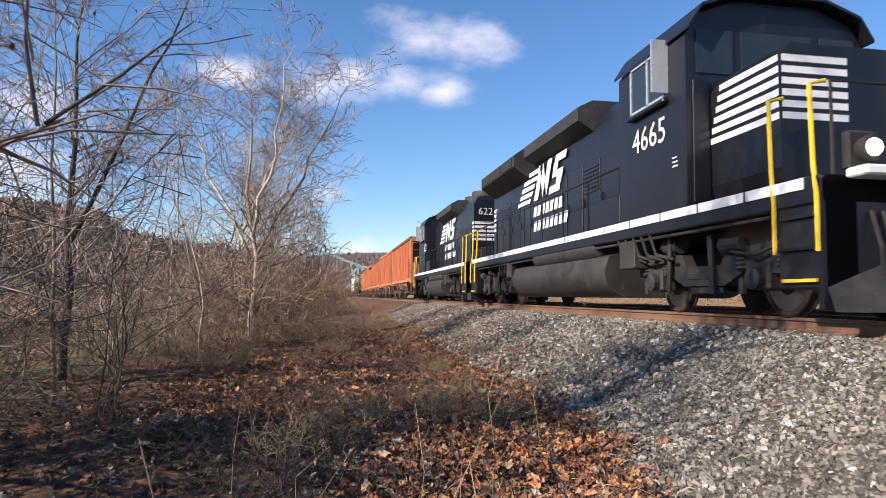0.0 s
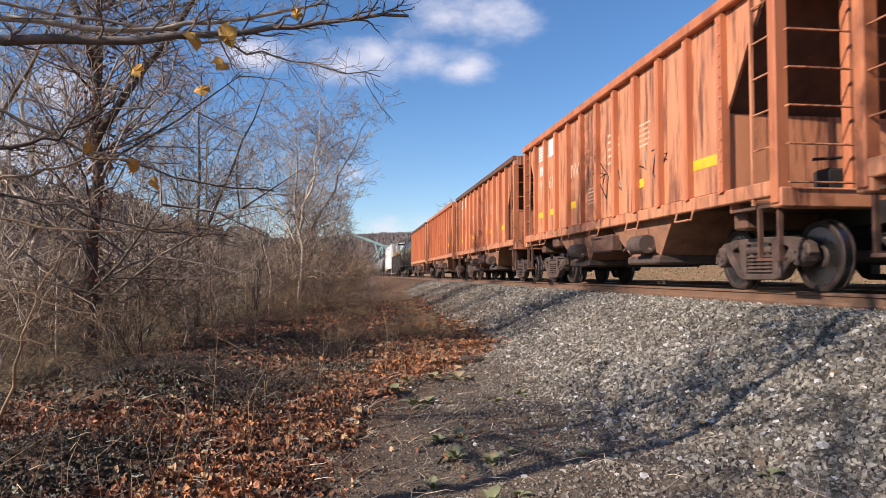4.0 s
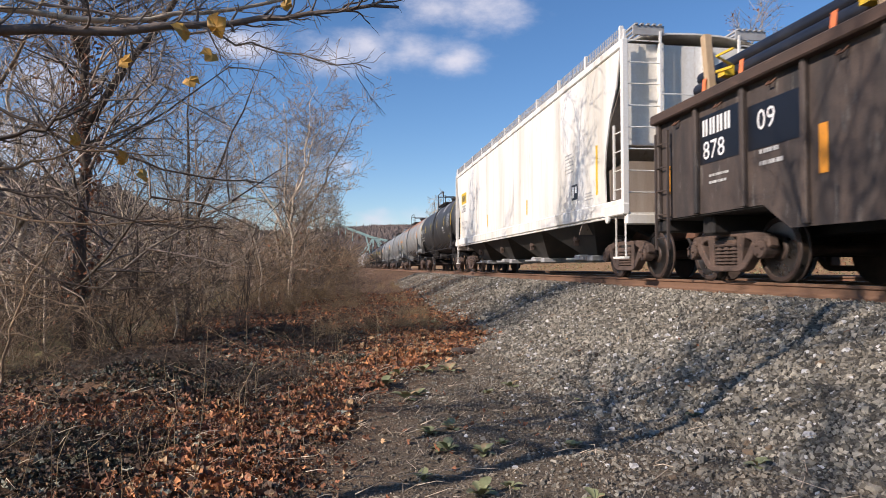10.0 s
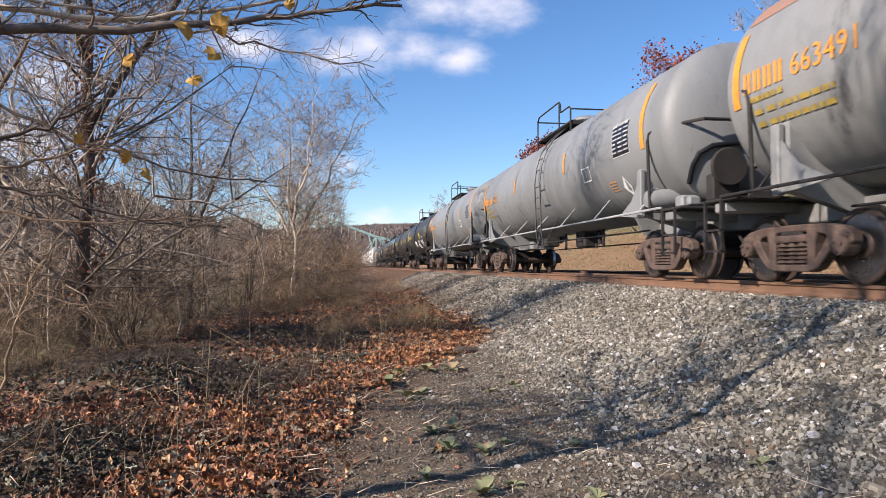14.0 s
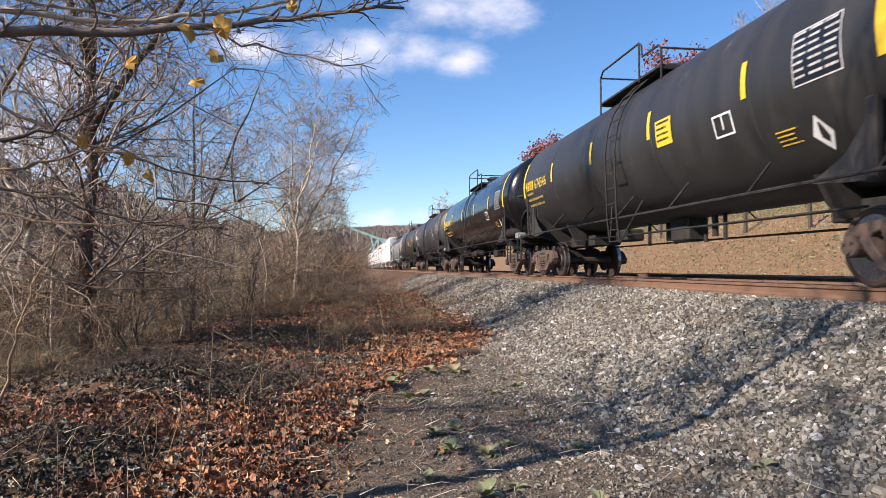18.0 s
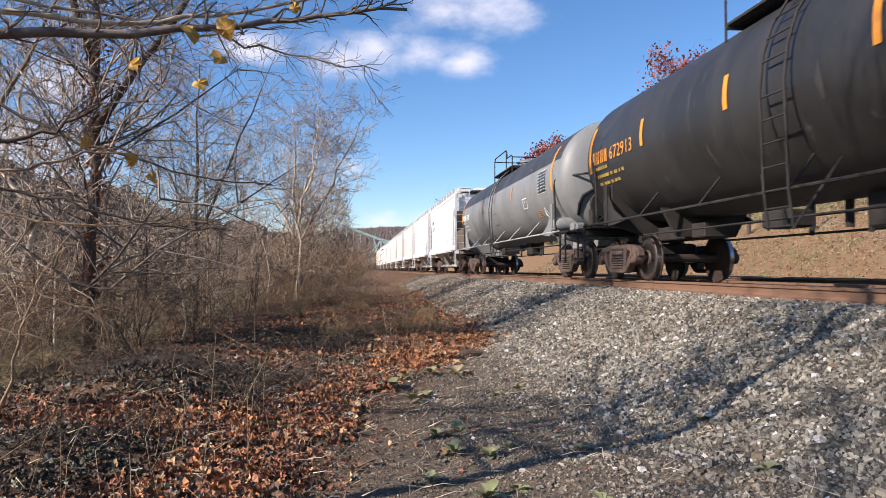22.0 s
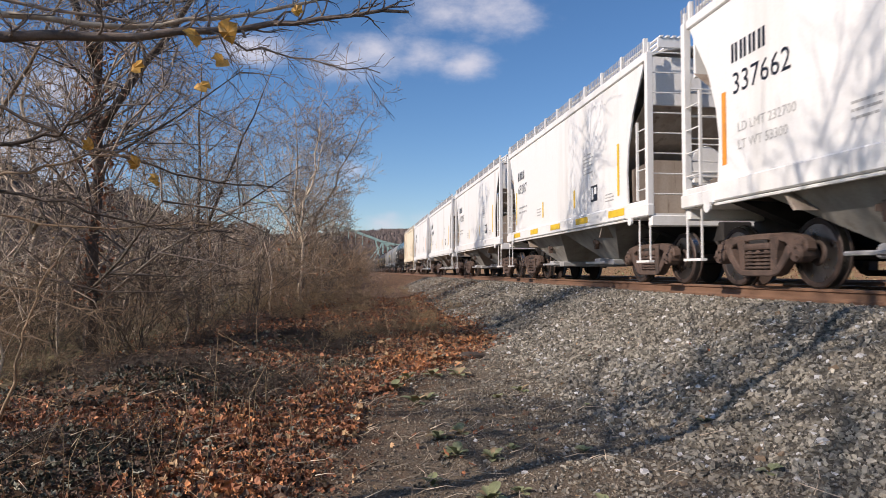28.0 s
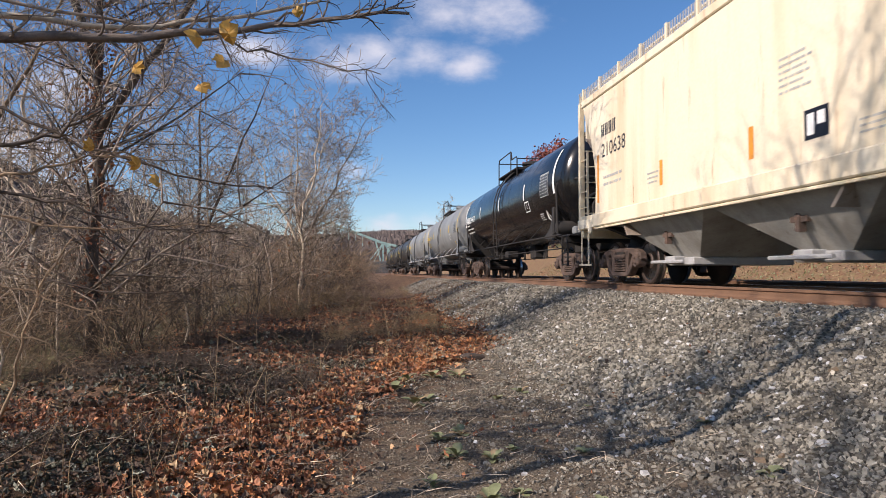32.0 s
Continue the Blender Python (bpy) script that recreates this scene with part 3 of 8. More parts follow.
    part("air_tank", Shape().lathe([(-0.9, 0.02), (-0.87, 0.15), (-0.78, 0.19), (-0.15, 0.19), (-0.06, 0.15), (-0.03, 0.02)], (-0.55, -half + 1.62, 1.42), "x", 14), mat if paint in ("grey", "rusty") else M_DARK, car, smooth=True)
    s = Shape().lathe([(0.0, 0.3), (0.02, 0.32), (0.05, 0.32), (0.07, 0.3)], (-0.55, -half + 0.42, 1.85), "y", 20)
    part("brake_wheel", s, M_DARK, car)
    s = Shape().box(-0.8, -0.3, -half + 0.52, -half + 0.75, 1.25, 1.75, 0.03).box(-0.65, -0.45, -half + 0.48, -half + 0.6, 1.7, 2.05, 0.02).box(-0.2, 0.25, -half + 0.5, -half + 0.8, 1.2, 1.5, 0.04)
    s.tube([(-0.9, -half + 0.5, 1.3), (-0.4, -half + 0.46, 1.35), (0.3, -half + 0.55, 1.3)], 0.02, 5)
    part("brake_gear", s, M_DARK, car)
    part("brake_valve", Shape().box(-1.2, -0.85, -half + 0.8, -half + 1.05, 1.2, 1.42, 0.04).box(-1.12, -0.92, -half + 0.68, -half + 0.8, 1.24, 1.38, 0.02), M_TANKS["grey"], car, "grey brake valve")
    # ladder, top platform, hatch
    s = Shape()
    for y in (rung - 0.24, rung + 0.24):
        s.tube([(-1.5, y, 0.72), (-1.56, y, 1.2), (-1.6, y, 2.5)] + [(-(TANK_R + 0.1) * math.cos(a), y, TANK_Z + (TANK_R + 0.1) * math.sin(a)) for a in (0.2, 0.45, 0.7, 0.95, 1.15)], 0.02, 5)
        s.tube([(-1.5, y, 0.72), (-1.25, y + (0.5 if y > rung else -0.5), 1.5)], 0.018, 5)
    steel = M_DARK if paint not in ("grey", "rusty") else M_TANKS["dark"]
    stiles = part("ladder", s, steel, car)
    rungs = [(-1.52 - 0.05 * min(z - 0.7, 1), z) for z in (0.75, 0.98, 1.2, 1.5, 1.8, 2.1, 2.4)]
    rungs += [(-(TANK_R + 0.1) * math.cos(a), TANK_Z + (TANK_R + 0.1) * math.sin(a)) for a in (0.12, 0.32, 0.52, 0.72, 0.92, 1.1)]
    for x, z in rungs:
        part("rung", shared("tank_rung_" + steel.name, lambda: Shape().tube([(0, -0.24, 0), (0, 0.24, 0)], 0.014, 5), steel), None, stiles, at=pose(x, rung, z))
    s = Shape()
    s.box(-0.98, 0.98, hatch - 1.5, hatch - 1.45, 3.95, 4.0)
    deck = part("top_platform", s, M_DARK, car)
    part("end_beam", Shape().box(-0.98, 0.98, hatch + 1.45, hatch + 1.5, 3.95, 4.0), M_DARK, deck)
    for i in range(6):
        part("slat", shared("platform_slat", lambda: Shape().box(-0.03, 0.03, -1.5, 1.5, 0, 0.04), M_DARK), None, deck, at=pose(-0.95 + 0.08 * i, hatch, 4.0))
    s = Shape()
    for x in (-0.98, 0.98):
        s.tube([(x, hatch - 1.5, 3.75), (x, hatch - 1.5, 4.34), (x, hatch - 1.4, 4.42), (x, hatch - 0.7, 4.42), (x, hatch - 0.66, 4.66), (x, hatch - 0.55, 4.74), (x, hatch + 1.35, 4.74), (x, hatch + 1.5, 4.62), (x, hatch + 1.5, 3.75)], 0.022, 6)
        s.tube([(x, hatch - 0.55, 3.95), (x, hatch - 0.55, 4.74)], 0.02, 6)
    s.tube([(-0.98, hatch - 1.5, 4.34), (0.98, hatch - 1.5, 4.34)], 0.02, 6).tube([(-0.98, hatch + 1.5, 4.62), (0.98, hatch + 1.5, 4.62)], 0.02, 6)
    part("platform_rail", s, M_DARK, car)
    part("hatch", Shape().lathe([(4.0, 0.36), (4.32, 0.36), (4.35, 0.41), (4.4, 0.41), (4.47, 0.3), (4.49, 0.02)], (0, hatch, 0), "z", 18), M_DARK if paint != "grey" else mat, car, smooth=True)
    part("valve_dome", Shape().lathe([(4.0, 0.2), (4.35, 0.2), (4.4, 0.12), (4.42, 0.02)], (0.2, hatch + 0.75, 0), "z", 12), M_DARK, car, smooth=True)
    # markings
    ends = -tl + 0.6
    patch(car, ends + 0.5, ends + 0.65, 2.35, 3.6, 0, ink, "stripe", skin, 8)
    patch(car, -ends - 0.15, -ends, 2.35, 3.4, 0, ink, "stripe", skin, 8)
    for i in range(1, stripes - 1):
        y = ends + (-2 * ends) * i / (stripes - 1)
        patch(car, y, y + 0.11, 2.5, 3.0, 0, ink, "stripe", skin, 4)
    num = num or ink
    faint = M_FADE_Y if num in (M_YELLOW, M_AMBER) else M_FADE_W
    if text:
        tall_marks(car, tl - 0.85, 2.5, mark, 0.27, 0, num, skin)
        number(car, text, tl - 0.9 - 0.22 * mark, 2.5, 0.27, 0, num, skin)
        bars(car, tl - 0.95, 2.28, 0.75, 0.15, 0, faint, 1, "slogan_print", 4, skin, 0.45)
        if weights:
            for k, line in enumerate(weights):
                me = on_side(letters(line, 0.1, num), lambda a, b: skin(tl - 1.0 - a, 2.1 - 0.17 * k + b))
                part("weight_print", me, num, car)
        else:
            bars(car, tl - 1.0, 1.92, 1.45, 0.34, 0, faint, 2, "weight_print", len(text) + int(front), skin, 0.4)
    if table:
        y = ends + 1.9
        patch(car, y - 0.78, y + 0.03, 2.37, 3.03, 0, M_FADE_W, "panel_border", lambda a, b: skin(a, b, 0.006), 5)
        patch(car, y - 0.76, y + 0.01, 2.39, 3.01, 0, M_LOCO if paint != "rusty" else M_FADE_W, "data_panel", lambda a, b: skin(a, b, 0.009), 5)
        for c in (0.0, 0.26, 0.52):
            bars(car, y - 0.01 - c, 2.4, 0.22, 0.6, 0, M_FADE_W if paint != "rusty" else M_RUST, 7, "panel_print", 3 + int(c * 9), lambda a, b: skin(a, b, 0.014))
    if table:
        y = ends + 1.75
        s = Shape().add([skin(y, 1.5), skin(y + 0.17, 1.75), skin(y, 2.0), skin(y - 0.17, 1.75)], [(0, 1, 2, 3)])
        part("placard", s, M_WHITE, car, "white diamond placard")
        bars(car, y + 0.75, 1.68, 0.4, 0.25, 0, ink, 4, seed=5, place=skin)
        for a0, a1, b0, b1 in ((1.5, 1.98, 2.1, 2.13), (1.5, 1.98, 2.4, 2.43), (1.5, 1.53, 2.13, 2.4), (1.95, 1.98, 2.13, 2.4), (1.73, 1.76, 2.2, 2.4)):
            patch(car, y + a0, y + a1, b0, b1, 0, M_WHITE, "stencil_line", skin, 1)
    if plate:
        patch(car, -2.2, -1.65, 2.3, 2.75, 0, plate, "sticker", skin, 4)
        bars(car, -1.7, 2.33, 0.45, 0.38, 0, mat, 4, "sticker_print", 8, lambda a, b: skin(a, b, 0.018))
    for (y0, y1, z0, z1, m) in patches:
        patch(car, y0, y1, z0, z1, 0, m, "marking", skin, 5)
    if scrawl:
        rnd = random.Random(scrawl)
        for k in range(3):
            s = Shape()
            y, z = -3.6 + k * 2.2, rnd.uniform(1.65, 1.9)
            for j in range(6):
                p = [(y + j * 0.2 + rnd.uniform(-0.15, 0.25), z + rnd.uniform(-0.2, 0.5)) for _ in range(5)]
                s.tube([skin(a, b, 0.004) for a, b in p], 0.014, 4)
            part("graffiti", s, M_WHITE, car, "sprayed white scrawl")
    return car


# ---- open hoppers of the works train ----


def orange_hopper(front, back, paint, text, seed, top_rust=False, label=""):
    car, half = rolling("open_hopper", label or "faded orange ballast hopper with streaked ribbed sides", "hopper car", front, back, 1.85, "freight cars of the train")
    rnd = random.Random(seed)
    L, cage, zb, zt, W = half - 0.62, 1.2, 1.42, 4.0, 1.5
    for x in (-W, W):
        o = -1 if x < 0 else 1
        side = part("side", Shape().prism([(-L + cage, zb), (L - cage, zb), (L - cage, zb + 1.1), (L - 0.25, zt), (-L + 0.25, zt), (-L + cage, zb + 1.1)], x - 0.02, x + 0.02), paint, car)
        for i in range(11):
            y = -L + cage + 0.05 + (2 * L - 2 * cage - 0.1) * i / 10
            s = Shape().box(x + o * 0.02 - 0.0, x + o * 0.1, y - 0.07, y + 0.07, zb - 0.05, zt - 0.08, 0.02)
            part("rib", s, M_ORANGE_R, side)
            if i % 10 == 0:
                r = Shape()
                for k in range(16):
                    r.box(x + o * 0.1, x + o * 0.118, y - 0.015, y + 0.015, zb + 0.1 + k * 0.15, zb + 0.13 + k * 0.15)
                part("rivets", r, paint, side)
        part("top_chord", Shape().box(*sorted((x - o * 0.02, x + o * 0.14)), -L, L, zt - 0.06, zt + 0.12, 0.02), M_RUST if top_rust else M_ORANGE_R, car)
        part("side_sill", Shape().box(*sorted((x - o * 0.04, x + o * 0.09)), -L + 0.05, L - 0.05, zb - 0.22, zb - 0.02, 0.015), paint, car)
        s = Shape()
        for i in range(5):
            y = -L + 2 + i * (2 * L - 4.4) / 4
            s.tube([(x + o * 0.12, y, zb - 0.22), (x + o * 0.16, y, zb - 0.36), (x + o * 0.16, y + 0.5, zb - 0.36), (x + o * 0.12, y + 0.5, zb - 0.22)], 0.016, 5)
        part("grab_irons", s, paint, car)
    for q in (-1, 1):
        # sloping end sheet, end posts, ladders, platform
        s = Shape().prism([(q * (L - 0.2), zt), (q * (L - 0.26), zt), (q * (L - 2.3), zb - 0.2), (q * (L - 2.24), zb - 0.2)], -W + 0.02, W - 0.02)
        part("slope_sheet", s, M_RUST, car)
        s = Shape().box(-W + 0.03, W - 0.03, *sorted((q * (L - cage - 0.02), q * (L - cage - 0.06))), 1.1, 2.5)
        part("end_bulkhead", s, paint, car)
        part("end_beam", Shape().box(-W - 0.1, W + 0.1, *sorted((q * L, q * (L - 0.14))), zt - 0.2, zt + 0.12, 0.02), paint, car)
        part("end_sill", Shape().box(-W - 0.08, W + 0.08, *sorted((q * (L + 0.02), q * (L - 0.2))), 1.05, 1.3, 0.02), paint, car)
        part("end_platform", Shape().box(-W, W, *sorted((q * (L - 0.2), q * (L - cage))), 1.08, 1.12), M_RUST, car)
        for x in (-W - 0.02, -0.55, 0.55, W + 0.02):
            wide = 0.09 if abs(x) > 1 else 0.06
            part("end_post", Shape().box(x - wide, x + wide, *sorted((q * (L - 0.01), q * (L - 0.16))), 1.1, zt + 0.05, 0.015), M_ORANGE_R, car)
        for x in (-W, W):
            o = -1 if x < 0 else 1
            ladder(car, x + o * 0.05, q * (L - 0.1), q * (L - 0.58), 1.12, zt - 0.05, 6, paint)
            s = Shape()
            for i in range(6):
                z = 1.35 + i * 0.47
                s.tube([(x, q * (L + 0.02), z), (x, q * (L + 0.08), z), (x - o * 0.95, q * (L + 0.08), z), (x - o * 0.95, q * (L + 0.02), z)], 0.014, 5)
            part("end_rungs", s, paint, car)
            s = Shape().box(*sorted((x - o * 0.04, x + o * 0.02)), *sorted((q * (L - 0.12), q * (L - 0.16))), 0.42, 1.08).box(*sorted((x - o * 0.04, x + o * 0.02)), *sorted((q * (L - 0.52), q * (L - 0.56))), 0.42, 1.08)
            s.box(*sorted((x - o * 0.08, x + o * 0.03)), *sorted((q * (L - 0.1), q * (L - 0.58))), 0.4, 0.44)
            part("sill_step", s, M_RUST, car)
        part("brake_rigging", Shape().box(-0.7, -0.35, *sorted((q * (L - 0.3), q * (L - 0.6))), 1.15, 1.6, 0.03).box(0.1, 0.6, *sorted((q * (L - 0.35), q * (L - 0.8))), 1.12, 1.5, 0.03)
             .tube([(-0.9, q * (L - 0.3), 1.7), (-0.3, q * (L - 0.3), 1.75), (0.5, q * (L - 0.5), 1.6)], 0.02), M_DARK, car)
        part("bolster_web", Shape().box(-1.35, 1.35, *sorted((q * (half - 1.7), q * (half - 2.0))), 0.85, 1.25, 0.03), M_RUST, car)
    # load and hopper bays
    part("load", Shape().prism([(-L + 0.8, zt - 0.35), (-L + 2, zt - 0.1), (0, zt - 0.3), (L - 2, zt - 0.12), (L - 0.8, zt - 0.35), (L - 2.4, zb), (-L + 2.4, zb)], -W + 0.1, W - 0.1), M_STONE, car, "dark stone load")
    for y in (-1.75, 1.75):
        bay = part("hopper_bay", Shape().add([(x, y + d, z) for z, w, h in ((zb - 0.05, 1.46, 1.55), (0.55, 1.3, 0.6)) for x, d in ((-w, -h), (w, -h), (w, h), (-w, h))], [(0, 1, 5, 4), (1, 2, 6, 5), (2, 3, 7, 6), (3, 0, 4, 7), (4, 5, 6, 7)]), M_RUST_L, car)
        part("bay_gate", Shape().box(-1.38, 1.38, y - 0.66, y + 0.66, 0.42, 0.58, 0.03), M_FRAME, bay)
        s = Shape().lathe([(-0.28, 0.17), (0.28, 0.17)], (-1.48, y - 0.2, 0.78), "y", 12).tube([(-1.45, y - 0.6, 0.66), (-1.5, y + 0.1, 0.85), (-1.45, y + 0.65, 0.7)], 0.03)
        part("gate_motor", s, M_FRAME, bay, smooth=True)
    part("centre_sill", Shape().box(-0.25, 0.25, -half + 0.5, half - 0.5, 0.86, 1.15), M_DARK, car)
    part("side_box", Shape().box(-1.55, -1.3, -0.7, 0.5, 0.7, 1.05, 0.03), M_RUST, car)
    part("valve_box", Shape().box(-1.5, -1.2, L - 3.1, L - 2.6, 0.95, 1.25, 0.03), M_RUST, car)
    # markings: a striped emblem, the number, letters, yellow bars
    xs = -W - 0.024
    s = Shape()
    for k in range(5):
        z = 3.42 + k * 0.085
        s.add([(xs, L - cage - 0.25, z), (xs, L - cage - 1.1 + 0.06 * k, z), (xs, L - cage - 1.1 + 0.06 * k, z + 0.055), (xs, L - cage - 0.25, z + 0.055)], [(0, 1, 2, 3)])
    s.add([(xs, L - cage - 1.2, 3.4), (xs, L - cage - 1.75, 3.4), (xs, L - cage - 1.75, 3.85), (xs, L - cage - 1.2, 3.85)], [(0, 1, 2, 3)])
    part("emblem", s, M_WHITE, car, "faded white striped emblem")
    number(car, text, L - cage - 0.35, 2.55, 0.34, xs, M_FADED)
    number(car, "MW", L - cage - 2.75, 2.55, 0.34, xs, M_FADED)
    tall_marks(car, L - cage - 0.35, 3.0, 2, 0.26, xs, M_WHITE)
    for y, w in ((-L + cage + 0.2, 0.95), (-2.2, 0.45), (1.5, 0.4), (L - cage - 1.7, 0.4), (L - cage - 0.6, 0.4)):
        patch(car, y, y + w, zb + 0.4, zb + 0.56, xs, M_YELLOW, "reflector_bar", None, 1)
    for y, z, h in ((-0.5, 2.4, 0.9), (-1.9, 2.5, 0.6), (0.7, 1.75, 0.5)):
        bars(car, y, z, 0.6, h * 0.8, xs, M_FADED, 5, "small_print", seed + int(y * 7))
    if seed % 2:
        s = Shape()
        for j in range(9):
            y, z = rnd.uniform(-3.0, 1.5), rnd.uniform(1.9, 2.4)
            s.tube([(xs, y + rnd.uniform(-0.3, 0.3), z + rnd.uniform(-0.3, 0.4)) for _ in range(5)], 0.014, 4)
        part("graffiti", s, M_LOCO, car, "dark sprayed scrawl")
    return car


# ---- covered hoppers ----
# dirty end sheets; the shade inside the end bays is painted in too
M_ENDS = material("hopper_dirty_end", (0.34, 0.29, 0.24), (0.2, 0.15, 0.115), 0.75, 0, 1.6, 0.6, 0.06, 30, STREAK, (0.14, 0.09, 0.06), 0.4)
M_BAY = material("hopper_bay_grey", (0.36, 0.35, 0.32), (0.2, 0.185, 0.16), 0.6, 0, 1.5, 0.6, 0.04, 30, STREAK, (0.2, 0.17, 0.14), 0.35)


def covered_hopper(front, back, paint, text, marks=4, ink=None, bays=2, bar=None, label="", low_bar=None, rusty=False, drop=0.78, weights=(), panel=None):
    ink = ink or M_LOCO
    bar = bar or M_YELLOW
    car, half = rolling("covered_hopper", label or "white covered hopper car with curved end bays", "hopper car", front, back, 1.75, "freight cars of the train")
    L, zb, zt, W = half - 0.62, 1.22, 4.4 if rusty else 4.02, 1.53
    # each side is one plate, its ends hollowed
    out = [(L - 0.95, zb + 0.28), (L - 1.0, zb + 0.9), (L - 0.93, zb + 1.35), (L - 0.72, zb + 1.95), (L - 0.4, zb + 2.45), (L - 0.2, zt)]
    poly = [(-y, z) for y, z in out] + [(y, z) for y, z in out[::-1]]
    for x in (-W, W):
        o = -1 if x < 0 else 1
        part("side", Shape().prism(poly, x - 0.015, x + 0.015), paint, car)
        part("side_sill", Shape().box(*sorted((x - o * 0.05, x + o * 0.07)), -L + 0.1, L - 0.1, zb, zb + 0.28, 0.02), paint, car)
        part("top_chord", Shape().box(*sorted((x - o * 0.03, x + o * 0.05)), -L + 0.15, L - 0.15, zt - 0.02, zt + 0.14, 0.02), paint, car)
        for q in (-1, 1):
            part("sill_cap", Shape().box(*sorted((x - o * 0.06, x + o * 0.08)), *sorted((q * (L - 0.95), q * (L + 0.02))), zb - 0.02, zb + 0.2, 0.02).lathe([(-0.02, 0.09), (0.02, 0.09)], (x + o * 0.06, q * (L - 0.75), zb - 0.05), "x", 12), paint, car)
            # corner post with ladders
            part("corner_post", Shape().box(x - 0.06, x + 0.06, *sorted((q * L, q * (L - 0.1))), zb, zt + 0.12, 0.01), paint, car)
            ladder(car, (x, x - o * 0.72), q * (L - 0.03), q * (L - 0.03), zb + 0.2, zt + 0.3, 8, paint)
            ladder(car, x + o * 0.02, q * (L - 0.05), q * (L - 0.5), zb + 0.3, zb + 1.75, 4, paint, name="side_ladder")
            s = Shape().box(x - 0.012, x + 0.012, *sorted((q * (L - 0.03), q * (L - 0.055))), 0.4, zb).box(x - 0.012, x + 0.012, *sorted((q * (L - 0.465), q * (L - 0.49))), 0.4, zb).box(x - 0.05, x + 0.05, *sorted((q * L, q * (L - 0.52))), 0.38, 0.42)
            part("sill_step", s, paint, car)
    arc = [(-W, zt + 0.1), (-1.1, zt + 0.26), (-0.55, zt + 0.34), (0, zt + 0.36), (0.55, zt + 0.34), (1.1, zt + 0.26), (W, zt + 0.1)]
    part("roof", Shape().prism(arc + [(x, z - 0.03) for x, z in arc[::-1]], -L + 0.2, L - 0.2, "y"), paint, car)
    for x in (-1.05, 1.05):
        s = Shape()
        for k in range(5):
            s.box(x - 0.27 + k * 0.12, x - 0.21 + k * 0.12, -L, L, zt + 0.4, zt + 0.43)
        for k in range(9):
            y = -L + 0.05 + k * (2 * L - 0.1) / 8
            s.box(x - 0.3, x + 0.32, y - 0.02, y + 0.02, zt + 0.22, zt + 0.4)
        part("running_board", s, paint if not rusty else M_CRATE, car)
    for k in range(11):
        y = -L + 0.2 + k * (2 * L - 0.4) / 10
        part("roof_stanchion", Shape().box(-W - 0.02, -W + 0.05, y - 0.03, y + 0.03, zt + 0.1, zt + 0.42), paint, car)
    s = Shape()
    for k in range(int(2 * L / 0.09)):
        y = -L + 0.2 + k * 0.09
        s.box(-W + 0.0, -W + 0.012, y, y + 0.03, zt + 0.16, zt + 0.4)
    part("roof_mesh", s, M_CRATE, car, "grey open mesh along the roof edge")
    part("hatches", Shape().box(-0.4, 0.4, -L + 0.6, L - 0.6, zt + 0.38, zt + 0.5, 0.05), paint, car)
    for q in (-1, 1):
        s = Shape().prism([(q * (L - 0.24), zt - 0.72), (q * (L - 0.3), zt - 0.76), (q * (L - 1.3), zb + 1.3), (q * (L - 2.6), 0.95), (q * (L - 2.54), 0.95), (q * (L - 1.24), zb + 1.34)], -W + 0.02, W - 0.02)
        part("slope_sheet", s, M_ENDS, car)
        part("end_wall", Shape().box(-W + 0.05, W - 0.05, *sorted((q * (L - 0.2), q * (L - 0.26))), zt - drop, zt + 0.1), paint, car)
        part("end_bulkhead", Shape().prism([(-W + 0.1, zb), (W - 0.1, zb), (W - 0.1, zb + 0.95), (W - 0.5, zb + 1.15), (-W + 0.5, zb + 1.15), (-W + 0.1, zb + 0.95)], q * (L - 0.98), q * (L - 1.02), "y"), M_ENDS, car)
        part("end_platform", Shape().box(-W, W, *sorted((q * L, q * (L - 0.95))), zb - 0.03, zb + 0.03).box(-W, W, *sorted((q * (L + 0.02), q * (L - 0.12))), zb - 0.2, zb, 0.02), paint, car)
        s = Shape().tube([(-0.7, q * (L - 0.02), zb + 0.7), (0.7, q * (L - 0.02), zb + 0.7)], 0.018)
        for z in (2.0, 2.5, 3.0, 3.5):
            s.tube([(-0.8, q * (L - 0.02), z), (0.8, q * (L - 0.02), z)], 0.013)
        part("end_rails", s, paint, car)
        part("draft_sill", Shape().box(-0.28, 0.28, *sorted((q * (half - 0.45), q * (L - 2.8))), 0.75, 1.1, 0.02), M_DARK if not rusty else M_RUST, car)
        part("bolster", Shape().prism([(-1.4, 1.2), (-0.4, 0.82), (0.4, 0.82), (1.4, 1.2)], q * (half - 1.65), q * (half - 1.9), "y"), M_DARK, car)
    part("end_number", on_side(letters(text, 0.2, ink), lambda a, b: (0.35 + a, -L + 0.19, zt - 0.45 + b)), None, car)
    if rusty:
        for x in (-0.75, 0.2):
            part("end_stiffener", Shape().box(x - 0.05, x + 0.05, -L + 0.1, -L + 0.2, zt - drop, zt + 0.1, 0.01), paint, car)
    s = Shape().lathe([(0.0, 0.28), (0.02, 0.31), (0.05, 0.31), (0.07, 0.28)], (-0.45, -L + 0.04, zb + 0.95), "y", 20).lathe([(0, 0.05), (0.3, 0.05)], (-0.45, -L + 0.06, zb + 0.95), "y", 8)
    for a in range(5):
        t = radians(72 * a)
        s.tube([(-0.45, -L + 0.07, zb + 0.95), (-0.45 + 0.3 * math.cos(t), -L + 0.07, zb + 0.95 + 0.3 * math.sin(t))], 0.015, 5)
    part("brake_wheel", s, paint, car)
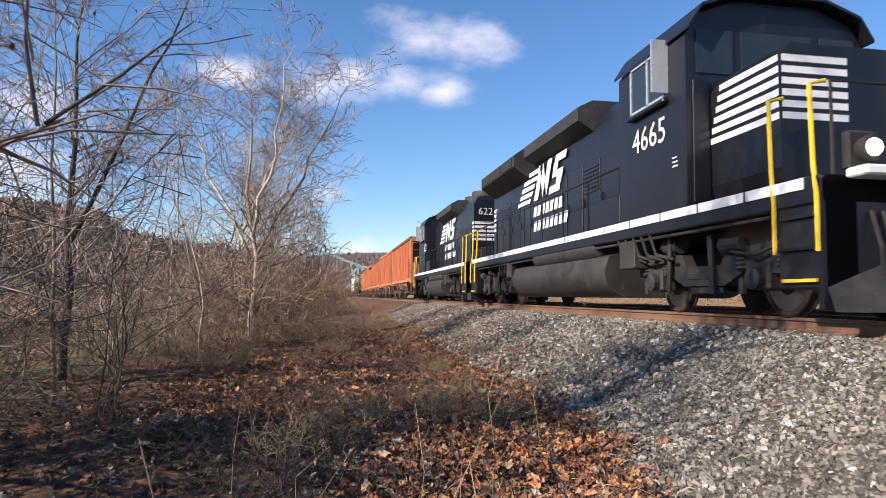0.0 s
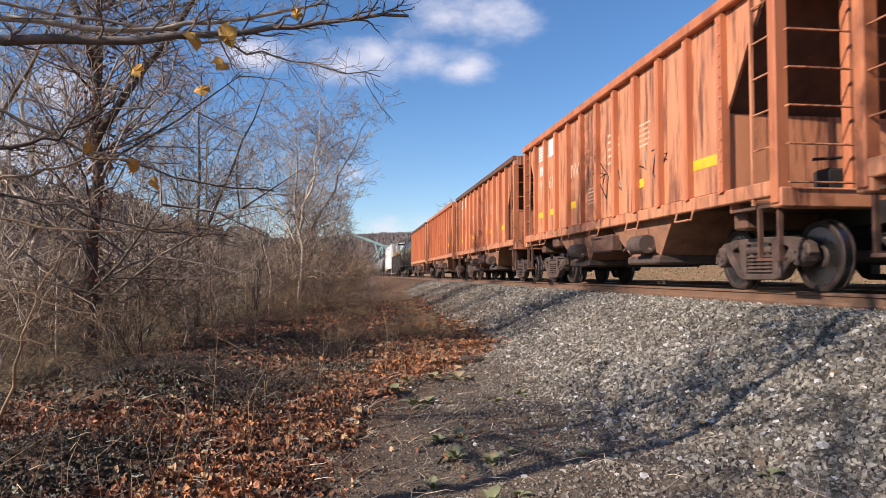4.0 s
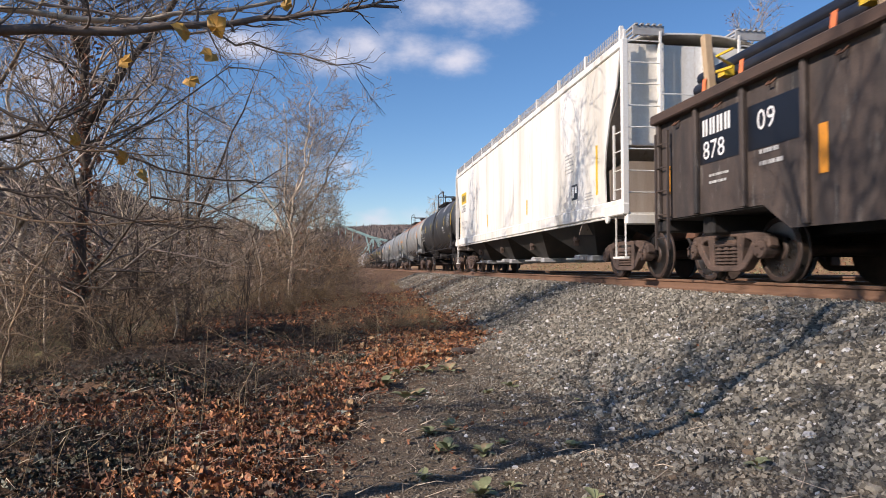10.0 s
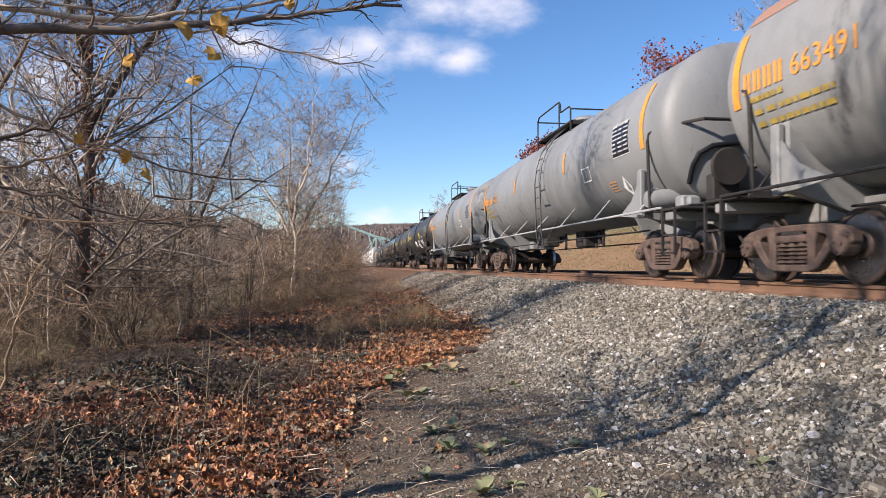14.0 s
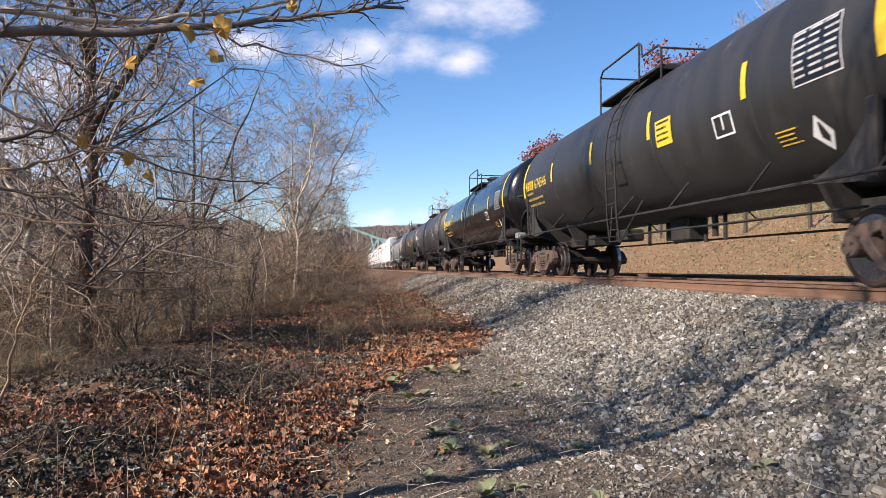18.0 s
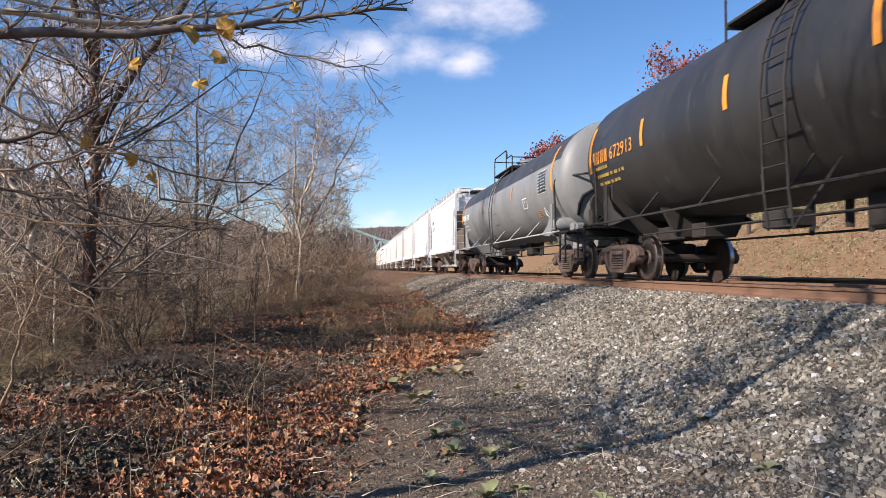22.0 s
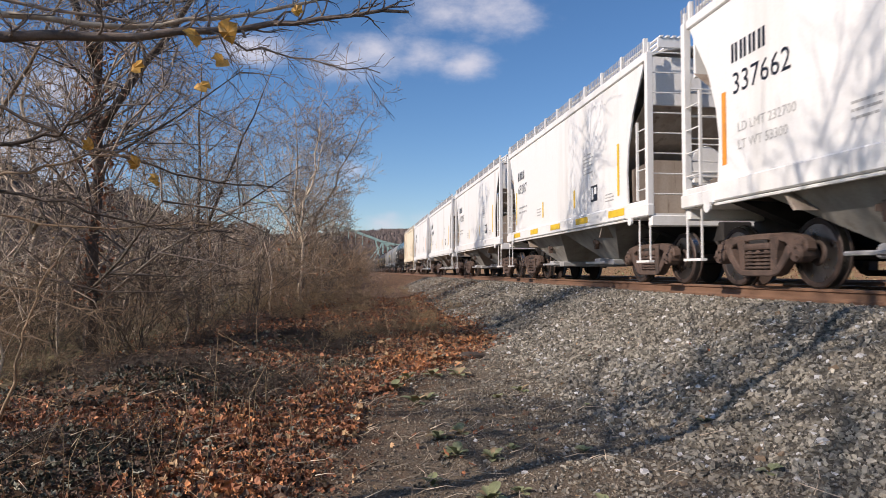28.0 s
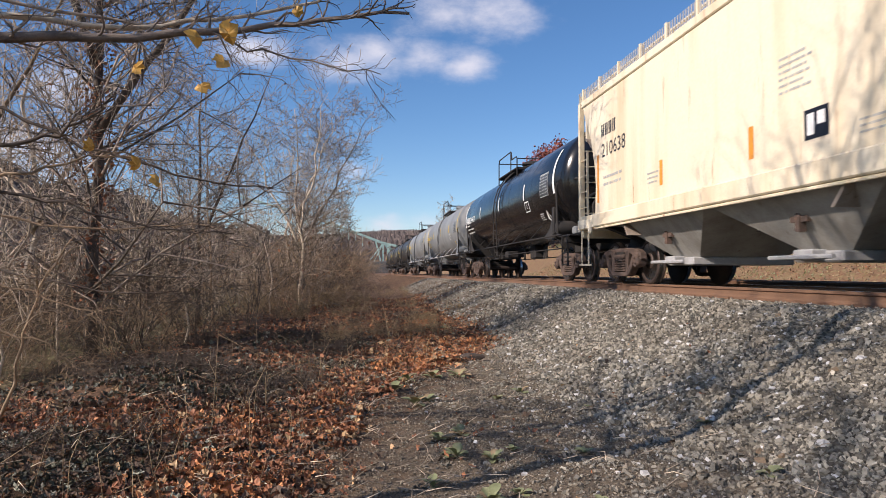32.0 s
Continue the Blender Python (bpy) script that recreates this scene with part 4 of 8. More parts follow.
    part("brake_gear", Shape().box(-0.6, -0.25, -L + 0.25, -L + 0.5, zb + 0.6, zb + 1.1, 0.03).lathe([(-0.5, 0.16), (0.3, 0.16)], (0.3, -L + 0.5, zb + 0.35), "x", 12), paint, car)
    # hopper pockets
    span = (2 * L - 3.6) / bays
    for b in range(bays):
        y = -L + 1.8 + span * (b + 0.5)
        bay = part("hopper_bay", Shape().add([(x, y + d, z) for z, w, h in ((zb + 0.02, 1.46, span / 2 * 0.98), (0.5, 0.8, 0.42)) for x, d in ((-w, -h), (w, -h), (w, h), (-w, h))], [(0, 1, 5, 4), (1, 2, 6, 5), (2, 3, 7, 6), (3, 0, 4, 7), (4, 5, 6, 7)]), M_BAY if not rusty else M_GRIME, car)
        part("outlet_gate", Shape().box(-0.95, 0.95, y - 0.45, y + 0.45, 0.36, 0.5, 0.02).box(-1.15, -0.9, y - 0.15, y + 0.2, 0.38, 0.52, 0.02).tube([(-1.2, y - 0.6, 0.42), (-1.2, y + 0.6, 0.42)], 0.03), M_CRATE, bay)
        part("vibrator_bracket", Shape().box(-1.2, -1.14, y - 0.16, y + 0.16, 0.86, 0.94).box(-1.22, -1.12, y - 0.04, y + 0.04, 0.74, 1.0), M_FRAME, bay)
    part("centre_sill", Shape().box(-0.2, 0.2, -L + 2, L - 2, 0.9, 1.15), M_DARK, car)
    part("brake_pipe", Shape().tube([(-W - 0.02, -L + 0.9, zb - 0.03), (-W - 0.02, L - 0.9, zb - 0.03)], 0.025, 6), paint, car)
    # markings
    xs = -W - 0.02
    y0 = L - 1.35
    if panel:
        patch(car, y0 - 1.2, y0, 3.02, 3.5, xs + 0.004, panel, "owner_panel", None, 1, "yellow owner's panel")
        tall_marks(car, y0 - 0.15, 3.13, marks, 0.26, xs, ink, None, 0.9)
    else:
        tall_marks(car, y0, 3.1, marks, 0.26, xs, ink)
    number(car, text, y0, 2.66, 0.3, xs, ink)
    if weights:
        for k, line in enumerate(weights):
            number(car, line, y0 - 0.12, 2.12 - 0.24 * k, 0.13, xs, M_INK)
    else:
        bars(car, y0 - 0.1, 1.95, 1.1, 0.3, xs, M_INK, 2, "weight_print", 4)
    bars(car, -L + 3.4, 2.35, 0.6, 0.5, xs, M_INK, 6, "small_print", 6)
    bars(car, -L + 2.1, 1.62, 0.45, 0.2, xs, M_INK, 3, "small_print", 7)
    bars(car, y0 - 2.2, 1.75, 0.5, 0.25, xs, M_INK, 3, "small_print", 9)
    for i in range(4):
        y = -L + 1.35 + (2 * L - 2.9) * i / 3
        if i == 3:
            y = L - 1.2
        patch(car, y, y + 0.11, 1.72, 2.15 if 0 < i < 3 else 2.75, xs, bar, "reflector_bar", None, 1)
    patch(car, -L + 2.55, -L + 2.95, 1.75, 2.1, xs, M_LOCO, "inspection_panel", None, 1)
    s = Shape()
    for a, b, c, d in ((-L + 2.6, -L + 2.73, 1.9, 2.05), (-L + 2.78, -L + 2.9, 1.8, 2.05)):
        s.add([(xs - 0.004, a, c), (xs - 0.004, b, c), (xs - 0.004, b, d), (xs - 0.004, a, d)], [(0, 1, 2, 3)])
    part("panel_print", s, M_WHITE, car)
    if low_bar:
        for i in range(5):
            y = -L + 1.0 + (2 * L - 2.8) * i / 4
            patch(car, y, y + 0.8, zb + 0.08, zb + 0.22, -W - 0.075, low_bar, "sill_bar", None, 1)
    return car


# ---- gondola with pipes ----
M_STRAP = material("orange_strap", (0.8, 0.22, 0.08), (0.6, 0.15, 0.06), 0.6, 0, 9, 0.3, 0.02)
M_CHORD = material("chord_brown", (0.085, 0.05, 0.036), (0.04, 0.03, 0.026), 0.8, 0, 2, 0.6, 0.2, 60, (1, 0.3, 1), (0.15, 0.09, 0.06), 0.3)


def gondola(front, back):
    car, half = rolling("gondola", "weathered brown-black gondola car with ribbed steel sides", "gondola car", front, back, 1.85, "freight cars of the train")
    L, zb, zt, W = half - 0.62, 1.0, 2.62, 1.5
    for x in (-W, W):
        o = -1 if x < 0 else 1
        side = part("side", Shape().prism([(-L, zb), (-L + 2.8, zb), (-L + 3.3, zb - 0.32), (L - 3.3, zb - 0.32), (L - 2.8, zb), (L, zb), (L, zt), (-L, zt)], x - 0.02, x + 0.02), M_GONDOLA, car)
        for i in range(14):
            y = -L + 0.12 + (2 * L - 0.24) * i / 13
            part("rib", Shape().box(*sorted((x + o * 0.02, x + o * 0.095)), y - 0.045, y + 0.045, zb - (0.3 if 2 < i < 11 else 0), zt - 0.02, 0.015), M_GONDOLA, side)
        part("top_chord", Shape().box(*sorted((x - o * 0.06, x + o * 0.16)), -L, L, zt - 0.04, zt + 0.12, 0.02), M_CHORD, car)
        for i in range(13):
            y = -L + 0.12 + (2 * L - 0.24) * (i + 0.5) / 13
            part("tie_ring", Shape().tube([(x + o * 0.03, y - 0.06, zt - 0.1), (x + o * 0.09, y - 0.05, zt - 0.16), (x + o * 0.09, y + 0.05, zt - 0.16), (x + o * 0.03, y + 0.06, zt - 0.1)], 0.014, 5), M_RUST, side)
        for q in (-1, 1):
            ladder(car, x + o * 0.1, q * (L - 0.1), q * (L - 0.5), 0.5, zt - 0.2, 5, M_GONDOLA)
    for q in (-1, 1):
        wall = part("end_wall", Shape().box(-W, W, *sorted((q * L, q * (L - 0.06))), zb, zt + 0.1), M_GONDOLA, car)
        for k in range(5):
            part("end_rib", Shape().lathe([(-W + 0.25, 0.07), (W - 0.25, 0.07)], (0, q * (L + 0.01), zb + 0.3 + k * 0.29), "x", 8), M_CHORD, wall)
        for x in (-W + 0.1, W - 0.1):
            part("end_post", Shape().box(x - 0.1, x + 0.1, *sorted((q * (L + 0.12), q * (L - 0.02))), zb - 0.1, zt + 0.1, 0.02), M_GONDOLA, car)
        part("end_sill", Shape().box(-W, W, *sorted((q * (L + 0.1), q * (L - 0.2))), 0.8, 1.02, 0.02), M_DARK, car)
        part("bolster_web", Shape().box(-1.35, 1.35, *sorted((q * (half - 1.7), q * (half - 2.0))), 0.7, 1.0, 0.03), M_DARK, car)
    part("floor_plate", Shape().box(-W, W, -L, L, 0.98, 1.04).box(-0.3, 0.3, -L - 0.2, L + 0.2, 0.66, 0.98), M_DARK, car)
    part("brake_wheel", Shape().lathe([(0, 0.28), (0.02, 0.31), (0.05, 0.31), (0.07, 0.28)], (-0.35, -L - 0.25, 2.1), "y", 20).lathe([(0, 0.17), (0.15, 0.17)], (-0.35, -L - 0.2, 2.1), "y", 14), M_FRAME, car)
    part("brake_gear", Shape().box(-0.75, -0.2, -L - 0.3, -L - 0.06, 1.05, 1.5, 0.04).box(0.2, 0.9, -L - 0.28, -L - 0.06, 1.1, 1.35, 0.04).tube([(-1.3, -L - 0.2, 1.2), (-0.8, -L - 0.25, 1.3), (-0.3, -L - 0.25, 1.75), (-0.3, -L - 0.22, 2.1)], 0.03).tube([(-1.35, -L - 0.15, 1.06), (0.4, -L - 0.3, 1.16), (1.35, -L - 0.15, 1.06)], 0.03), M_FRAME, car)
    part("end_step", Shape().box(-1.5, 1.5, -L - 0.42, -L - 0.02, 1.0, 1.04), M_RUST, car)
    part("corner_rail", Shape().tube([(-W + 0.6, -L - 0.1, 1.1), (-W + 0.6, -L - 0.14, 2.9), (-W + 0.68, -L - 0.14, 3.05), (-0.3, -L - 0.14, 3.05)], 0.025), M_DARK, car)
    xs = -W - 0.03
    bay = (2 * L - 0.24) / 13
    edge = lambda i: -L + 0.12 + bay * i
    for i, w, z0, z1 in ((0, 0.16, 1.45, 1.95), (2, 0.14, 1.3, 1.8), (6, 0.14, 1.25, 1.75), (9, 0.14, 1.25, 1.8), (12, 0.14, 1.4, 1.85)):
        y = edge(i) + bay * 0.72
        patch(car, y, y + w, z0, z1, xs, M_AMBER, "reflector_bar", None, 1)
    y = edge(4) - 0.63
    patch(car, y, y + 0.55, 1.3, 2.35, xs + 0.004, M_WHITE, "data_panel", None, 1)
    for k in range(3):
        patch(car, y + 0.05, y + 0.5, 1.36 + k * 0.33, 1.62 + k * 0.33, xs - 0.002, M_GONDOLA, "panel_print", None, 1)
    y = edge(12) - 0.14
    patch(car, edge(11) + 0.06, edge(12) - 0.06, 1.72, 2.42, xs + 0.003, M_LOCO, "dark_panel", None, 1)
    patch(car, edge(10) + 0.06, edge(11) - 0.06, 1.72, 2.3, xs + 0.003, M_LOCO, "dark_panel", None, 1)
    tall_marks(car, y, 2.12, 4, 0.24, xs, M_WHITE)
    number(car, "878", y, 1.78, 0.27, xs, M_WHITE)
    number(car, "09", edge(11) - 0.25, 1.95, 0.27, xs, M_WHITE)
    bars(car, edge(11) - 0.3, 1.4, 0.5, 0.3, xs, M_FADE_W, 2, "small_print", 12)
    bars(car, edge(12) - 0.3, 1.35, 0.5, 0.2, xs, M_FADE_W, 2, "small_print", 13)
    bars(car, edge(2) - 0.08, 1.5, 0.4, 0.6, xs, M_FADE_W, 5, "small_print", 14)
    scuff = random.Random(41)
    for i, z0, z1 in ((7, 0.8, 1.7), (4, 0.75, 1.3), (8, 0.75, 1.0), (1, 1.2, 1.6), (5, 0.9, 1.2)):
        s = Shape()
        a, z = edge(i) + scuff.uniform(0.12, 0.4), z1
        while z > z0:
            b = z - scuff.uniform(0.05, 0.16)
            w0, w1 = scuff.uniform(0.02, 0.05), scuff.uniform(0.01, 0.09)
            a1 = a + scuff.uniform(-0.06, 0.04)
            s.add([(xs, a, z), (xs, a + w0, z), (xs, a1 + w1, b), (xs, a1, b)], [(0, 1, 2, 3)])
            a, z = a1, b
        part("paint_scrape", s, M_WHITE, car, "white scraped paint smear")
    mid = (front + back) / 2
    # its load: pipes with capped ends, and upright stakes tied with bands
    rnd = random.Random(5)
    k = 0
    for row in range(3):
        for i in range((9, 8, 5)[row]):
            x = -1.3 + row * 0.13 + i * 0.265
            y0 = -L + 0.4 + rnd.uniform(0, 1.5)
            z = 2.76 + row * 0.225
            pipe = thing("steel_pipe", "long black coated pipe with a blue end cap, in the gondola", "pipe", "pipes in the gondola", pose(TRACK, mid, 0))
            part("barrel", Shape().tube([(x, y0, z), (x, L - 0.3 - rnd.uniform(0, 0.5), z)], 0.122, 12), M_PIPE, pipe, smooth=True)
            part("cap", Shape().lathe([(-0.02, 0.08), (0, 0.126), (0.13, 0.126)], (x, y0 - 0.02, z), "y", 12), M_CAP, pipe, "bright blue plastic cap", smooth=True)
            TRAIN.append((pipe, mid))
    for y, tilt, top in ((-L + 5.2, 2, 4.35), (-L + 8.4, 0, 3.75), (-L + 11.0, 4, 3.9), (-L + 13.6, -8, 3.7), (-L + 1.9, 0, 3.5)):
        for x in (-W + 0.09,):
            st = thing("wooden_stake", "upright square timber stake tied with a yellow band", "stake", "stakes on the gondola", pose(TRACK, mid, 0))
            part("timber", Shape().box(x - 0.06, x + 0.06, -0.06, 0.06, 1.1, top, 0.01, pose(0, y, 0, tilt)), M_WOOD, st)
            part("band", Shape().tube([(x - 0.08, y - 0.3, 2.95), (x - 0.08, y + 0.1, 3.0), (x + 0.5, y + 0.35, 2.95), (x + 1.4, y + 0.4, 2.98)], 0.025, 4).box(x - 0.075, x + 0.075, y - 0.08, y + 0.08, 2.9, 3.0), M_YELLOW, st, "yellow webbing band")
            part("band", Shape().tube([(x - 0.08, y - 0.3, 3.2), (x - 0.08, y + 0.1, 3.22), (x + 0.4, y + 0.3, 3.1)], 0.02, 4), M_YELLOW, st)
            for d in (-0.5, 0.42):
                part("strap", Shape().prism([(y + d, 2.64), (y + d + 0.09, 2.64), (y + d + 0.04, 2.98), (y + d - 0.05, 2.98)], x - 0.09, x - 0.08), M_STRAP, st, "orange ratchet strap")
            TRAIN.append((st, mid))
    return car


# ---- locomotives ----


def emblem(car, y, z, k, x, mat, name="emblem", wide=1.3):
    """Slanting stripes that lead into bold leaning block shapes, k metres high."""
    e = thing_part(name, car, "white striped railway emblem")
    for i in range(5):
        a = z + k * (0.0 + 0.2 * i)
        lean = 0.17 * i
        u = k * wide
        part("stripe", Shape().add([(x, y - u * lean, a), (x, y - u * (1.0 + 0.17 * i), a), (x, y - u * (1.1 + 0.17 * i), a + k * 0.13), (x, y - u * (lean + 0.08), a + k * 0.13)], [(0, 1, 2, 3)]), mat, e)
    o = y - k * wide * 1.32
    for block in ([(0.0, 0.0), (-0.3, 0.0), (-0.72, 1.0), (-0.42, 1.0)], [(-0.45, 1.0), (-0.72, 1.0), (-0.88, 0.0), (-0.62, 0.0)], [(-0.62, 0.0), (-0.88, 0.0), (-1.3, 1.0), (-1.02, 1.0)],
                  [(-1.05, 0.0), (-1.72, 0.0), (-1.8, 0.2), (-1.12, 0.2)], [(-1.5, 0.2), (-1.8, 0.2), (-1.92, 0.42), (-1.58, 0.42)], [(-1.28, 0.42), (-1.92, 0.42), (-1.96, 0.58), (-1.34, 0.58)], [(-1.34, 0.58), (-1.6, 0.58), (-1.68, 0.8), (-1.4, 0.8)], [(-1.44, 0.8), (-2.12, 0.8), (-2.18, 1.0), (-1.54, 1.0)]):
        part("block", Shape().add([(x, o + a * k * wide, z + b * k) for a, b in block], [(0, 1, 2, 3)]), mat, e)
    return e


def thing_part(name, parent, label=""):
    """An empty part that holds the pieces of one marking."""
    ob = new(name)
    ob.empty_display_size = 0.1
    ob.parent = parent
    return tagged(ob, label)


def loco_truck(car, y, spin):
    t = part("truck", shared("loco_truck", lambda: Shape().box(-0.6, 0.6, -0.3, 0.3, 0.5, 0.95, 0.05).box(-0.9, 0.9, -1.5, 1.5, 0.55, 0.7, 0.04), M_GRIME), None, car, at=pose(0, y, 0))

    def frame_shape(x):
        o = -1 if x < 0 else 1
        s = Shape().prism([(-2.05, 0.82), (-1.7, 0.98), (-0.6, 0.92), (-0.45, 0.72), (0.45, 0.72), (0.6, 0.92), (1.7, 0.98), (2.05, 0.82), (2.05, 0.62), (1.75, 0.55), (1.0, 0.62), (0.55, 0.42), (-0.55, 0.42), (-1.0, 0.62), (-1.75, 0.55), (-2.05, 0.62)], x - 0.09, x + 0.09)
        for d in (-1.37, 1.37):
            s.box(x - 0.14, x + 0.14, d - 0.2, d + 0.2, 0.35, 0.72, 0.03)
            s.lathe([(o * 0.1, 0.15), (o * 0.24, 0.15), (o * 0.27, 0.08)], (x, d, 0.5), "x", 12)
            for e in (-0.42, 0.42):
                for i in range(4):
                    s.lathe([(0.62 + i * 0.06, 0.07), (0.65 + i * 0.06, 0.1), (0.68 + i * 0.06, 0.07)], (x + o * 0.08, d + e, 0), "z", 8)
            s.lathe([(-0.22, 0.1), (0.22, 0.12)], (x + o * 0.12, d + 0.55, 0.98), "y", 10)
            s.box(x + o * 0.0 - 0.03, x + o * 0.0 + 0.03, d + 0.5, d + 0.6, 0.3, 0.95)
            s.tube([(x + o * 0.13, d - 0.6, 0.95), (x + o * 0.2, d, 0.8), (x + o * 0.16, d + 0.6, 0.9)], 0.025, 5)
        s.box(x - 0.1, x + 0.16, -0.45, 0.45, 0.5, 0.64, 0.03)
        s.tube([(x + o * 0.15, -0.35, 0.3), (x + o * 0.15, -0.3, 1.15)], 0.05, 7).tube([(x + o * 0.15, 0.9, 0.35), (x + o * 0.2, 0.75, 1.2)], 0.04, 7)
        return s
    for x in (-1.08, 1.08):
        part("side_frame", shared("loco_frame%g" % x, lambda: frame_shape(x), M_GRIME), None, t, "grimy cast side frame")
        part("leaf_spring", shared("leaf_spring", lambda: Shape().box(-0.06, 0.06, -0.42, 0.42, 0.3, 0.42, 0.02), M_DARK), None, t, at=pose(x, 0, 0))
        part("brake_cylinder", shared("brake_cylinder", lambda: Shape().lathe([(-0.25, 0.13), (0.18, 0.13), (0.22, 0.05), (0.4, 0.04)], (0, 0, 1.08), "y", 12), M_GRIME, True), None, t, at=pose(x * 1.06, 0.9, 0))
    for d in (-1.37, 1.37):
        spin.append(wheelset(car, y + d))


def locomotive(front, back, q, text, label, lit):
    """q = 1: the cab leads."""
    mid, half = (front + back) / 2, (back - front) / 2
    car = thing("locomotive", label, "locomotive", "locomotives of the train", pose(TRACK, mid, 0))
    TRAIN.append((car, mid))
    spin = []
    Y = lambda a: q * (a - half)                        # a: metres from the cab's end

    def bx(s, x0, x1, a0, a1, z0, z1, c=0.02):
        return s.box(x0, x1, *sorted((Y(a0), Y(a1))), z0, z1, c)
    for y in (-half + 3.3, half - 3.3):
        loco_truck(car, y, spin)
    SPIN.extend((w, mid + w.location.y) for w in spin)
    F = 2 * half
    zs = 1.6                                             # the walkway
    part("frame_sill", bx(Shape(), -1.5, 1.5, 0.45, F - 0.45, zs - 0.32, zs, 0.02), M_LOCO, car)
    for x in (-1.512, 1.512):
        s = Shape()
        k = 16
        for i in range(k):
            a0 = 0.7 + (F - 1.4) * i / k
            bx(s, x - 0.006, x + 0.006, a0, a0 + (F - 1.4) / k - 0.05, zs - 0.14, zs - 0.01, 0)
        part("sill_stripe", s, M_WHITE, car, "white reflective stripe")
    for e in (0.45, F - 0.45):
        o = 1 if e > half else -1
        part("pilot", Shape().prism([(-1.5, 0.12), (1.5, 0.12), (1.5, zs - 0.05), (-1.5, zs - 0.05)], Y(e), Y(e - o * 0.08), "y"), M_LOCO, car)
        part("plow", Shape().add([(-1.45, Y(e - o * 0.1), 0.62), (1.45, Y(e - o * 0.1), 0.62), (1.45, Y(e + o * 0.1), 0.1), (0, Y(e + o * 0.32), 0.1), (-1.45, Y(e + o * 0.1), 0.1), (0, Y(e + o * 0.1), 0.66)], [(0, 4, 3, 5), (5, 3, 2, 1), (0, 5, 1), (0, 1, 2, 3, 4)]), M_GRIME, car)
        part("anticlimber", bx(Shape(), -1.2, 1.2, min(e, e + o * 0.3), max(e, e + o * 0.3), zs - 0.05, zs + 0.06, 0.02), M_WHITE, car)
        part("coupler", shared("coupler%d" % (1 if Y(e) > 0 else -1), lambda: coupler_shape(1 if Y(e) > 0 else -1), M_DARK), None, car, at=pose(0, Y(e + o * 0.25), 0))
        s = Shape()
        for i in range(4):
            s.tube([(-0.9 + 0.15 * i, Y(e + o * 0.02), 1.2), (-0.92 + 0.15 * i, Y(e + o * 0.16), 0.8), (-0.85 + 0.15 * i, Y(e + o * 0.1), 0.5)], 0.025, 6)
        s.tube([(-0.5, Y(e + o * 0.05), 1.2), (-0.3, Y(e + o * 0.3), 0.85), (0.2, Y(e + o * 0.25), 1.1)], 0.02)
        part("air_hoses", s, M_DARK, car)
        for x in (-1.35, 1.35):
            w = 1 if x > 0 else -1
            steps = part("stepwell", bx(Shape(), *sorted((x - w * 0.3, x + w * 0.12)), min(e, e - o * 0.75), max(e, e - o * 0.75), 0.35, zs, 0.02), M_LOCO, car)
            for z in (0.42, 0.78, 1.14):
                part("step", bx(Shape(), *sorted((x + w * 0.02, x + w * 0.17)), min(e - o * 0.1, e - o * 0.65), max(e - o * 0.1, e - o * 0.65), z, z + 0.04, 0.005), M_YELLOW if z < 0.5 else M_LOCO, steps)
            s = Shape()
            for d in (0.04, 0.74):
                ya = Y(e - o * d)
                s.tube([(x + w * 0.17, ya, 0.75), (x + w * 0.17, ya, 1.35), (x + w * 0.12, Y(e - o * (d + 0.1)), 1.75), (x + w * 0.1, Y(e - o * (d + 0.15)), 2.65), (x - w * 0.1, Y(e - o * (d + 0.15)), 2.7)], 0.028, 6)
            part("hand_rail", s, M_YELLOW, car, "yellow step hand rail")
        part("ditch_light", Shape().lathe([(0, 0.13), (o * q * 0.1, 0.15), (o * q * 0.14, 0.13)], (-0.95, Y(e), zs + 0.28), "y", 16).box(-1.15, -0.75, *sorted((Y(e), Y(e - o * 0.12))), zs + 0.05, zs + 0.5, 0.03), M_DARK, car, smooth=True)
        if lit and o < 0:
            for x in (-0.95, 0.95):
                part("lamp_lens", Shape().lathe([(0, 0.1), (-q * 0.02, 0.09), (-q * 0.03, 0.01)], (x, Y(e) - q * 0.14, zs + 0.28), "y", 16), M_LAMP, car, "lit ditch light")
        ye = Y(e - o * 0.05)                             # end railing with a chain
        rail = part("end_railing", Shape().tube([(-1.3, ye, zs), (-1.3, ye, zs + 1.05), (-0.45, ye, zs + 1.05), (-0.45, ye, zs)], 0.022, 6), M_DARK, car)
        part("end_railing", Shape().tube([(1.3, ye, zs), (1.3, ye, zs + 1.05), (0.45, ye, zs + 1.05), (0.45, ye, zs)], 0.022, 6), M_DARK, car)
        part("chain", Shape().tube([(-0.45, ye, zs + 1.0), (0, ye, zs + 0.85), (0.45, ye, zs + 1.0)], 0.015, 5), M_DARK, rail)
    # nose and cab
    s = Shape()
    n0, n1 = 1.55, 3.1
    prof = [(-1.05, zs), (1.05, zs), (1.12, zs + 0.3), (1.12, 3.3), (0.95, 3.52), (-0.95, 3.52), (-1.12, 3.3), (-1.12, zs + 0.3)]
    s.prism(prof, Y(n0), Y(n1), "y")
    part("nose", s, M_LOCO, car)
    s = Shape()
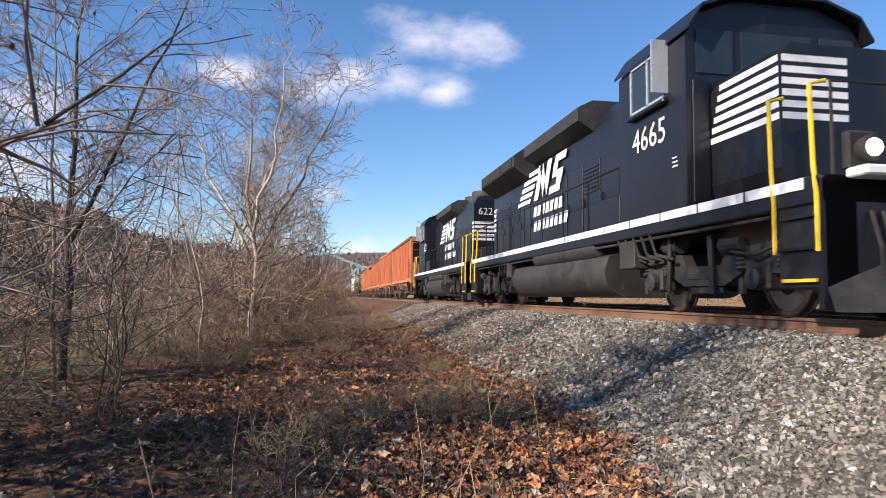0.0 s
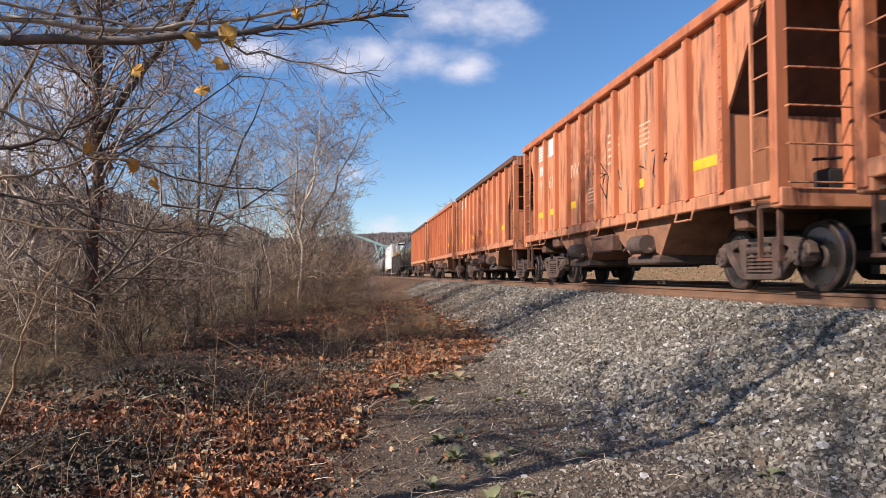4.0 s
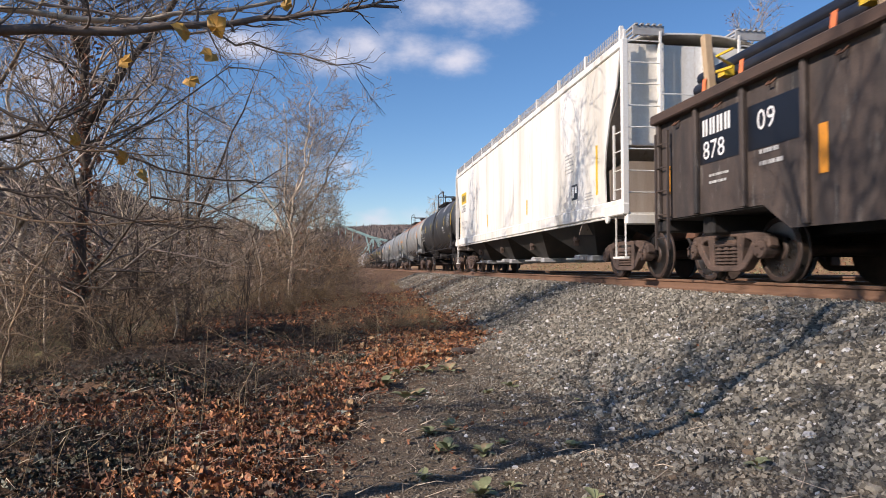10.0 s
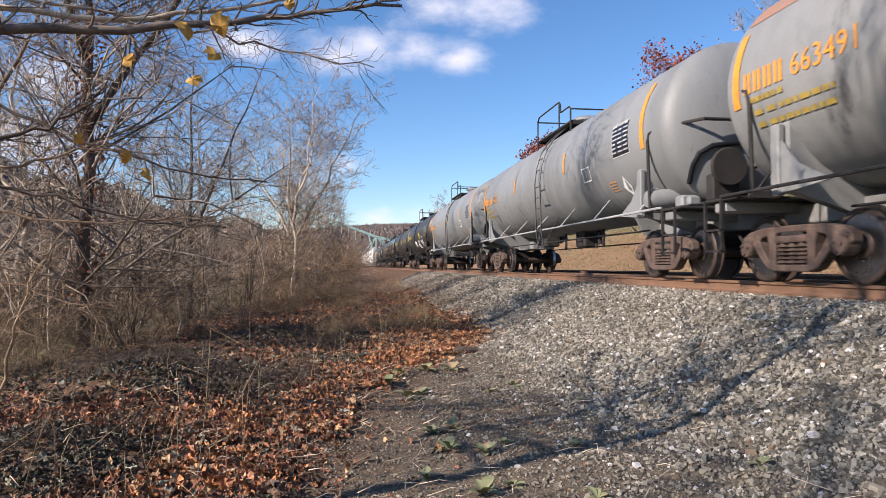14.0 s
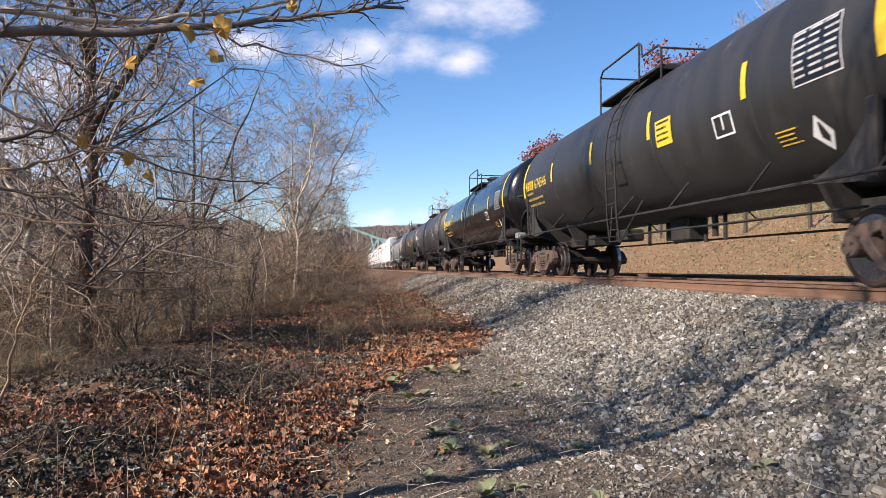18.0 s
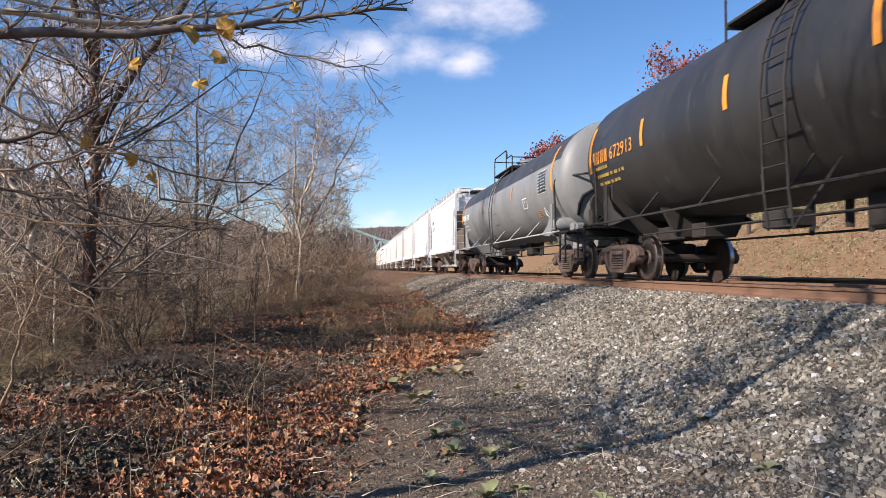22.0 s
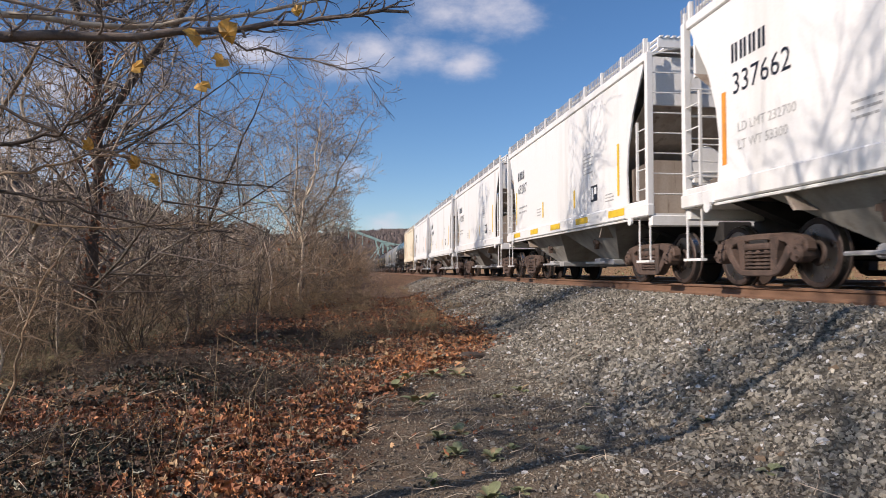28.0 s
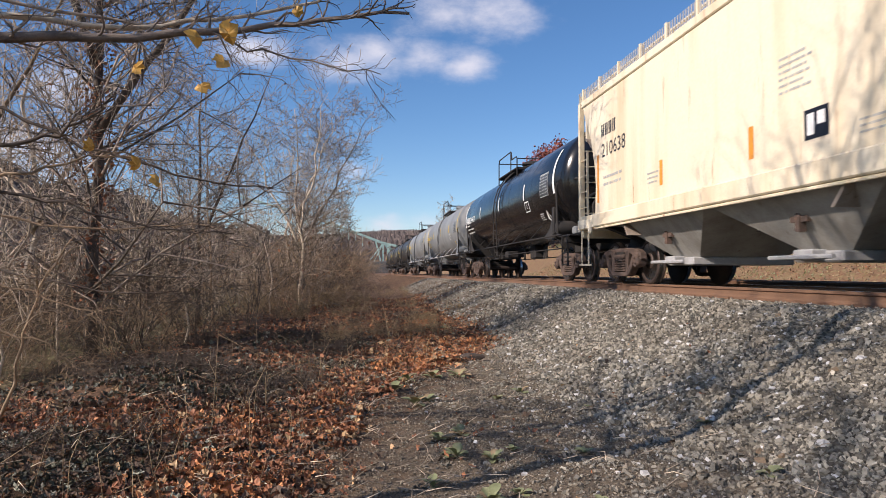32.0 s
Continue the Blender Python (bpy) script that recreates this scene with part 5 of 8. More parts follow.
    for i in range(6):
        z = 2.52 + i * 0.15
        s.add([(-1.13, Y(n0 + 0.02), z), (-1.13, Y(n1 - 0.05 * i), z), (-1.13, Y(n1 - 0.05 * i), z + 0.09), (-1.13, Y(n0 + 0.02), z + 0.09)], [(0, 1, 2, 3)])
        s.add([(-1.1, Y(n0 - 0.006), z), (-0.15, Y(n0 - 0.006), z), (-0.15, Y(n0 - 0.006), z + 0.09), (-1.1, Y(n0 - 0.006), z + 0.09)], [(0, 1, 2, 3)])
    part("nose_stripes", s, M_WHITE, car, "white nose stripes")
    c0, c1 = 3.1, 5.4
    roof = [(-1.52, 4.2), (-1.3, 4.55), (-0.7, 4.78), (0.7, 4.78), (1.3, 4.55), (1.52, 4.2)]
    part("cab", Shape().prism([(-1.52, zs), (1.52, zs)] + roof[::-1], Y(c0), Y(c1), "y"), M_LOCO, car)
    part("cab_roof", Shape().prism([(x * 1.03, z + 0.03) for x, z in roof] + [(x * 1.03, z + 0.08) for x, z in roof[::-1]], Y(c0 - 0.2), Y(c1 + 0.1), "y"), M_LOCO, car)
    for x in (-1.525, 1.525):
        w = -1 if x < 0 else 1
        win = part("side_window", bx(Shape(), x - 0.01, x + 0.01, c0 + 0.55, c0 + 1.75, 3.45, 4.2, 0), M_GLASS, car, "dark cab glass")
        s = Shape()
        for a in (c0 + 0.53, c0 + 1.13, c0 + 1.73):
            bx(s, x - 0.03, x + 0.03, a, a + 0.05, 3.42, 4.22, 0)
        bx(s, x - 0.03, x + 0.03, c0 + 0.53, c0 + 1.78, 3.4, 3.45, 0)
        bx(s, x - 0.03, x + 0.03, c0 + 0.53, c0 + 1.78, 4.19, 4.24, 0)
        part("window_frame", s, M_MIRROR, win)
        part("wind_deflector", bx(Shape(), *sorted((x, x + w * 0.28)), c0 + 0.5, c0 + 0.53, 3.45, 4.3, 0), M_MIRROR, win, "bright wind deflector")
        part("arm_rest", bx(Shape(), *sorted((x, x + w * 0.1)), c0 + 0.5, c0 + 1.8, 3.3, 3.38, 0.02), M_LOCO, car)
    for x0, x1 in ((-1.35, -0.75), (-0.6, 0.6), (0.75, 1.35)):
        part("front_window", bx(Shape(), x0, x1, c0 - 0.02, c0, 3.62, 4.3, 0), M_GLASS, car)
    part("cab_door", bx(Shape(), -1.42, -1.16, c0 - 0.03, c0, zs + 0.05, 3.5, 0.005), M_LOCO, car)
    number(car, text, Y(c1 - 0.25) if q < 0 else Y(c0 + 1.75), 2.72, 0.42, -1.53, M_WHITE)
    bars(car, Y(c0 + 0.4) if q > 0 else Y(c0 + 0.7), 2.2, 0.18, 0.2, -1.53, M_WHITE, 3)
    # hood with doors, flares, dynamic brake box, radiator
    h0, h1 = c1, F - 1.7
    part("hood", Shape().prism([(-0.92, zs), (0.92, zs), (0.92, 4.1), (0.72, 4.4), (-0.72, 4.4), (-0.92, 4.1)], Y(h0), Y(h1), "y"), M_LOCO, car)
    for i in range(11):
        a = h0 + 0.2 + (h1 - h0 - 0.5) * i / 11
        wd = (h1 - h0) / 11 - 0.12
        door = part("hood_door", bx(Shape(), -0.945, -0.92, a, a + wd, zs + 0.12, 3.3, 0.008), M_LOCO, car)
        part("latch", bx(Shape(), -0.97, -0.945, a + wd - 0.1, a + wd - 0.05, 2.3, 2.5, 0), M_LOCO, door)
        if i in (2, 8, 9, 10):
            s = Shape()
            for k in range(7):
                bx(s, -0.965, -0.945, a + 0.06, a + wd - 0.06, 2.6 + k * 0.09, 2.64 + k * 0.09, 0)
            part("louvres", s, M_LOCO, door)
    part("upper_hood_box", Shape().prism([(-0.93, 3.98), (-1.3, 4.2), (-1.3, 4.5), (-0.95, 4.68), (0.95, 4.68), (1.3, 4.5), (1.3, 4.2), (0.93, 3.98)], Y(8.0), Y(12.2), "y"), M_GRIME, car)
    rad = None if q < 0 else part("radiator_flare", Shape().prism([(-0.95, 3.72), (-1.45, 4.05), (-1.45, 4.4), (-1.0, 4.72), (1.0, 4.72), (1.45, 4.4), (1.45, 4.05), (0.95, 3.72)], Y(h1 - 4.4), Y(h1 - 0.2), "y"), M_GRIME, car, "dusty black radiator housing")
    s = Shape()
    for k in range(3):
        bx(s, -1.47, -1.45, h1 - 4.2 + k * 1.35, h1 - 3.0 + k * 1.35, 4.08, 4.37, 0)
    if rad:
        part("radiator_grille", s, M_DARK, rad)
    for a in (h0 + 4.3, h1 - 3.5, h1 - 1.9):
        part("roof_fan", Shape().lathe([(4.4, 0.55), (4.78, 0.6), (4.86, 0.58), (4.86, 0.05)], (0, Y(a), 0), "z", 20), M_GRIME, car, smooth=True)
    part("exhaust_stack", bx(Shape(), -0.3, 0.3, h0 + 3.8, h0 + 4.4, 4.4, 4.75, 0.03), M_GRIME, car)
    part("horn", Shape().lathe([(0, 0.03), (-q * 0.35, 0.04), (-q * 0.45, 0.1)], (0.3, Y(c1 - 0.4), 4.95), "y", 10).tube([(0.3, Y(c1 - 0.4), 4.75), (0.3, Y(c1 - 0.4), 4.95)], 0.03), M_DARK, car)
    # hood end: stripes, number, lamps, ladder rungs
    s = Shape()
    for i in range(5):
        z = 2.55 + i * 0.17
        s.add([(-0.925, Y(h1), z), (-0.925, Y(h1 - 0.7 + 0.06 * i), z), (-0.925, Y(h1 - 0.7 + 0.06 * i), z + 0.1), (-0.925, Y(h1), z + 0.1)], [(0, 1, 2, 3)])
        s.add([(-0.9, Y(h1 + 0.006), z), (0.9 if i in (0, 4) else 0.05, Y(h1 + 0.006), z), (0.9 if i in (0, 4) else 0.05, Y(h1 + 0.006), z + 0.1), (-0.9, Y(h1 + 0.006), z + 0.1)], [(0, 1, 2, 3)])
    s.add([(0.1, Y(h1 + 0.006), 2.7), (0.75, Y(h1 + 0.006), 2.7), (0.6, Y(h1 + 0.006), 3.15), (0.25, Y(h1 + 0.006), 3.15)], [(0, 1, 2, 3)])
    part("end_stripes", s, M_WHITE, car, "white end stripes")
    if q < 0:
        me = letters(text, 0.3, M_WHITE).copy()
        for v in me.vertices:
            v.co = (-0.75 + v.co.x, Y(h1 + 0.008), 3.62 + v.co.y)
        part("number", me, M_WHITE, car)
    for i in range(4):
        part("end_rung", Shape().tube([(-0.7, Y(h1 + 0.06), 3.3 + 0.3 * i), (-0.2, Y(h1 + 0.06), 3.3 + 0.3 * i)], 0.015, 5), M_LOCO, car)
    # side emblem and name bars
    ye = Y(13.9) if q > 0 else Y(7.3)
    emblem(car, ye, 2.98, 0.95, -0.975, M_WHITE)
    for k in range(2):
        for i in range(7 + k):
            a = ye - 1.6 - i * 0.35
            s = Shape().add([(-0.975, a, 2.52 - k * 0.42), (-0.975, a - 0.25, 2.52 - k * 0.42), (-0.975, a - 0.34, 2.8 - k * 0.42), (-0.975, a - 0.09, 2.8 - k * 0.42)], [(0, 1, 2, 3)])
            part("name_bar", s, M_WHITE, car)
    # walkway railing
    for x in (-1.45, 1.45):
        s = Shape()
        for i in range(9):
            y = Y(c1 + 0.15 + (F - c1 - 1.3) * i / 8)
            s.tube([(x, y, zs - 0.1), (x, y, zs + 1.05)], 0.02, 6)
        s.tube([(x, Y(c1 + 0.15), zs + 1.05), (x, Y(F - 1.15), zs + 1.05)], 0.02, 6)
        part("walkway_rail", s, M_LOCO, car)
    part("battery_box", bx(Shape(), -1.48, -0.95, c1 + 0.1, c1 + 1.5, zs, zs + 0.55, 0.02), M_LOCO, car)
    # fuel tank, air reservoirs, piping
    f0, f1 = 6.1, F - 6.2
    belly = [(-1.2, 1.1), (-1.42, 1.03)] + [(-1.0 - 0.52 * math.cos(a), 0.76 - 0.52 * math.sin(a)) for a in [math.pi / 2 * j / 9 for j in range(10)]]
    part("fuel_tank", Shape().prism(belly + [(-x, z) for x, z in belly[::-1]], Y(f0), Y(f1), "y"), M_GRIME, car, "dusty black fuel tank", smooth=True)
    for x in (-1.3, 1.3):
        part("air_reservoir", Shape().lathe([(0, 0.05), (0.05, 0.17), (0.12, 0.2), (4.0, 0.2), (4.07, 0.17), (4.12, 0.05)], (x, min(Y(f0 + 0.6), Y(f0 + 4.72)), 1.2), "y", 16), M_GRIME, car, smooth=True)
    s = Shape()
    for k in range(5):
        s.tube([(-1.46, Y(f0 - 0.5 - 0.3 * k), 1.28), (-1.4, Y(f0 - 0.6 - 0.3 * k), 0.95), (-1.3, Y(f0 - 1.0 - 0.3 * k), 0.85)], 0.025, 5)
        s.tube([(-1.46, Y(f1 + 0.5 + 0.3 * k), 1.28), (-1.4, Y(f1 + 0.6 + 0.3 * k), 0.95), (-1.3, Y(f1 + 1.0 + 0.3 * k), 0.85)], 0.025, 5)
    s.tube([(-1.42, Y(1.4), 1.22), (-1.42, Y(F - 1.4), 1.22)], 0.025, 6)
    part("air_piping", s, M_GRIME, car)
    part("side_tank", bx(Shape(), -1.45, -1.1, f0 - 1.1, f0 - 0.5, 0.75, 1.25), M_GRIME, car)
    part("side_tank", bx(Shape(), -1.45, -1.1, f1 + 0.4, f1 + 0.9, 0.8, 1.25), M_GRIME, car)
    return car


M_LAMP = glow("lamp_lens", (1.0, 0.86, 0.6), 6.0)
locomotive(12.5, 31.3, 1, "4665", "black diesel locomotive with white stripes, cab leading, lit lamps", True)
locomotive(31.3, 48.4, -1, "622", "black diesel locomotive with white striped hood end, cab trailing", False)
for k, (a, b, paint, text) in enumerate(((48.4, 62.15, M_ORANGE, "994 857"), (62.15, 75.6, M_ORANGE, "994 612"), (75.6, 89.2, M_ORANGE, "994 689"), (89.2, 102.8, M_ORANGE, "994 530"), (102.8, 116.6, M_ORANGE_B, "994 222"))):
    orange_hopper(a, b, paint, text, 4 + k, k % 2 == 0)
tank_car(116.6, 132.8, "black", "671940", None, 4, -0.8, 6, plate=M_YELLOW, patches=((-2.6, 4.4, 1.75, 2.48, M_TANKS["gloss"]),), label="black tank car with yellow markings and rusty trucks")
gondola(132.8, 149.5)
covered_hopper(149.5, 169.7, M_HOPPER_B, "52385", 4, bays=4, bar=M_YELLOW, rusty=True, drop=1.85, weights=("LD LMT 220700", "LT WT 65300"), panel=M_YELLOW, label="dirty white long covered hopper with rust stains")
tank_car(169.7, 185.9, "dark", "75129", M_YELLOW, 4, -1.2, 6, num=M_FADE_W, label="dark grey dusty tank car with white lettering", patches=((-3.5, -2.8, 3.3, 3.9, M_CRATE), (-0.4, 0.1, 3.3, 3.8, M_CRATE)))
tank_car(185.9, 203.4, "rusty", "663491", M_AMBER, 4, -1.0, 4, top=M_RUST_TOP, label="grey tank car streaked with rust along its top")
tank_car(203.4, 220.3, "grey", "663475", M_AMBER, 4, -1.2, 4, label="grey tank car with dark streaks")
tank_car(220.3, 237.2, "grey", "663320", M_AMBER, 4, -1.0, 5, label="grey tank car with dark streaks")
tank_car(237.2, 253.4, "black", "674324", None, 4, -0.6, 6, plate=M_YELLOW, scrawl=3, label="black tank car with sprayed white scrawl")
tank_car(253.4, 270.0, "black", "674346", None, 4, -0.6, 6, plate=M_YELLOW, label="matt black tank car with yellow markings")
tank_car(270.0, 287.4, "gloss", "663482", None, 4, -0.5, 6, weights=("LD LMT 209300 LB 94900 KG", "LT WT 76700 LB 34800 KG"), label="glossy black tank car with yellow lettering")
tank_car(287.4, 303.9, "dark", "210121", M_AMBER, 4, -0.5, 5, num=M_WHITE, label="dark grey tank car with orange marks and white lettering")
tank_car(303.9, 320.0, "black", "672913", M_AMBER, 4, -0.5, 6, plate=M_YELLOW, label="black tank car with amber lettering")
tank_car(320.0, 337.4, "grey", "6889", M_AMBER, 4, -0.3, 4, num=M_WHITE, top=M_TANKS["dark"], label="grey tank car with a black coated top")
for a, b, paint, text, ink, bar, low in ((337.4, 349.9, M_HOPPER, "410210", None, M_YELLOW, None), (349.9, 362.1, M_HOPPER, "324571", None, M_AMBER, None), (362.1, 374.2, M_HOPPER_C, "302118", None, M_AMBER, None),
                                         (374.2, 386.2, M_HOPPER_C, "325660", None, M_AMBER, None), (386.2, 398.2, M_HOPPER, "337662", None, M_AMBER, None), (398.2, 410.3, M_HOPPER, "69207", None, M_YELLOW, M_YELLOW),
                                         (410.3, 422.3, M_HOPPER, "410205", None, M_YELLOW, None), (422.3, 434.6, M_HOPPER, "410046", None, M_YELLOW, None), (434.6, 446.6, M_HOPPER, "303965", None, M_AMBER, None)):
    covered_hopper(a, b, paint, text, 4, ink, 2, bar, low_bar=low, weights=("LD LMT 232700", "LT WT 53300") if text == "337662" else ())
covered_hopper(446.6, 458.5, M_TAN, "210638", 4, None, 2, M_AMBER, label="tan covered hopper stained with rust")
for k, (paint, text) in enumerate((("gloss", "204417"), ("grey", "663118"), ("grey", "663207"), ("black", "674355"), ("black", "674360"), ("black", "671955"))):
    tank_car(458.5 + 17 * k, 475.5 + 17 * k, paint, text, M_WHITE if k == 0 else None, 4, -0.5, 5)

# ---- ground ----
PROFILE = [(-400, -9), (-120, -6.5), (-40, -3.4), (-14, -1.9), (-7, -1.4), (-3.5, -1.12), (-1, -1.14), (2.0, -1.14), (2.7, -1.05), (3.4, -0.82), (4.85, -0.27), (5.2, -0.2), (8.3, -0.2), (9.2, -0.2), (12.9, -0.18), (14.6, -0.5), (16.2, -0.3), (19, 1.1), (23, 3.1), (30, 5.4), (60, 10), (120, 16), (400, 40)]
PX, PZ = [p[0] for p in PROFILE], [p[1] for p in PROFILE]


def rough(x, y, s):
    return noise.noise(Vector((x * s, y * s, 3.7)))


def height(x, y):
    z = float(np.interp(x, PX, PZ))
    k = 1.0 if x < 3 or x > 14 else max(0.12, min(1, (4.6 - x) / 1.6)) if x < 5 else 0.12
    z += k * (0.1 * rough(x, y, 0.35) + 0.05 * rough(x, y, 1.3) + 0.022 * rough(x, y, 4.0))
    # a low mound of litter under the bushes
    z += 0.3 * math.exp(-((x + 2.0) / 1.1) ** 2 - ((y - 7.6) / 1.6) ** 2) + 0.16 * math.exp(-((x + 2.1) / 0.7) ** 2 - ((y - 4.9) / 0.7) ** 2) + 0.2 * math.exp(-((x + 1.3) / 1.2) ** 2 - ((y - 12.6) / 1.6) ** 2)
    return z


def leaf_edge(y):
    return float(np.interp(y, [2, 4, 7, 9, 12, 14, 20, 34, 60], [-0.75, -0.35, 0.05, 1.1, 2.55, 2.7, 2.9, 3.2, 3.4]))


def grid_lines(spans):
    out = []
    for a, b, step in spans:
        out += list(np.arange(a, b, step))
    return out + [spans[-1][1]]


def build_ground():
    xs = grid_lines([(-400, -60, 34), (-60, -14, 4), (-14, -6, 0.7), (-6, 5.4, 0.12), (5.4, 9, 0.5), (9, 24, 0.5), (24, 60, 4), (60, 400, 34)])
    ys = grid_lines([(-460, -40, 30), (-40, -4, 3), (-4, 1.5, 0.5), (1.5, 16, 0.12), (16, 40, 0.5), (40, 120, 4), (120, 900, 60)])
    v = [(x, y, height(x, y) if -60 < x < 60 and -10 < y < 130 else float(np.interp(x, PX, PZ))) for y in ys for x in xs]
    n = len(xs)
    f = [(j * n + i, j * n + i + 1, (j + 1) * n + i + 1, (j + 1) * n + i) for j in range(len(ys) - 1) for i in range(n - 1)]
    me = bpy.data.meshes.new("ground")
    me.from_pydata(v, [], f)
    me.polygons.foreach_set("use_smooth", [True] * len(f))
    me.materials.append(ground_material())
    return tagged(new("ground", me), "gravelly ground with leaf litter, rising to the railway embankment", "ground", kind="structure")


def ground_material():
    mat = bpy.data.materials.new("ground")
    mat.use_nodes = True
    nt = mat.node_tree
    N, L = nt.nodes.new, nt.links.new
    bs = nt.nodes["Principled BSDF"]
    co = N("ShaderNodeTexCoord")
    sep = N("ShaderNodeSeparateXYZ")
    L(co.outputs["Object"], sep.inputs[0])

    def noise_tex(scale, detail=6, ro=0.6):
        n = N("ShaderNodeTexNoise")
        n.inputs["Scale"].default_value, n.inputs["Detail"].default_value, n.inputs["Roughness"].default_value = scale, detail, ro
        L(co.outputs["Object"], n.inputs["Vector"])
        return n.outputs["Fac"]

    def vor(scale):
        n = N("ShaderNodeTexVoronoi")
        n.inputs["Scale"].default_value = scale
        L(co.outputs["Object"], n.inputs["Vector"])
        return n

    def ramp(v, *stops):
        n = N("ShaderNodeValToRGB")
        e = n.color_ramp.elements
        while len(e) < len(stops):
            e.new(0.5)
        for k, (p, c) in enumerate(stops):
            e[k].position, e[k].color = p, (*c, 1) if len(c) == 3 else c
        L(v, n.inputs[0])
        return n.outputs[0]

    def mix(f, a, b):
        n = N("ShaderNodeMix")
        n.data_type = "RGBA"
        L(f, n.inputs[0])
        L(a, n.inputs[6])
        L(b, n.inputs[7])
        return n.outputs[2]

    def rng(v, a, b):
        n = N("ShaderNodeMapRange")
        n.inputs["From Min"].default_value, n.inputs["From Max"].default_value = a, b
        L(v, n.inputs["Value"])
        return n.outputs[0]

    def plus(a, b, k):
        n = N("ShaderNodeMath")
        n.operation = "MULTIPLY_ADD"
        L(b, n.inputs[0])
        n.inputs[1].default_value = k
        L(a, n.inputs[2])
        return n.outputs[0]
    big, mid, fine = noise_tex(0.8), noise_tex(5), noise_tex(45, 8, 0.7)
    stones = vor(34)
    stone = ramp(stones.outputs["Color"], (0.0, (0.05, 0.045, 0.037)), (0.5, (0.12, 0.108, 0.088)), (1.0, (0.22, 0.2, 0.165)))
    dirt = ramp(fine, (0.25, (0.072, 0.053, 0.036)), (0.5, (0.165, 0.128, 0.09)), (0.72, (0.32, 0.275, 0.22)))
    litter = ramp(vor(16).outputs["Color"], (0.1, (0.05, 0.035, 0.024)), (0.5, (0.12, 0.07, 0.042)), (0.9, (0.22, 0.13, 0.075)))
    bank = ramp(mid, (0.32, (0.14, 0.075, 0.045)), (0.5, (0.25, 0.145, 0.09)), (0.62, (0.19, 0.14, 0.07)), (0.75, (0.28, 0.2, 0.125)))
    clump = ramp(vor(7).outputs["Color"], (0.1, (0.12, 0.07, 0.04)), (0.45, (0.26, 0.15, 0.085)), (0.75, (0.2, 0.18, 0.08)), (1.0, (0.38, 0.28, 0.17)))
    bank = mix(rng(fine, 0.42, 0.58), bank, clump)
    green = ramp(fine, (0.3, (0.09, 0.1, 0.04)), (0.6, (0.17, 0.17, 0.075)), (0.8, (0.3, 0.26, 0.14)))
    bank = mix(rng(plus(sep.outputs["X"], big, 5.0), 24.5, 27.5), bank, green)
    x = plus(plus(sep.outputs["X"], mid, 1.6), big, 1.2)
    col = mix(rng(x, 3.0, 4.6), dirt, stone)
    col = mix(rng(plus(plus(sep.outputs["X"], mid, 1.4), sep.outputs["Y"], -0.28), -0.2, -1.0), col, litter)
    field = ramp(vor(22).outputs["Color"], (0.1, (0.07, 0.052, 0.03)), (0.45, (0.17, 0.125, 0.07)), (0.7, (0.15, 0.14, 0.065)), (1.0, (0.3, 0.235, 0.145)))
    col = mix(rng(plus(sep.outputs["X"], mid, 1.2), -2.4, -4.2), col, field)
    col = mix(rng(x, 14.5, 15.8), col, bank)
    L(col, bs.inputs["Base Color"])
    bs.inputs["Roughness"].default_value = 0.95
    bs.inputs["Specular IOR Level"].default_value = 0.2
    b = N("ShaderNodeBump")
    b.inputs["Strength"].default_value, b.inputs["Distance"].default_value = 0.8, 0.04
    L(plus(fine, mid, 0.5), b.inputs["Height"])
    L(b.outputs[0], bs.inputs["Normal"])
    return mat


ground = build_ground()


# ---- the two tracks ----
def rail_shape(x, z, y0, y1):
    prof = [(-0.075, -0.185), (0.075, -0.185), (0.075, -0.172), (0.02, -0.15), (0.011, -0.12), (0.011, -0.055), (0.036, -0.038), (0.036, -0.008), (0.026, 0), (-0.026, 0), (-0.036, -0.008), (-0.036, -0.038), (-0.011, -0.055), (-0.011, -0.12), (-0.02, -0.15), (-0.075, -0.172)]
    return Shape().prism([(x + a, z + b) for a, b in prof], y0, y1, "y")


def build_track(middle, z, label):
    line = thing("railway_track", label, "track", "railway tracks", kind="structure")
    for x in (middle - 0.753, middle + 0.753):
        rail = part("rail", rail_shape(x, z, -470, 560), M_RAIL, line)
        part("rail_head", Shape().box(x - 0.024, x + 0.024, -470, 560, z + 0.0005, z + 0.004), M_TREAD, rail, "polished running surface")
    tie = Shape().box(-1.3, 1.3, -0.115, 0.115, -0.17, 0, 0.012).mesh("tie", M_TIE)
    plate = Shape().box(-0.1, 0.1, -0.09, 0.09, 0, 0.014).box(-0.095, -0.065, -0.07, -0.045, 0.014, 0.04).box(0.065, 0.095, 0.045, 0.07, 0.014, 0.04).mesh("tie_plate", M_RAIL)
    rnd = random.Random(int(middle * 10))
    for i in range(100):
        y = 1.0 + i * 0.52
        t = part("tie", tie, None, line, at=pose(middle + rnd.uniform(-0.05, 0.05), y, z - 0.205, 0, 0, rnd.uniform(-1, 1)))
        for x in (-0.753, 0.753):
            part("tie_plate", plate, None, t, at=pose(x, 0, 0.003))
    return line


build_track(TRACK, 0.0, "rusty steel track on wooden ties in grey ballast")
build_track(TRACK + 4.3, 0.02, "second rusty track beyond the train")


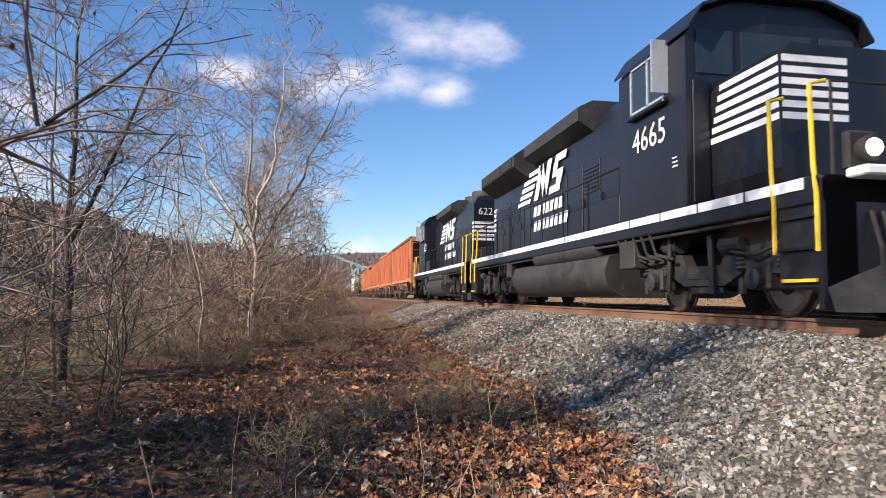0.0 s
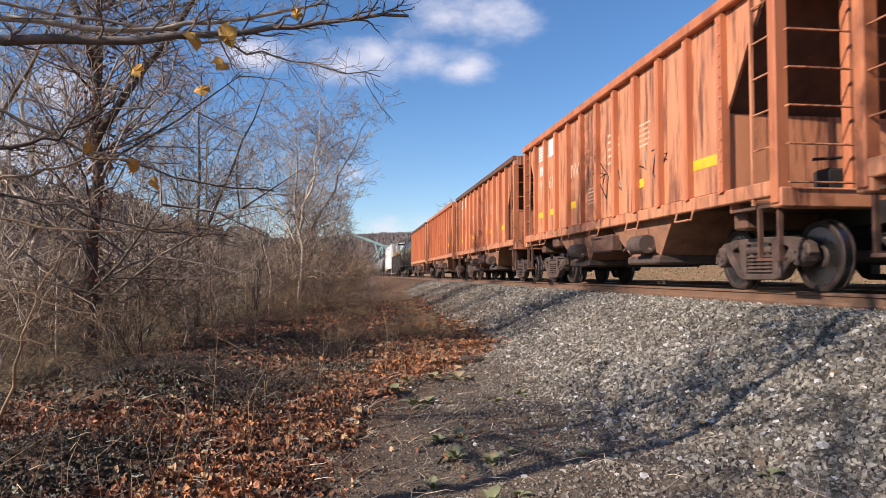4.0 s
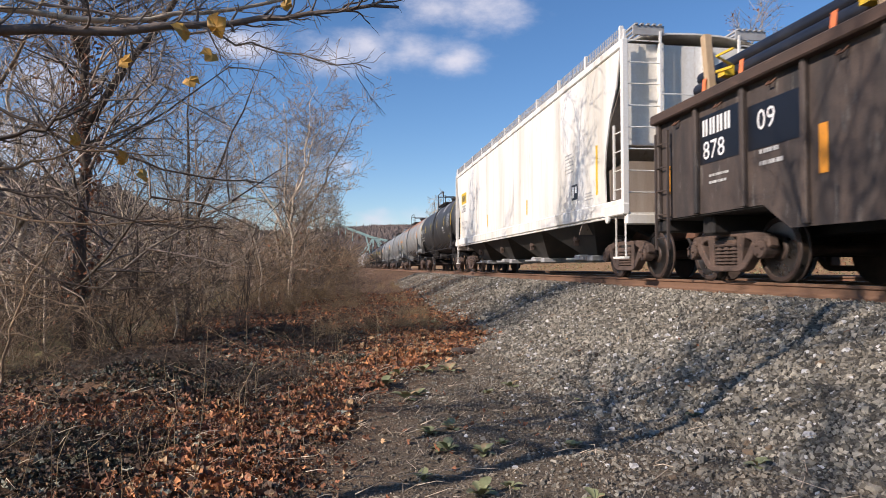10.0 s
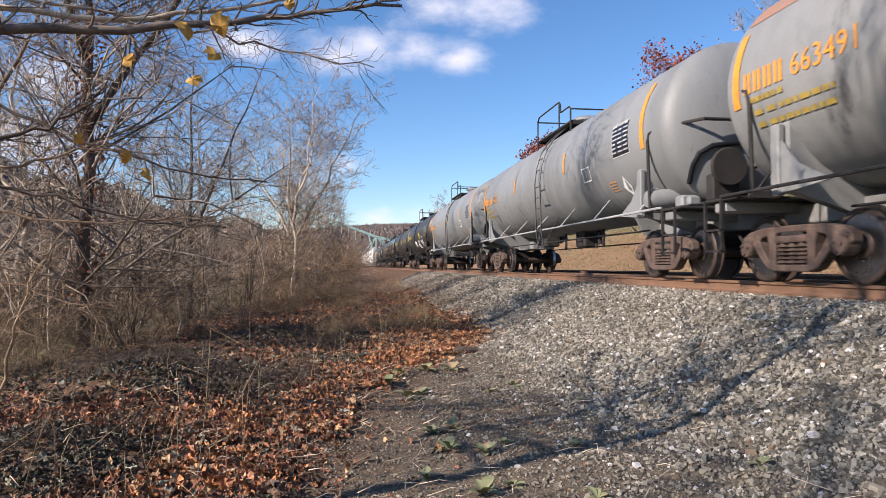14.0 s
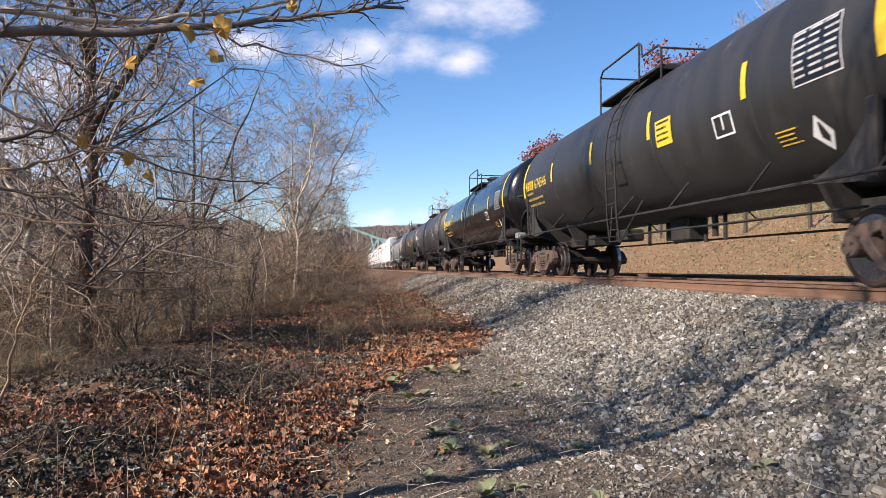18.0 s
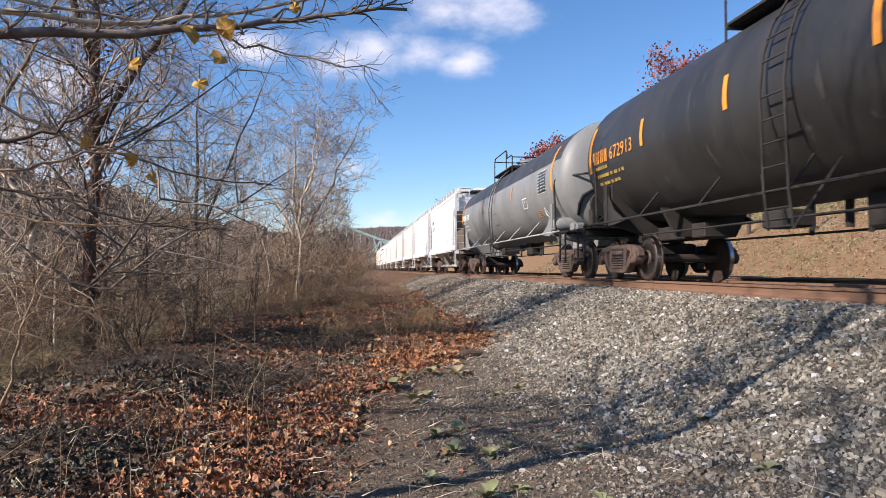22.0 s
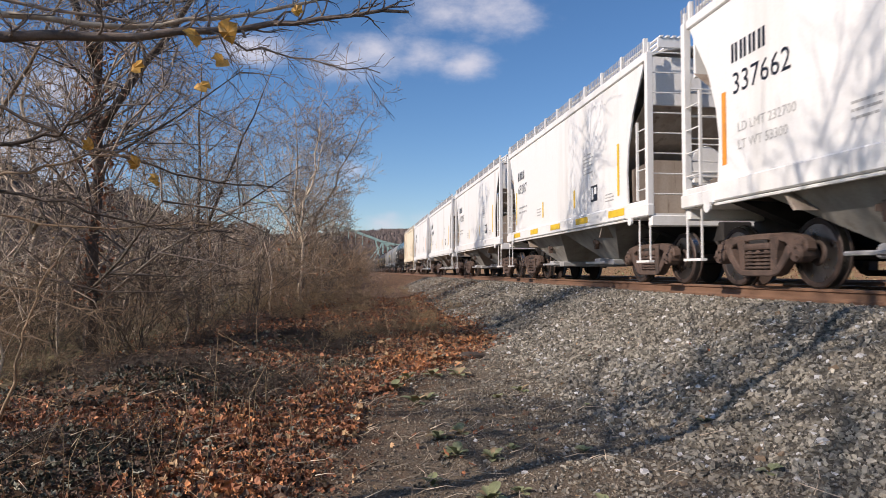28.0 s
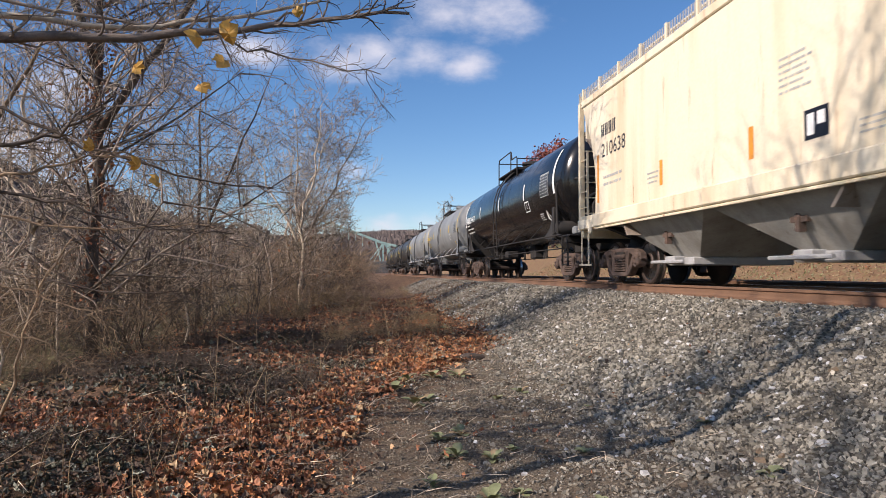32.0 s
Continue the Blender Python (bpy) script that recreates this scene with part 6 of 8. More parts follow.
# ---- stones and leaves ----
ICO = [(0, 0, 1), (0.894, 0, 0.447), (0.276, 0.851, 0.447), (-0.724, 0.526, 0.447), (-0.724, -0.526, 0.447), (0.276, -0.851, 0.447), (0.724, 0.526, -0.447), (-0.276, 0.851, -0.447), (-0.894, 0, -0.447), (-0.276, -0.851, -0.447), (0.724, -0.526, -0.447), (0, 0, -1)]
ICO_F = [(0, 1, 2), (0, 2, 3), (0, 3, 4), (0, 4, 5), (0, 5, 1), (1, 6, 2), (2, 7, 3), (3, 8, 4), (4, 9, 5), (5, 10, 1), (2, 6, 7), (3, 7, 8), (4, 8, 9), (5, 9, 10), (1, 10, 6), (6, 11, 7), (7, 11, 8), (8, 11, 9), (9, 11, 10), (10, 11, 6)]


def scatter_mesh(name, base, faces, spots, mat, squash=0.25, seed=1):
    """One mesh of many uneven copies of a small form; spots: (x, y, z, size, tilt)."""
    g = np.random.default_rng(seed)
    base = np.array(base, float)
    n, k = len(spots), len(base)
    sp = np.array(spots, float)
    v = np.repeat(base[None], n, 0) * (1 + g.uniform(-squash, squash, (n, k, 1)))
    v *= g.uniform(0.65, 1.15, (n, 1, 3)) if squash else 1
    q = g.normal(size=(n, 4))
    q[:, 1:3] *= sp[:, 4:5]
    q /= np.linalg.norm(q, axis=1, keepdims=True)
    w, x, y, z = q.T
    R = np.stack([1 - 2 * (y * y + z * z), 2 * (x * y - z * w), 2 * (x * z + y * w), 2 * (x * y + z * w), 1 - 2 * (x * x + z * z), 2 * (y * z - x * w), 2 * (x * z - y * w), 2 * (y * z + x * w), 1 - 2 * (x * x + y * y)], 1).reshape(n, 3, 3)
    v = np.einsum("nij,nkj->nki", R, v) * sp[:, 3][:, None, None] + sp[:, None, :3]
    me = bpy.data.meshes.new(name)
    f = (np.array(faces)[None] + (np.arange(n) * k)[:, None, None]).reshape(-1, len(faces[0]))
    me.from_pydata(v.reshape(-1, 3).tolist(), [], f.tolist())
    me.materials.append(mat)
    return me


CHIP = [(-1, -0.8, -0.5), (0.9, -1, -0.55), (1.05, 0.75, -0.5), (-0.8, 0.95, -0.6), (-0.75, -0.65, 0.5), (0.7, -0.6, 0.6), (0.6, 0.75, 0.42), (-0.55, 0.6, 0.55)]
CHIP_F = [(0, 3, 2), (0, 2, 1), (4, 5, 6), (4, 6, 7), (0, 1, 5), (0, 5, 4), (1, 2, 6), (1, 6, 5), (2, 3, 7), (2, 7, 6), (3, 0, 4), (3, 4, 7)]
OCTA = [(1, 0, 0), (0, 1, 0), (-1, 0, 0), (0, -1, 0), (0, 0, 0.8), (0, 0, -0.8)]
OCTA_F = [(0, 1, 4), (1, 2, 4), (2, 3, 4), (3, 0, 4), (1, 0, 5), (2, 1, 5), (3, 2, 5), (0, 3, 5)]


def stones():
    rnd = random.Random(11)
    grit = []
    for _ in range(30000):                                # grit on the path
        x, y = rnd.uniform(-0.9, 2.9), 1.8 + 10 * rnd.random() ** 1.25
        s = rnd.uniform(0.004, 0.012) if rnd.random() < 0.93 else rnd.uniform(0.012, 0.022)
        grit.append((x, y, height(x, y) + s * 0.3, s, 0.8))
    tagged(new("path_grit", scatter_mesh("path_grit", OCTA, OCTA_F, grit, M_GRIT, 0.45, 4)), "fine brownish grit trodden into the path", "gravel", kind="stuff")
    spots, pale = [], []
    for y0, y1, x0, x1, per in ((1.8, 8, 0.6, 5.88, 1350), (8, 14, 1.6, 5.88, 800), (14, 26, 2.6, 5.88, 260), (26, 48, 2.7, 5.88, 120), (-6, 1.8, 3.0, 5.3, 50)):
        for _ in range(int((y1 - y0) * (x1 - x0) * per)):
            x, y = rnd.uniform(x0, x1), rnd.uniform(y0, y1)
            if x < 2.6 and rnd.random() > 0.16 + 0.6 * max(0, (x - 1.2) / 1.4):
                continue
            if x < leaf_edge(y) - 0.2 and y > 6:
                continue
            s = rnd.choice((0.009, 0.012, 0.015, 0.019, 0.026)) * rnd.uniform(0.8, 1.2) * (0.65 if x < 2.2 else 0.85 if y < 5 else 1 if y < 14 else 1.3)
            (pale if rnd.random() < 0.035 else spots).append((x, y, height(x, y) + s * 0.3, s, 0.5))
    tagged(new("pale_gravel", scatter_mesh("pale_gravel", CHIP, CHIP_F, pale, M_STONE_L, 0.4, 13)), "scattered whitish stones in the ballast", "gravel", kind="stuff")
    tagged(new("ballast_gravel", scatter_mesh("ballast_gravel", CHIP, CHIP_F, spots, M_STONE, 0.4, 3)), "loose grey crushed stone on the embankment slope", "gravel", kind="stuff")
    shapes = []
    for k in range(8):
        g = random.Random(k)
        shapes.append(Shape().add([tuple(c * g.uniform(0.7, 1.25) * e for c, e in zip(q, (1.1, 0.9, 0.75))) for q in CHIP], CHIP_F).mesh("stone", M_STONE_L if k == 0 else M_STONE_B if k == 1 else M_STONE))
    bed = thing("ballast_shoulder", "larger flat stones lying on the ballast slope", "stones", kind="structure")
    for i in range(280):
        x, y = rnd.uniform(1.6, 5.2), 2.2 + 10 * rnd.random() ** 1.4
        s = rnd.uniform(0.018, 0.04)
        part("stone", shapes[i % 8], None, bed, at=pose(x, y, height(x, y) + s * 0.4, rnd.uniform(-20, 20), rnd.uniform(-20, 20), rnd.uniform(0, 360)) @ Matrix.Scale(s, 4))


M_GRIT = material("path_grit", (0.23, 0.195, 0.147), (0.1, 0.083, 0.062), 0.95, 0, 14, 0.5, 0.2, 120, (1, 1, 1), (0.34, 0.31, 0.26), 0.2, 0.6)
M_STONE_B = material("brown_stone", (0.2, 0.145, 0.095), (0.12, 0.085, 0.06), 0.9, 0, 14, 0.4, 0.25, 120)
M_STONE_L = material("pale_stone", (0.55, 0.54, 0.52), (0.4, 0.39, 0.38), 0.9, 0, 14, 0.4, 0.25, 120)
stones()

LEAF = [(0, -1, 0.1), (0.42, -0.6, 0.3), (0.85, -0.3, 0.05), (0.62, 0.15, 0.35), (0.7, 0.62, 0.1), (0.2, 0.6, 0.4), (-0.1, 1.0, 0.2), (-0.45, 0.6, 0.0), (-0.8, 0.2, 0.4), (-0.75, -0.35, 0.1), (-0.35, -0.65, 0.3), (0, 0, 0.0)]
LEAF_F = [(k, (k + 1) % 11, 11) for k in range(11)]


# dark patches: bush shade put into the leaf colours, along with dark growth
SHADED = ((-1.75, 7.5, 1.1, 1.0), (-1.95, 4.8, 0.75, 0.55), (-1.1, 12.5, 1.5, 1.2), (-2.9, 9.0, 1.2, 1.6), (-0.55, 3.7, 0.35, 0.4), (-0.2, 9.6, 0.6, 0.5))


def shaded(x, y):
    return max(math.exp(-((x - a) / c) ** 2 - ((y - b) / d) ** 2) for a, b, c, d in SHADED)


# sunlit patches, put into the leaf colours as more orange and tan
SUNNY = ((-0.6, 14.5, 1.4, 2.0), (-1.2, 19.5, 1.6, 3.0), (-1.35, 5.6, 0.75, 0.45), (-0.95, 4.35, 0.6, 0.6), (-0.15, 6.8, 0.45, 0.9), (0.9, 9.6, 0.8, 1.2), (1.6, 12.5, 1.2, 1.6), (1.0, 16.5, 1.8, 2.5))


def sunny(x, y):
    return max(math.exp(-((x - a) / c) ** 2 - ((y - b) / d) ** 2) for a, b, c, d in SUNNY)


def fallen_leaves():
    """Drifts of leaves: loose brown ones everywhere, thick orange heaps where sunlight is painted, dark leaves and
    matted growth where shade is.
    """
    rnd = random.Random(21)
    spots = {k: [] for k in range(6)}
    for y0, y1, n in ((2.2, 6, 21000), (6, 11, 19000), (11, 18, 16000), (18, 34, 12000)):
        for _ in range(n):
            y = rnd.uniform(y0, y1)
            e = leaf_edge(y)
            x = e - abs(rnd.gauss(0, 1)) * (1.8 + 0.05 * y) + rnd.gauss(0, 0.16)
            w, b = shaded(x, y), sunny(x, y)
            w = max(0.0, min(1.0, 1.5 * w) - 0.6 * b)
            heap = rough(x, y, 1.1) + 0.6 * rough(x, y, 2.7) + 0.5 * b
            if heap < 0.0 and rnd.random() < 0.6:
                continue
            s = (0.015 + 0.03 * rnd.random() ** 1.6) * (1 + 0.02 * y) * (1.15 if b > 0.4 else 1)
            # the mix of leaf colours paints sun (b) and shade (w)
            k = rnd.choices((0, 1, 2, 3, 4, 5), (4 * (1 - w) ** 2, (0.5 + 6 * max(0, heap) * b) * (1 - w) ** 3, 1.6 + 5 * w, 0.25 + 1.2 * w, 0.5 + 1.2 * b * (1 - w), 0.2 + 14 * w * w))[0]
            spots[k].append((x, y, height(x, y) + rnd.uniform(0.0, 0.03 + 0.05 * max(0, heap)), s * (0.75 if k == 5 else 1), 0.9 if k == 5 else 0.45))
    for _ in range(260):                                  # a few strays on the path and stones
        y = 1.8 + 9 * rnd.random()
        x = rnd.uniform(-0.5, 4.8) if rnd.random() < 0.4 else rnd.uniform(-0.5, 1.8)
        spots[rnd.choice((0, 0, 2, 2, 4))].append((x, y, height(x, y) + 0.02, rnd.uniform(0.015, 0.035), 0.4))
    for k, (mat, label) in enumerate(((M_LEAF, "drift of curled brown fallen leaves"), (M_LEAF_O, "bright orange fallen leaves, heaped in the painted sun patches"), (M_LEAF_D, "dark fallen leaves, thicker where shade is painted"), (M_LEAF_G, "grey-green withered fallen leaves"), (M_LEAF_T, "pale tan fallen leaves"), (M_IVY, "dark matted ground ivy that also paints shade on the mounds"))):
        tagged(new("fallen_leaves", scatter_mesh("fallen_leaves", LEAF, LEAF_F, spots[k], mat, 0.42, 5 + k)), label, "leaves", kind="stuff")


M_LEAF_G = material("grey_leaf", (0.27, 0.27, 0.21), (0.15, 0.15, 0.11), 0.7, 0, 9, 0.5, 0.1, 60, (1, 1, 1), None, 0, 0.5)
M_LEAF_T = material("tan_leaf", (0.42, 0.28, 0.15), (0.28, 0.17, 0.09), 0.7, 0, 9, 0.5, 0.1, 60, (1, 1, 1), None, 0, 0.5)
# near-black green, for the growth and for shade painted on the mounds
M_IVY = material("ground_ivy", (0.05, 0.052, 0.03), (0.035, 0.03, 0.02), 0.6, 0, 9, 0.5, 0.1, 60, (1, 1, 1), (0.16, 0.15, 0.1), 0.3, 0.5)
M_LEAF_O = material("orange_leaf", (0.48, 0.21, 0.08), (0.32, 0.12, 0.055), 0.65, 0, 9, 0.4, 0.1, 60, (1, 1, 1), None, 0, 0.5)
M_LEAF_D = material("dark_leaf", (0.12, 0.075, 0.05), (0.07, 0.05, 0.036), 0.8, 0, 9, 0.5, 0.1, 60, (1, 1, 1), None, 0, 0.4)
fallen_leaves()


# ---- bushes and trees ----
def grow(s, p, d, length, r, depth, rnd, kids, droop=0.0, tips=None, segs=5, spread=0.9, kid=1.0, rise=0.25, wob=0.16):
    """A bent, tapering branch and its side branches."""
    pts, q, way = [p.copy()], p.copy(), d.normalized()
    for i in range(segs):
        way = (way + Vector((rnd.gauss(0, wob), rnd.gauss(0, wob), rnd.gauss(0, wob * 0.75) - droop + 0.03))).normalized()
        q = q + way * (length / segs)
        pts.append(q.copy())
    s.tube(pts, r, 5 if r > 0.02 else 3 if r < 0.008 else 4, r1=max(r * 0.35, 0.0016))
    if depth == 0:
        if tips is not None:
            tips.append((q.copy(), way.copy()))
        return
    n = kids[0]
    for k in range(n):
        t = 0.25 + 0.75 * (k + rnd.random()) / n
        i = min(int(t * segs), segs - 1)
        o = pts[i].lerp(pts[i + 1], t * segs - i)
        axis = (pts[i + 1] - pts[i]).normalized()
        out = axis.orthogonal().normalized()
        out = Matrix.Rotation(rnd.uniform(0, 6.28), 3, axis) @ out
        way2 = (axis * rnd.uniform(0.5, 1.0) + out * rnd.uniform(0.5, 1.0) * spread + Vector((0, 0, rise))).normalized()
        grow(s, o, way2, length * kid * rnd.uniform(0.38, 0.62) * (1.15 - 0.4 * t), max(r * rnd.uniform(0.2, 0.38), 0.002), depth - 1, rnd, kids[1:], droop, tips, max(segs - 2, 3), spread, 1.0, rise * 0.6)


def raw_mesh(s, name, mat):
    me = bpy.data.meshes.new(name)
    me.from_pydata(s.v, [], s.f)
    me.materials.append(mat)
    me.polygons.foreach_set("use_smooth", [True] * len(me.polygons))
    return me


FOLDED = [(0, -1, 0), (0.6, 0, 0.3), (0, 1.1, 0.05), (-0.6, 0, 0.25)]
FOLDED_F = [(0, 1, 2), (0, 2, 3)]


def crown_leaves(name, tips, per, size, mat, seed, spread=0.25):
    rnd = random.Random(seed)
    spots = []
    for p, w in tips:
        for _ in range(per if per >= 1 else (1 if rnd.random() < per else 0)):
            spots.append((p.x + rnd.gauss(0, spread), p.y + rnd.gauss(0, spread), p.z + rnd.gauss(0, spread), size * rnd.uniform(0.6, 1.2), 1.5))
    if len(spots) > 9000 or size > 0.08:
        return scatter_mesh(name, LEAF, LEAF_F, spots, mat, 0.15, seed)
    return scatter_mesh(name, FOLDED, FOLDED_F, spots, mat, 0.15, seed) if spots else None


def twig_mesh(name, seed, roots, kids, mat, spread=0.9, droop=0.0, rise=0.15, bendy=0.14, shrink=(0.35, 0.7), thin=0.55, least=0.0042):
    """A mesh of curved tapering twigs: each root (origin, way, length, radius) carries side twigs, and these their own."""
    g = np.random.default_rng(seed)
    o = np.array([tuple(q[0]) for q in roots], float)
    d = np.array([tuple(q[1]) for q in roots], float)
    d /= np.linalg.norm(d, axis=1, keepdims=True)
    ln = np.array([q[2] for q in roots], float)[:, None]
    r = np.array([q[3] for q in roots], float)[:, None]
    vs, count = [], 0
    for level in range(len(kids) + 1):
        n = len(o)
        bend = (g.normal(0, bendy, (n, 3)) + np.array([0, 0, -droop])) * ln
        side = np.cross(d, np.array([0.31, 0.2, 0.93]))
        side /= np.linalg.norm(side, axis=1, keepdims=True) + 1e-9
        up = np.cross(d, side)
        jog = g.normal(0, 0.035, (n, 3)) * ln
        for t, k in ((0, 1.0), (0.5, 0.75), (1, 0.3)):
            c = o + d * ln * t + bend * t * t + (jog if t == 0.5 else 0)
            rr = np.maximum(r * k, least)
            for a in (0, 2.094, 4.189):
                vs.append((c + (side * math.cos(a) + up * math.sin(a)) * rr)[:, None])
        count += n
        block = np.concatenate(vs[-9:], 1)
        del vs[-9:]
        vs.append(block.reshape(-1, 3))
        tip, tipway = o + d * ln + bend, d
        if level == len(kids):
            break
        k = kids[level]
        o, d, ln, r, bend = (np.repeat(q, k, 0) for q in (o, d, ln, r, bend))
        m = len(o)
        t = g.uniform(0.12, 1.0, (m, 1))
        o = o + d * ln * t + bend * t * t
        u = g.normal(size=(m, 3))
        u /= np.linalg.norm(u, axis=1, keepdims=True)
        d = d * g.uniform(0.35, 0.9, (m, 1)) + u * spread + np.array([0, 0, rise])
        d /= np.linalg.norm(d, axis=1, keepdims=True)
        ln = ln * g.uniform(shrink[0], shrink[1], (m, 1)) * (1.2 - 0.5 * t)
        r = r * thin * g.uniform(0.7, 1.2, (m, 1))
    base = np.array([(a + b, a + (b + 1) % 3, a + 3 + (b + 1) % 3, a + 3 + b) for a in (0, 3) for b in range(3)])
    f = (base[None] + (np.arange(count) * 9)[:, None, None]).reshape(-1, 4)
    me = bpy.data.meshes.new(name)
    me.from_pydata(np.concatenate(vs).tolist(), [], f.tolist())
    me.materials.append(mat)
    me.polygons.foreach_set("use_smooth", [True] * len(me.polygons))
    return me, [(Vector(a), Vector(b)) for a, b in zip(tip.tolist(), tipway.tolist())]


def shrub(seed, tall, stems, mat, leaf=None, leafy=0.12, wide=0.5, droop=0.0, kids=(9, 6), foot=0.35, leaf_size=0.035, label="leafless tangled shrub with thin grey-brown stems", least=0.0042):
    rnd = random.Random(seed)
    roots = []
    for k in range(stems):
        a = rnd.uniform(0, 6.28)
        roots.append(((math.cos(a) * foot * rnd.random(), math.sin(a) * foot * rnd.random(), -0.12), (math.cos(a) * wide * rnd.random(), math.sin(a) * wide * rnd.random(), 1), tall * rnd.uniform(0.55, 1.0), 0.0095 * tall / 2.6 * rnd.uniform(0.6, 1.4)))
    sh = thing("shrub", label, "shrub", "bushes beside the track")
    me, tips = twig_mesh("crown", seed, roots, kids, mat, 1.0, droop, 0.12, least=least)
    part("crown", me, None, sh)
    me = crown_leaves("foliage", tips, leafy, leaf_size, leaf or M_LEAF, seed, 0.05)
    if me:
        part("foliage", me, None, sh, "few withered leaves still hanging")
    return sh


def bare_tree(name, seed, base, tall, r, lean, mat, label, kids=(9, 7, 5), leaf=None, leafy=0.0, spread=1.0, depth=3, leaf_size=0.05, kid=0.75, rise=0.1, forks=(), droop=0.0, first=0.16):
    """A tapering trunk, long side branches and fine twigs; forks: (height share, sideways, forwards)."""
    rnd = random.Random(seed)
    s, roots = Shape(), []
    lines = [(Vector((0, 0, -0.2)), Vector((lean[0], lean[1], 1)), tall, r)]
    for k, dx, dy in forks:
        lines.append((Vector((lean[0], lean[1], 1)) * tall * k, Vector((dx, dy, 1)), tall * (1.05 - k), r * 0.62))
    for n, (o, d, length, rad) in enumerate(lines):
        d = d.normalized()
        wob = 0.014 if mat is M_BARK and r < 0.1 else 0.004
        pts = [o + d * length * j / 9 + Vector((rnd.gauss(0, wob), rnd.gauss(0, wob), 0)) * length * (j > 0) for j in range(10)]
        s.tube(pts, rad, 8, r1=rad * 0.12)
        for j in range(kids[0] if n == 0 else kids[0] // 2):
            t = rnd.uniform(first if n == 0 else 0.05, 0.99)
            i = min(int(t * 9), 8)
            a = rnd.uniform(0, 6.28)
            roots.append((pts[i].lerp(pts[i + 1], t * 9 - i), (math.cos(a) * spread, math.sin(a) * spread, rnd.uniform(0.1, 1.0) + rise * 2), tall * kid * rnd.uniform(0.3, 0.62) * (1.15 - 0.55 * t), max(rad * 0.26 * (1.1 - 0.6 * t), 0.007)))
    t = thing(name, label, "tree", "trees by the track", pose(*base))
    part("trunk", raw_mesh(s, "trunk", mat), None, t)
    me, tips = twig_mesh("twig_crown", seed, roots, kids[1:], M_TWIG if mat is M_BARK_D or seed == 4 else mat, 0.85, droop, rise, least=max(0.0042, 0.00024 * base[1]))
    part("twig_crown", me, None, t)
    if leaf:
        me = crown_leaves("crown", tips, leafy, leaf_size, leaf, seed, 0.08 if leafy < 1 else 0.3)
        if me:
            part("crown", me, None, t)
    return t


def bushes():
    kinds = [shrub(100 + k, h, n, m, l, f, w, d, c) for k, (h, n, m, l, f, w, d, c) in enumerate((
        (2.2, 10, M_BARK_R, M_LEAF, 0.12, 0.9, 0.1, (6, 4)), (2.8, 9, M_BARK_D, M_LEAF, 0.06, 0.8, 0.15, (6, 4)), (3.4, 8, M_BARK, M_LEAF_Y, 0.02, 0.6, 0.05, (6, 4)), (1.7, 10, M_BARK_R, M_LEAF, 0.15, 1.4, 0.3, (6, 4)),
        (2.6, 9, M_BARK_R, M_OLIVE, 0.35, 0.9, 0.15, (6, 4)), (3.6, 7, M_BARK_D, M_LEAF_Y, 0.02, 0.5, 0.0, (7, 4)), (0.9, 12, M_STRAW, None, 0.0, 1.1, 0.2, (5, 3)), (4.2, 8, M_BARK, M_LEAF, 0.04, 0.5, 0.0, (7, 4)), (2.4, 9, M_BARK_R, M_OLIVE, 0.3, 1.6, 0.3, (6, 4))))]
    kinds.append(shrub(120, 0.75, 22, M_BARK_D, M_LEAF_D, 0.25, 1.9, 0.5, (5, 3), 0.6, 0.03, "low dark tangle of bramble stems and dead leaves"))
    kinds.append(shrub(121, 3.2, 16, M_BARK_R, M_LEAF, 0.5, 0.9, 0.1, (5, 3), 1.6, 0.06, "dense brown thicket of thin stems", 0.009))
    kinds.append(shrub(122, 3.6, 16, M_TWIG, M_OLIVE, 0.5, 0.8, 0.1, (5, 3), 1.6, 0.06, "dense grey-brown thicket of thin stems", 0.009))
    rnd = random.Random(77)
    spots = []
    for _ in range(12):                                    # near thicket
        y = rnd.uniform(8.2, 15)
        spots.append((-3.1 - 0.05 * (y - 8) - 5.5 * rnd.random() ** 1.2, y, rnd.choice((0, 1, 3, 4, 2, 8, 1)), rnd.uniform(0.7, 1.1)))
        if -4.9 < spots[-1][0] < -3.4 and y < 11:
            spots.pop()
    for _ in range(23):
        y = rnd.uniform(14, 34)
        spots.append((-2.6 + 0.03 * (y - 14) - 7 * rnd.random() ** 1.6, y, rnd.choice((0, 1, 2, 4, 5, 7, 8, 10, 11)), rnd.uniform(0.8, 1.2)))
    for _ in range(22):                                    # brush filling the slope behind
        y = rnd.uniform(13, 40)
        spots.append((-6.5 - 0.12 * y - 9 * rnd.random(), y, rnd.choice((10, 11, 10)), rnd.uniform(0.9, 1.35)))
    for _ in range(44):
        y = rnd.uniform(32, 95)
        spots.append((-1.5 + 0.03 * (y - 32) - 10 * rnd.random() ** 1.6, y, rnd.choice((10, 11, 5, 10)), rnd.uniform(0.95, 1.35)))
    for _ in range(16):                                    # low growth at the foot of the bank
        y = rnd.uniform(11, 26)
        spots.append((leaf_edge(y) - rnd.uniform(0.8, 3.6), y, rnd.choice((3, 6, 6, 9)), rnd.uniform(0.4, 0.75)))
    for a, b, c, d in SHADED[:4]:                            # brambles on the shaded mounds
        for _ in range(7 if b > 6 else 2):
            spots.append((a + rnd.gauss(0, 0.5) * c, b + rnd.gauss(0, 0.5) * d, 9, rnd.uniform(0.45, 0.8)))
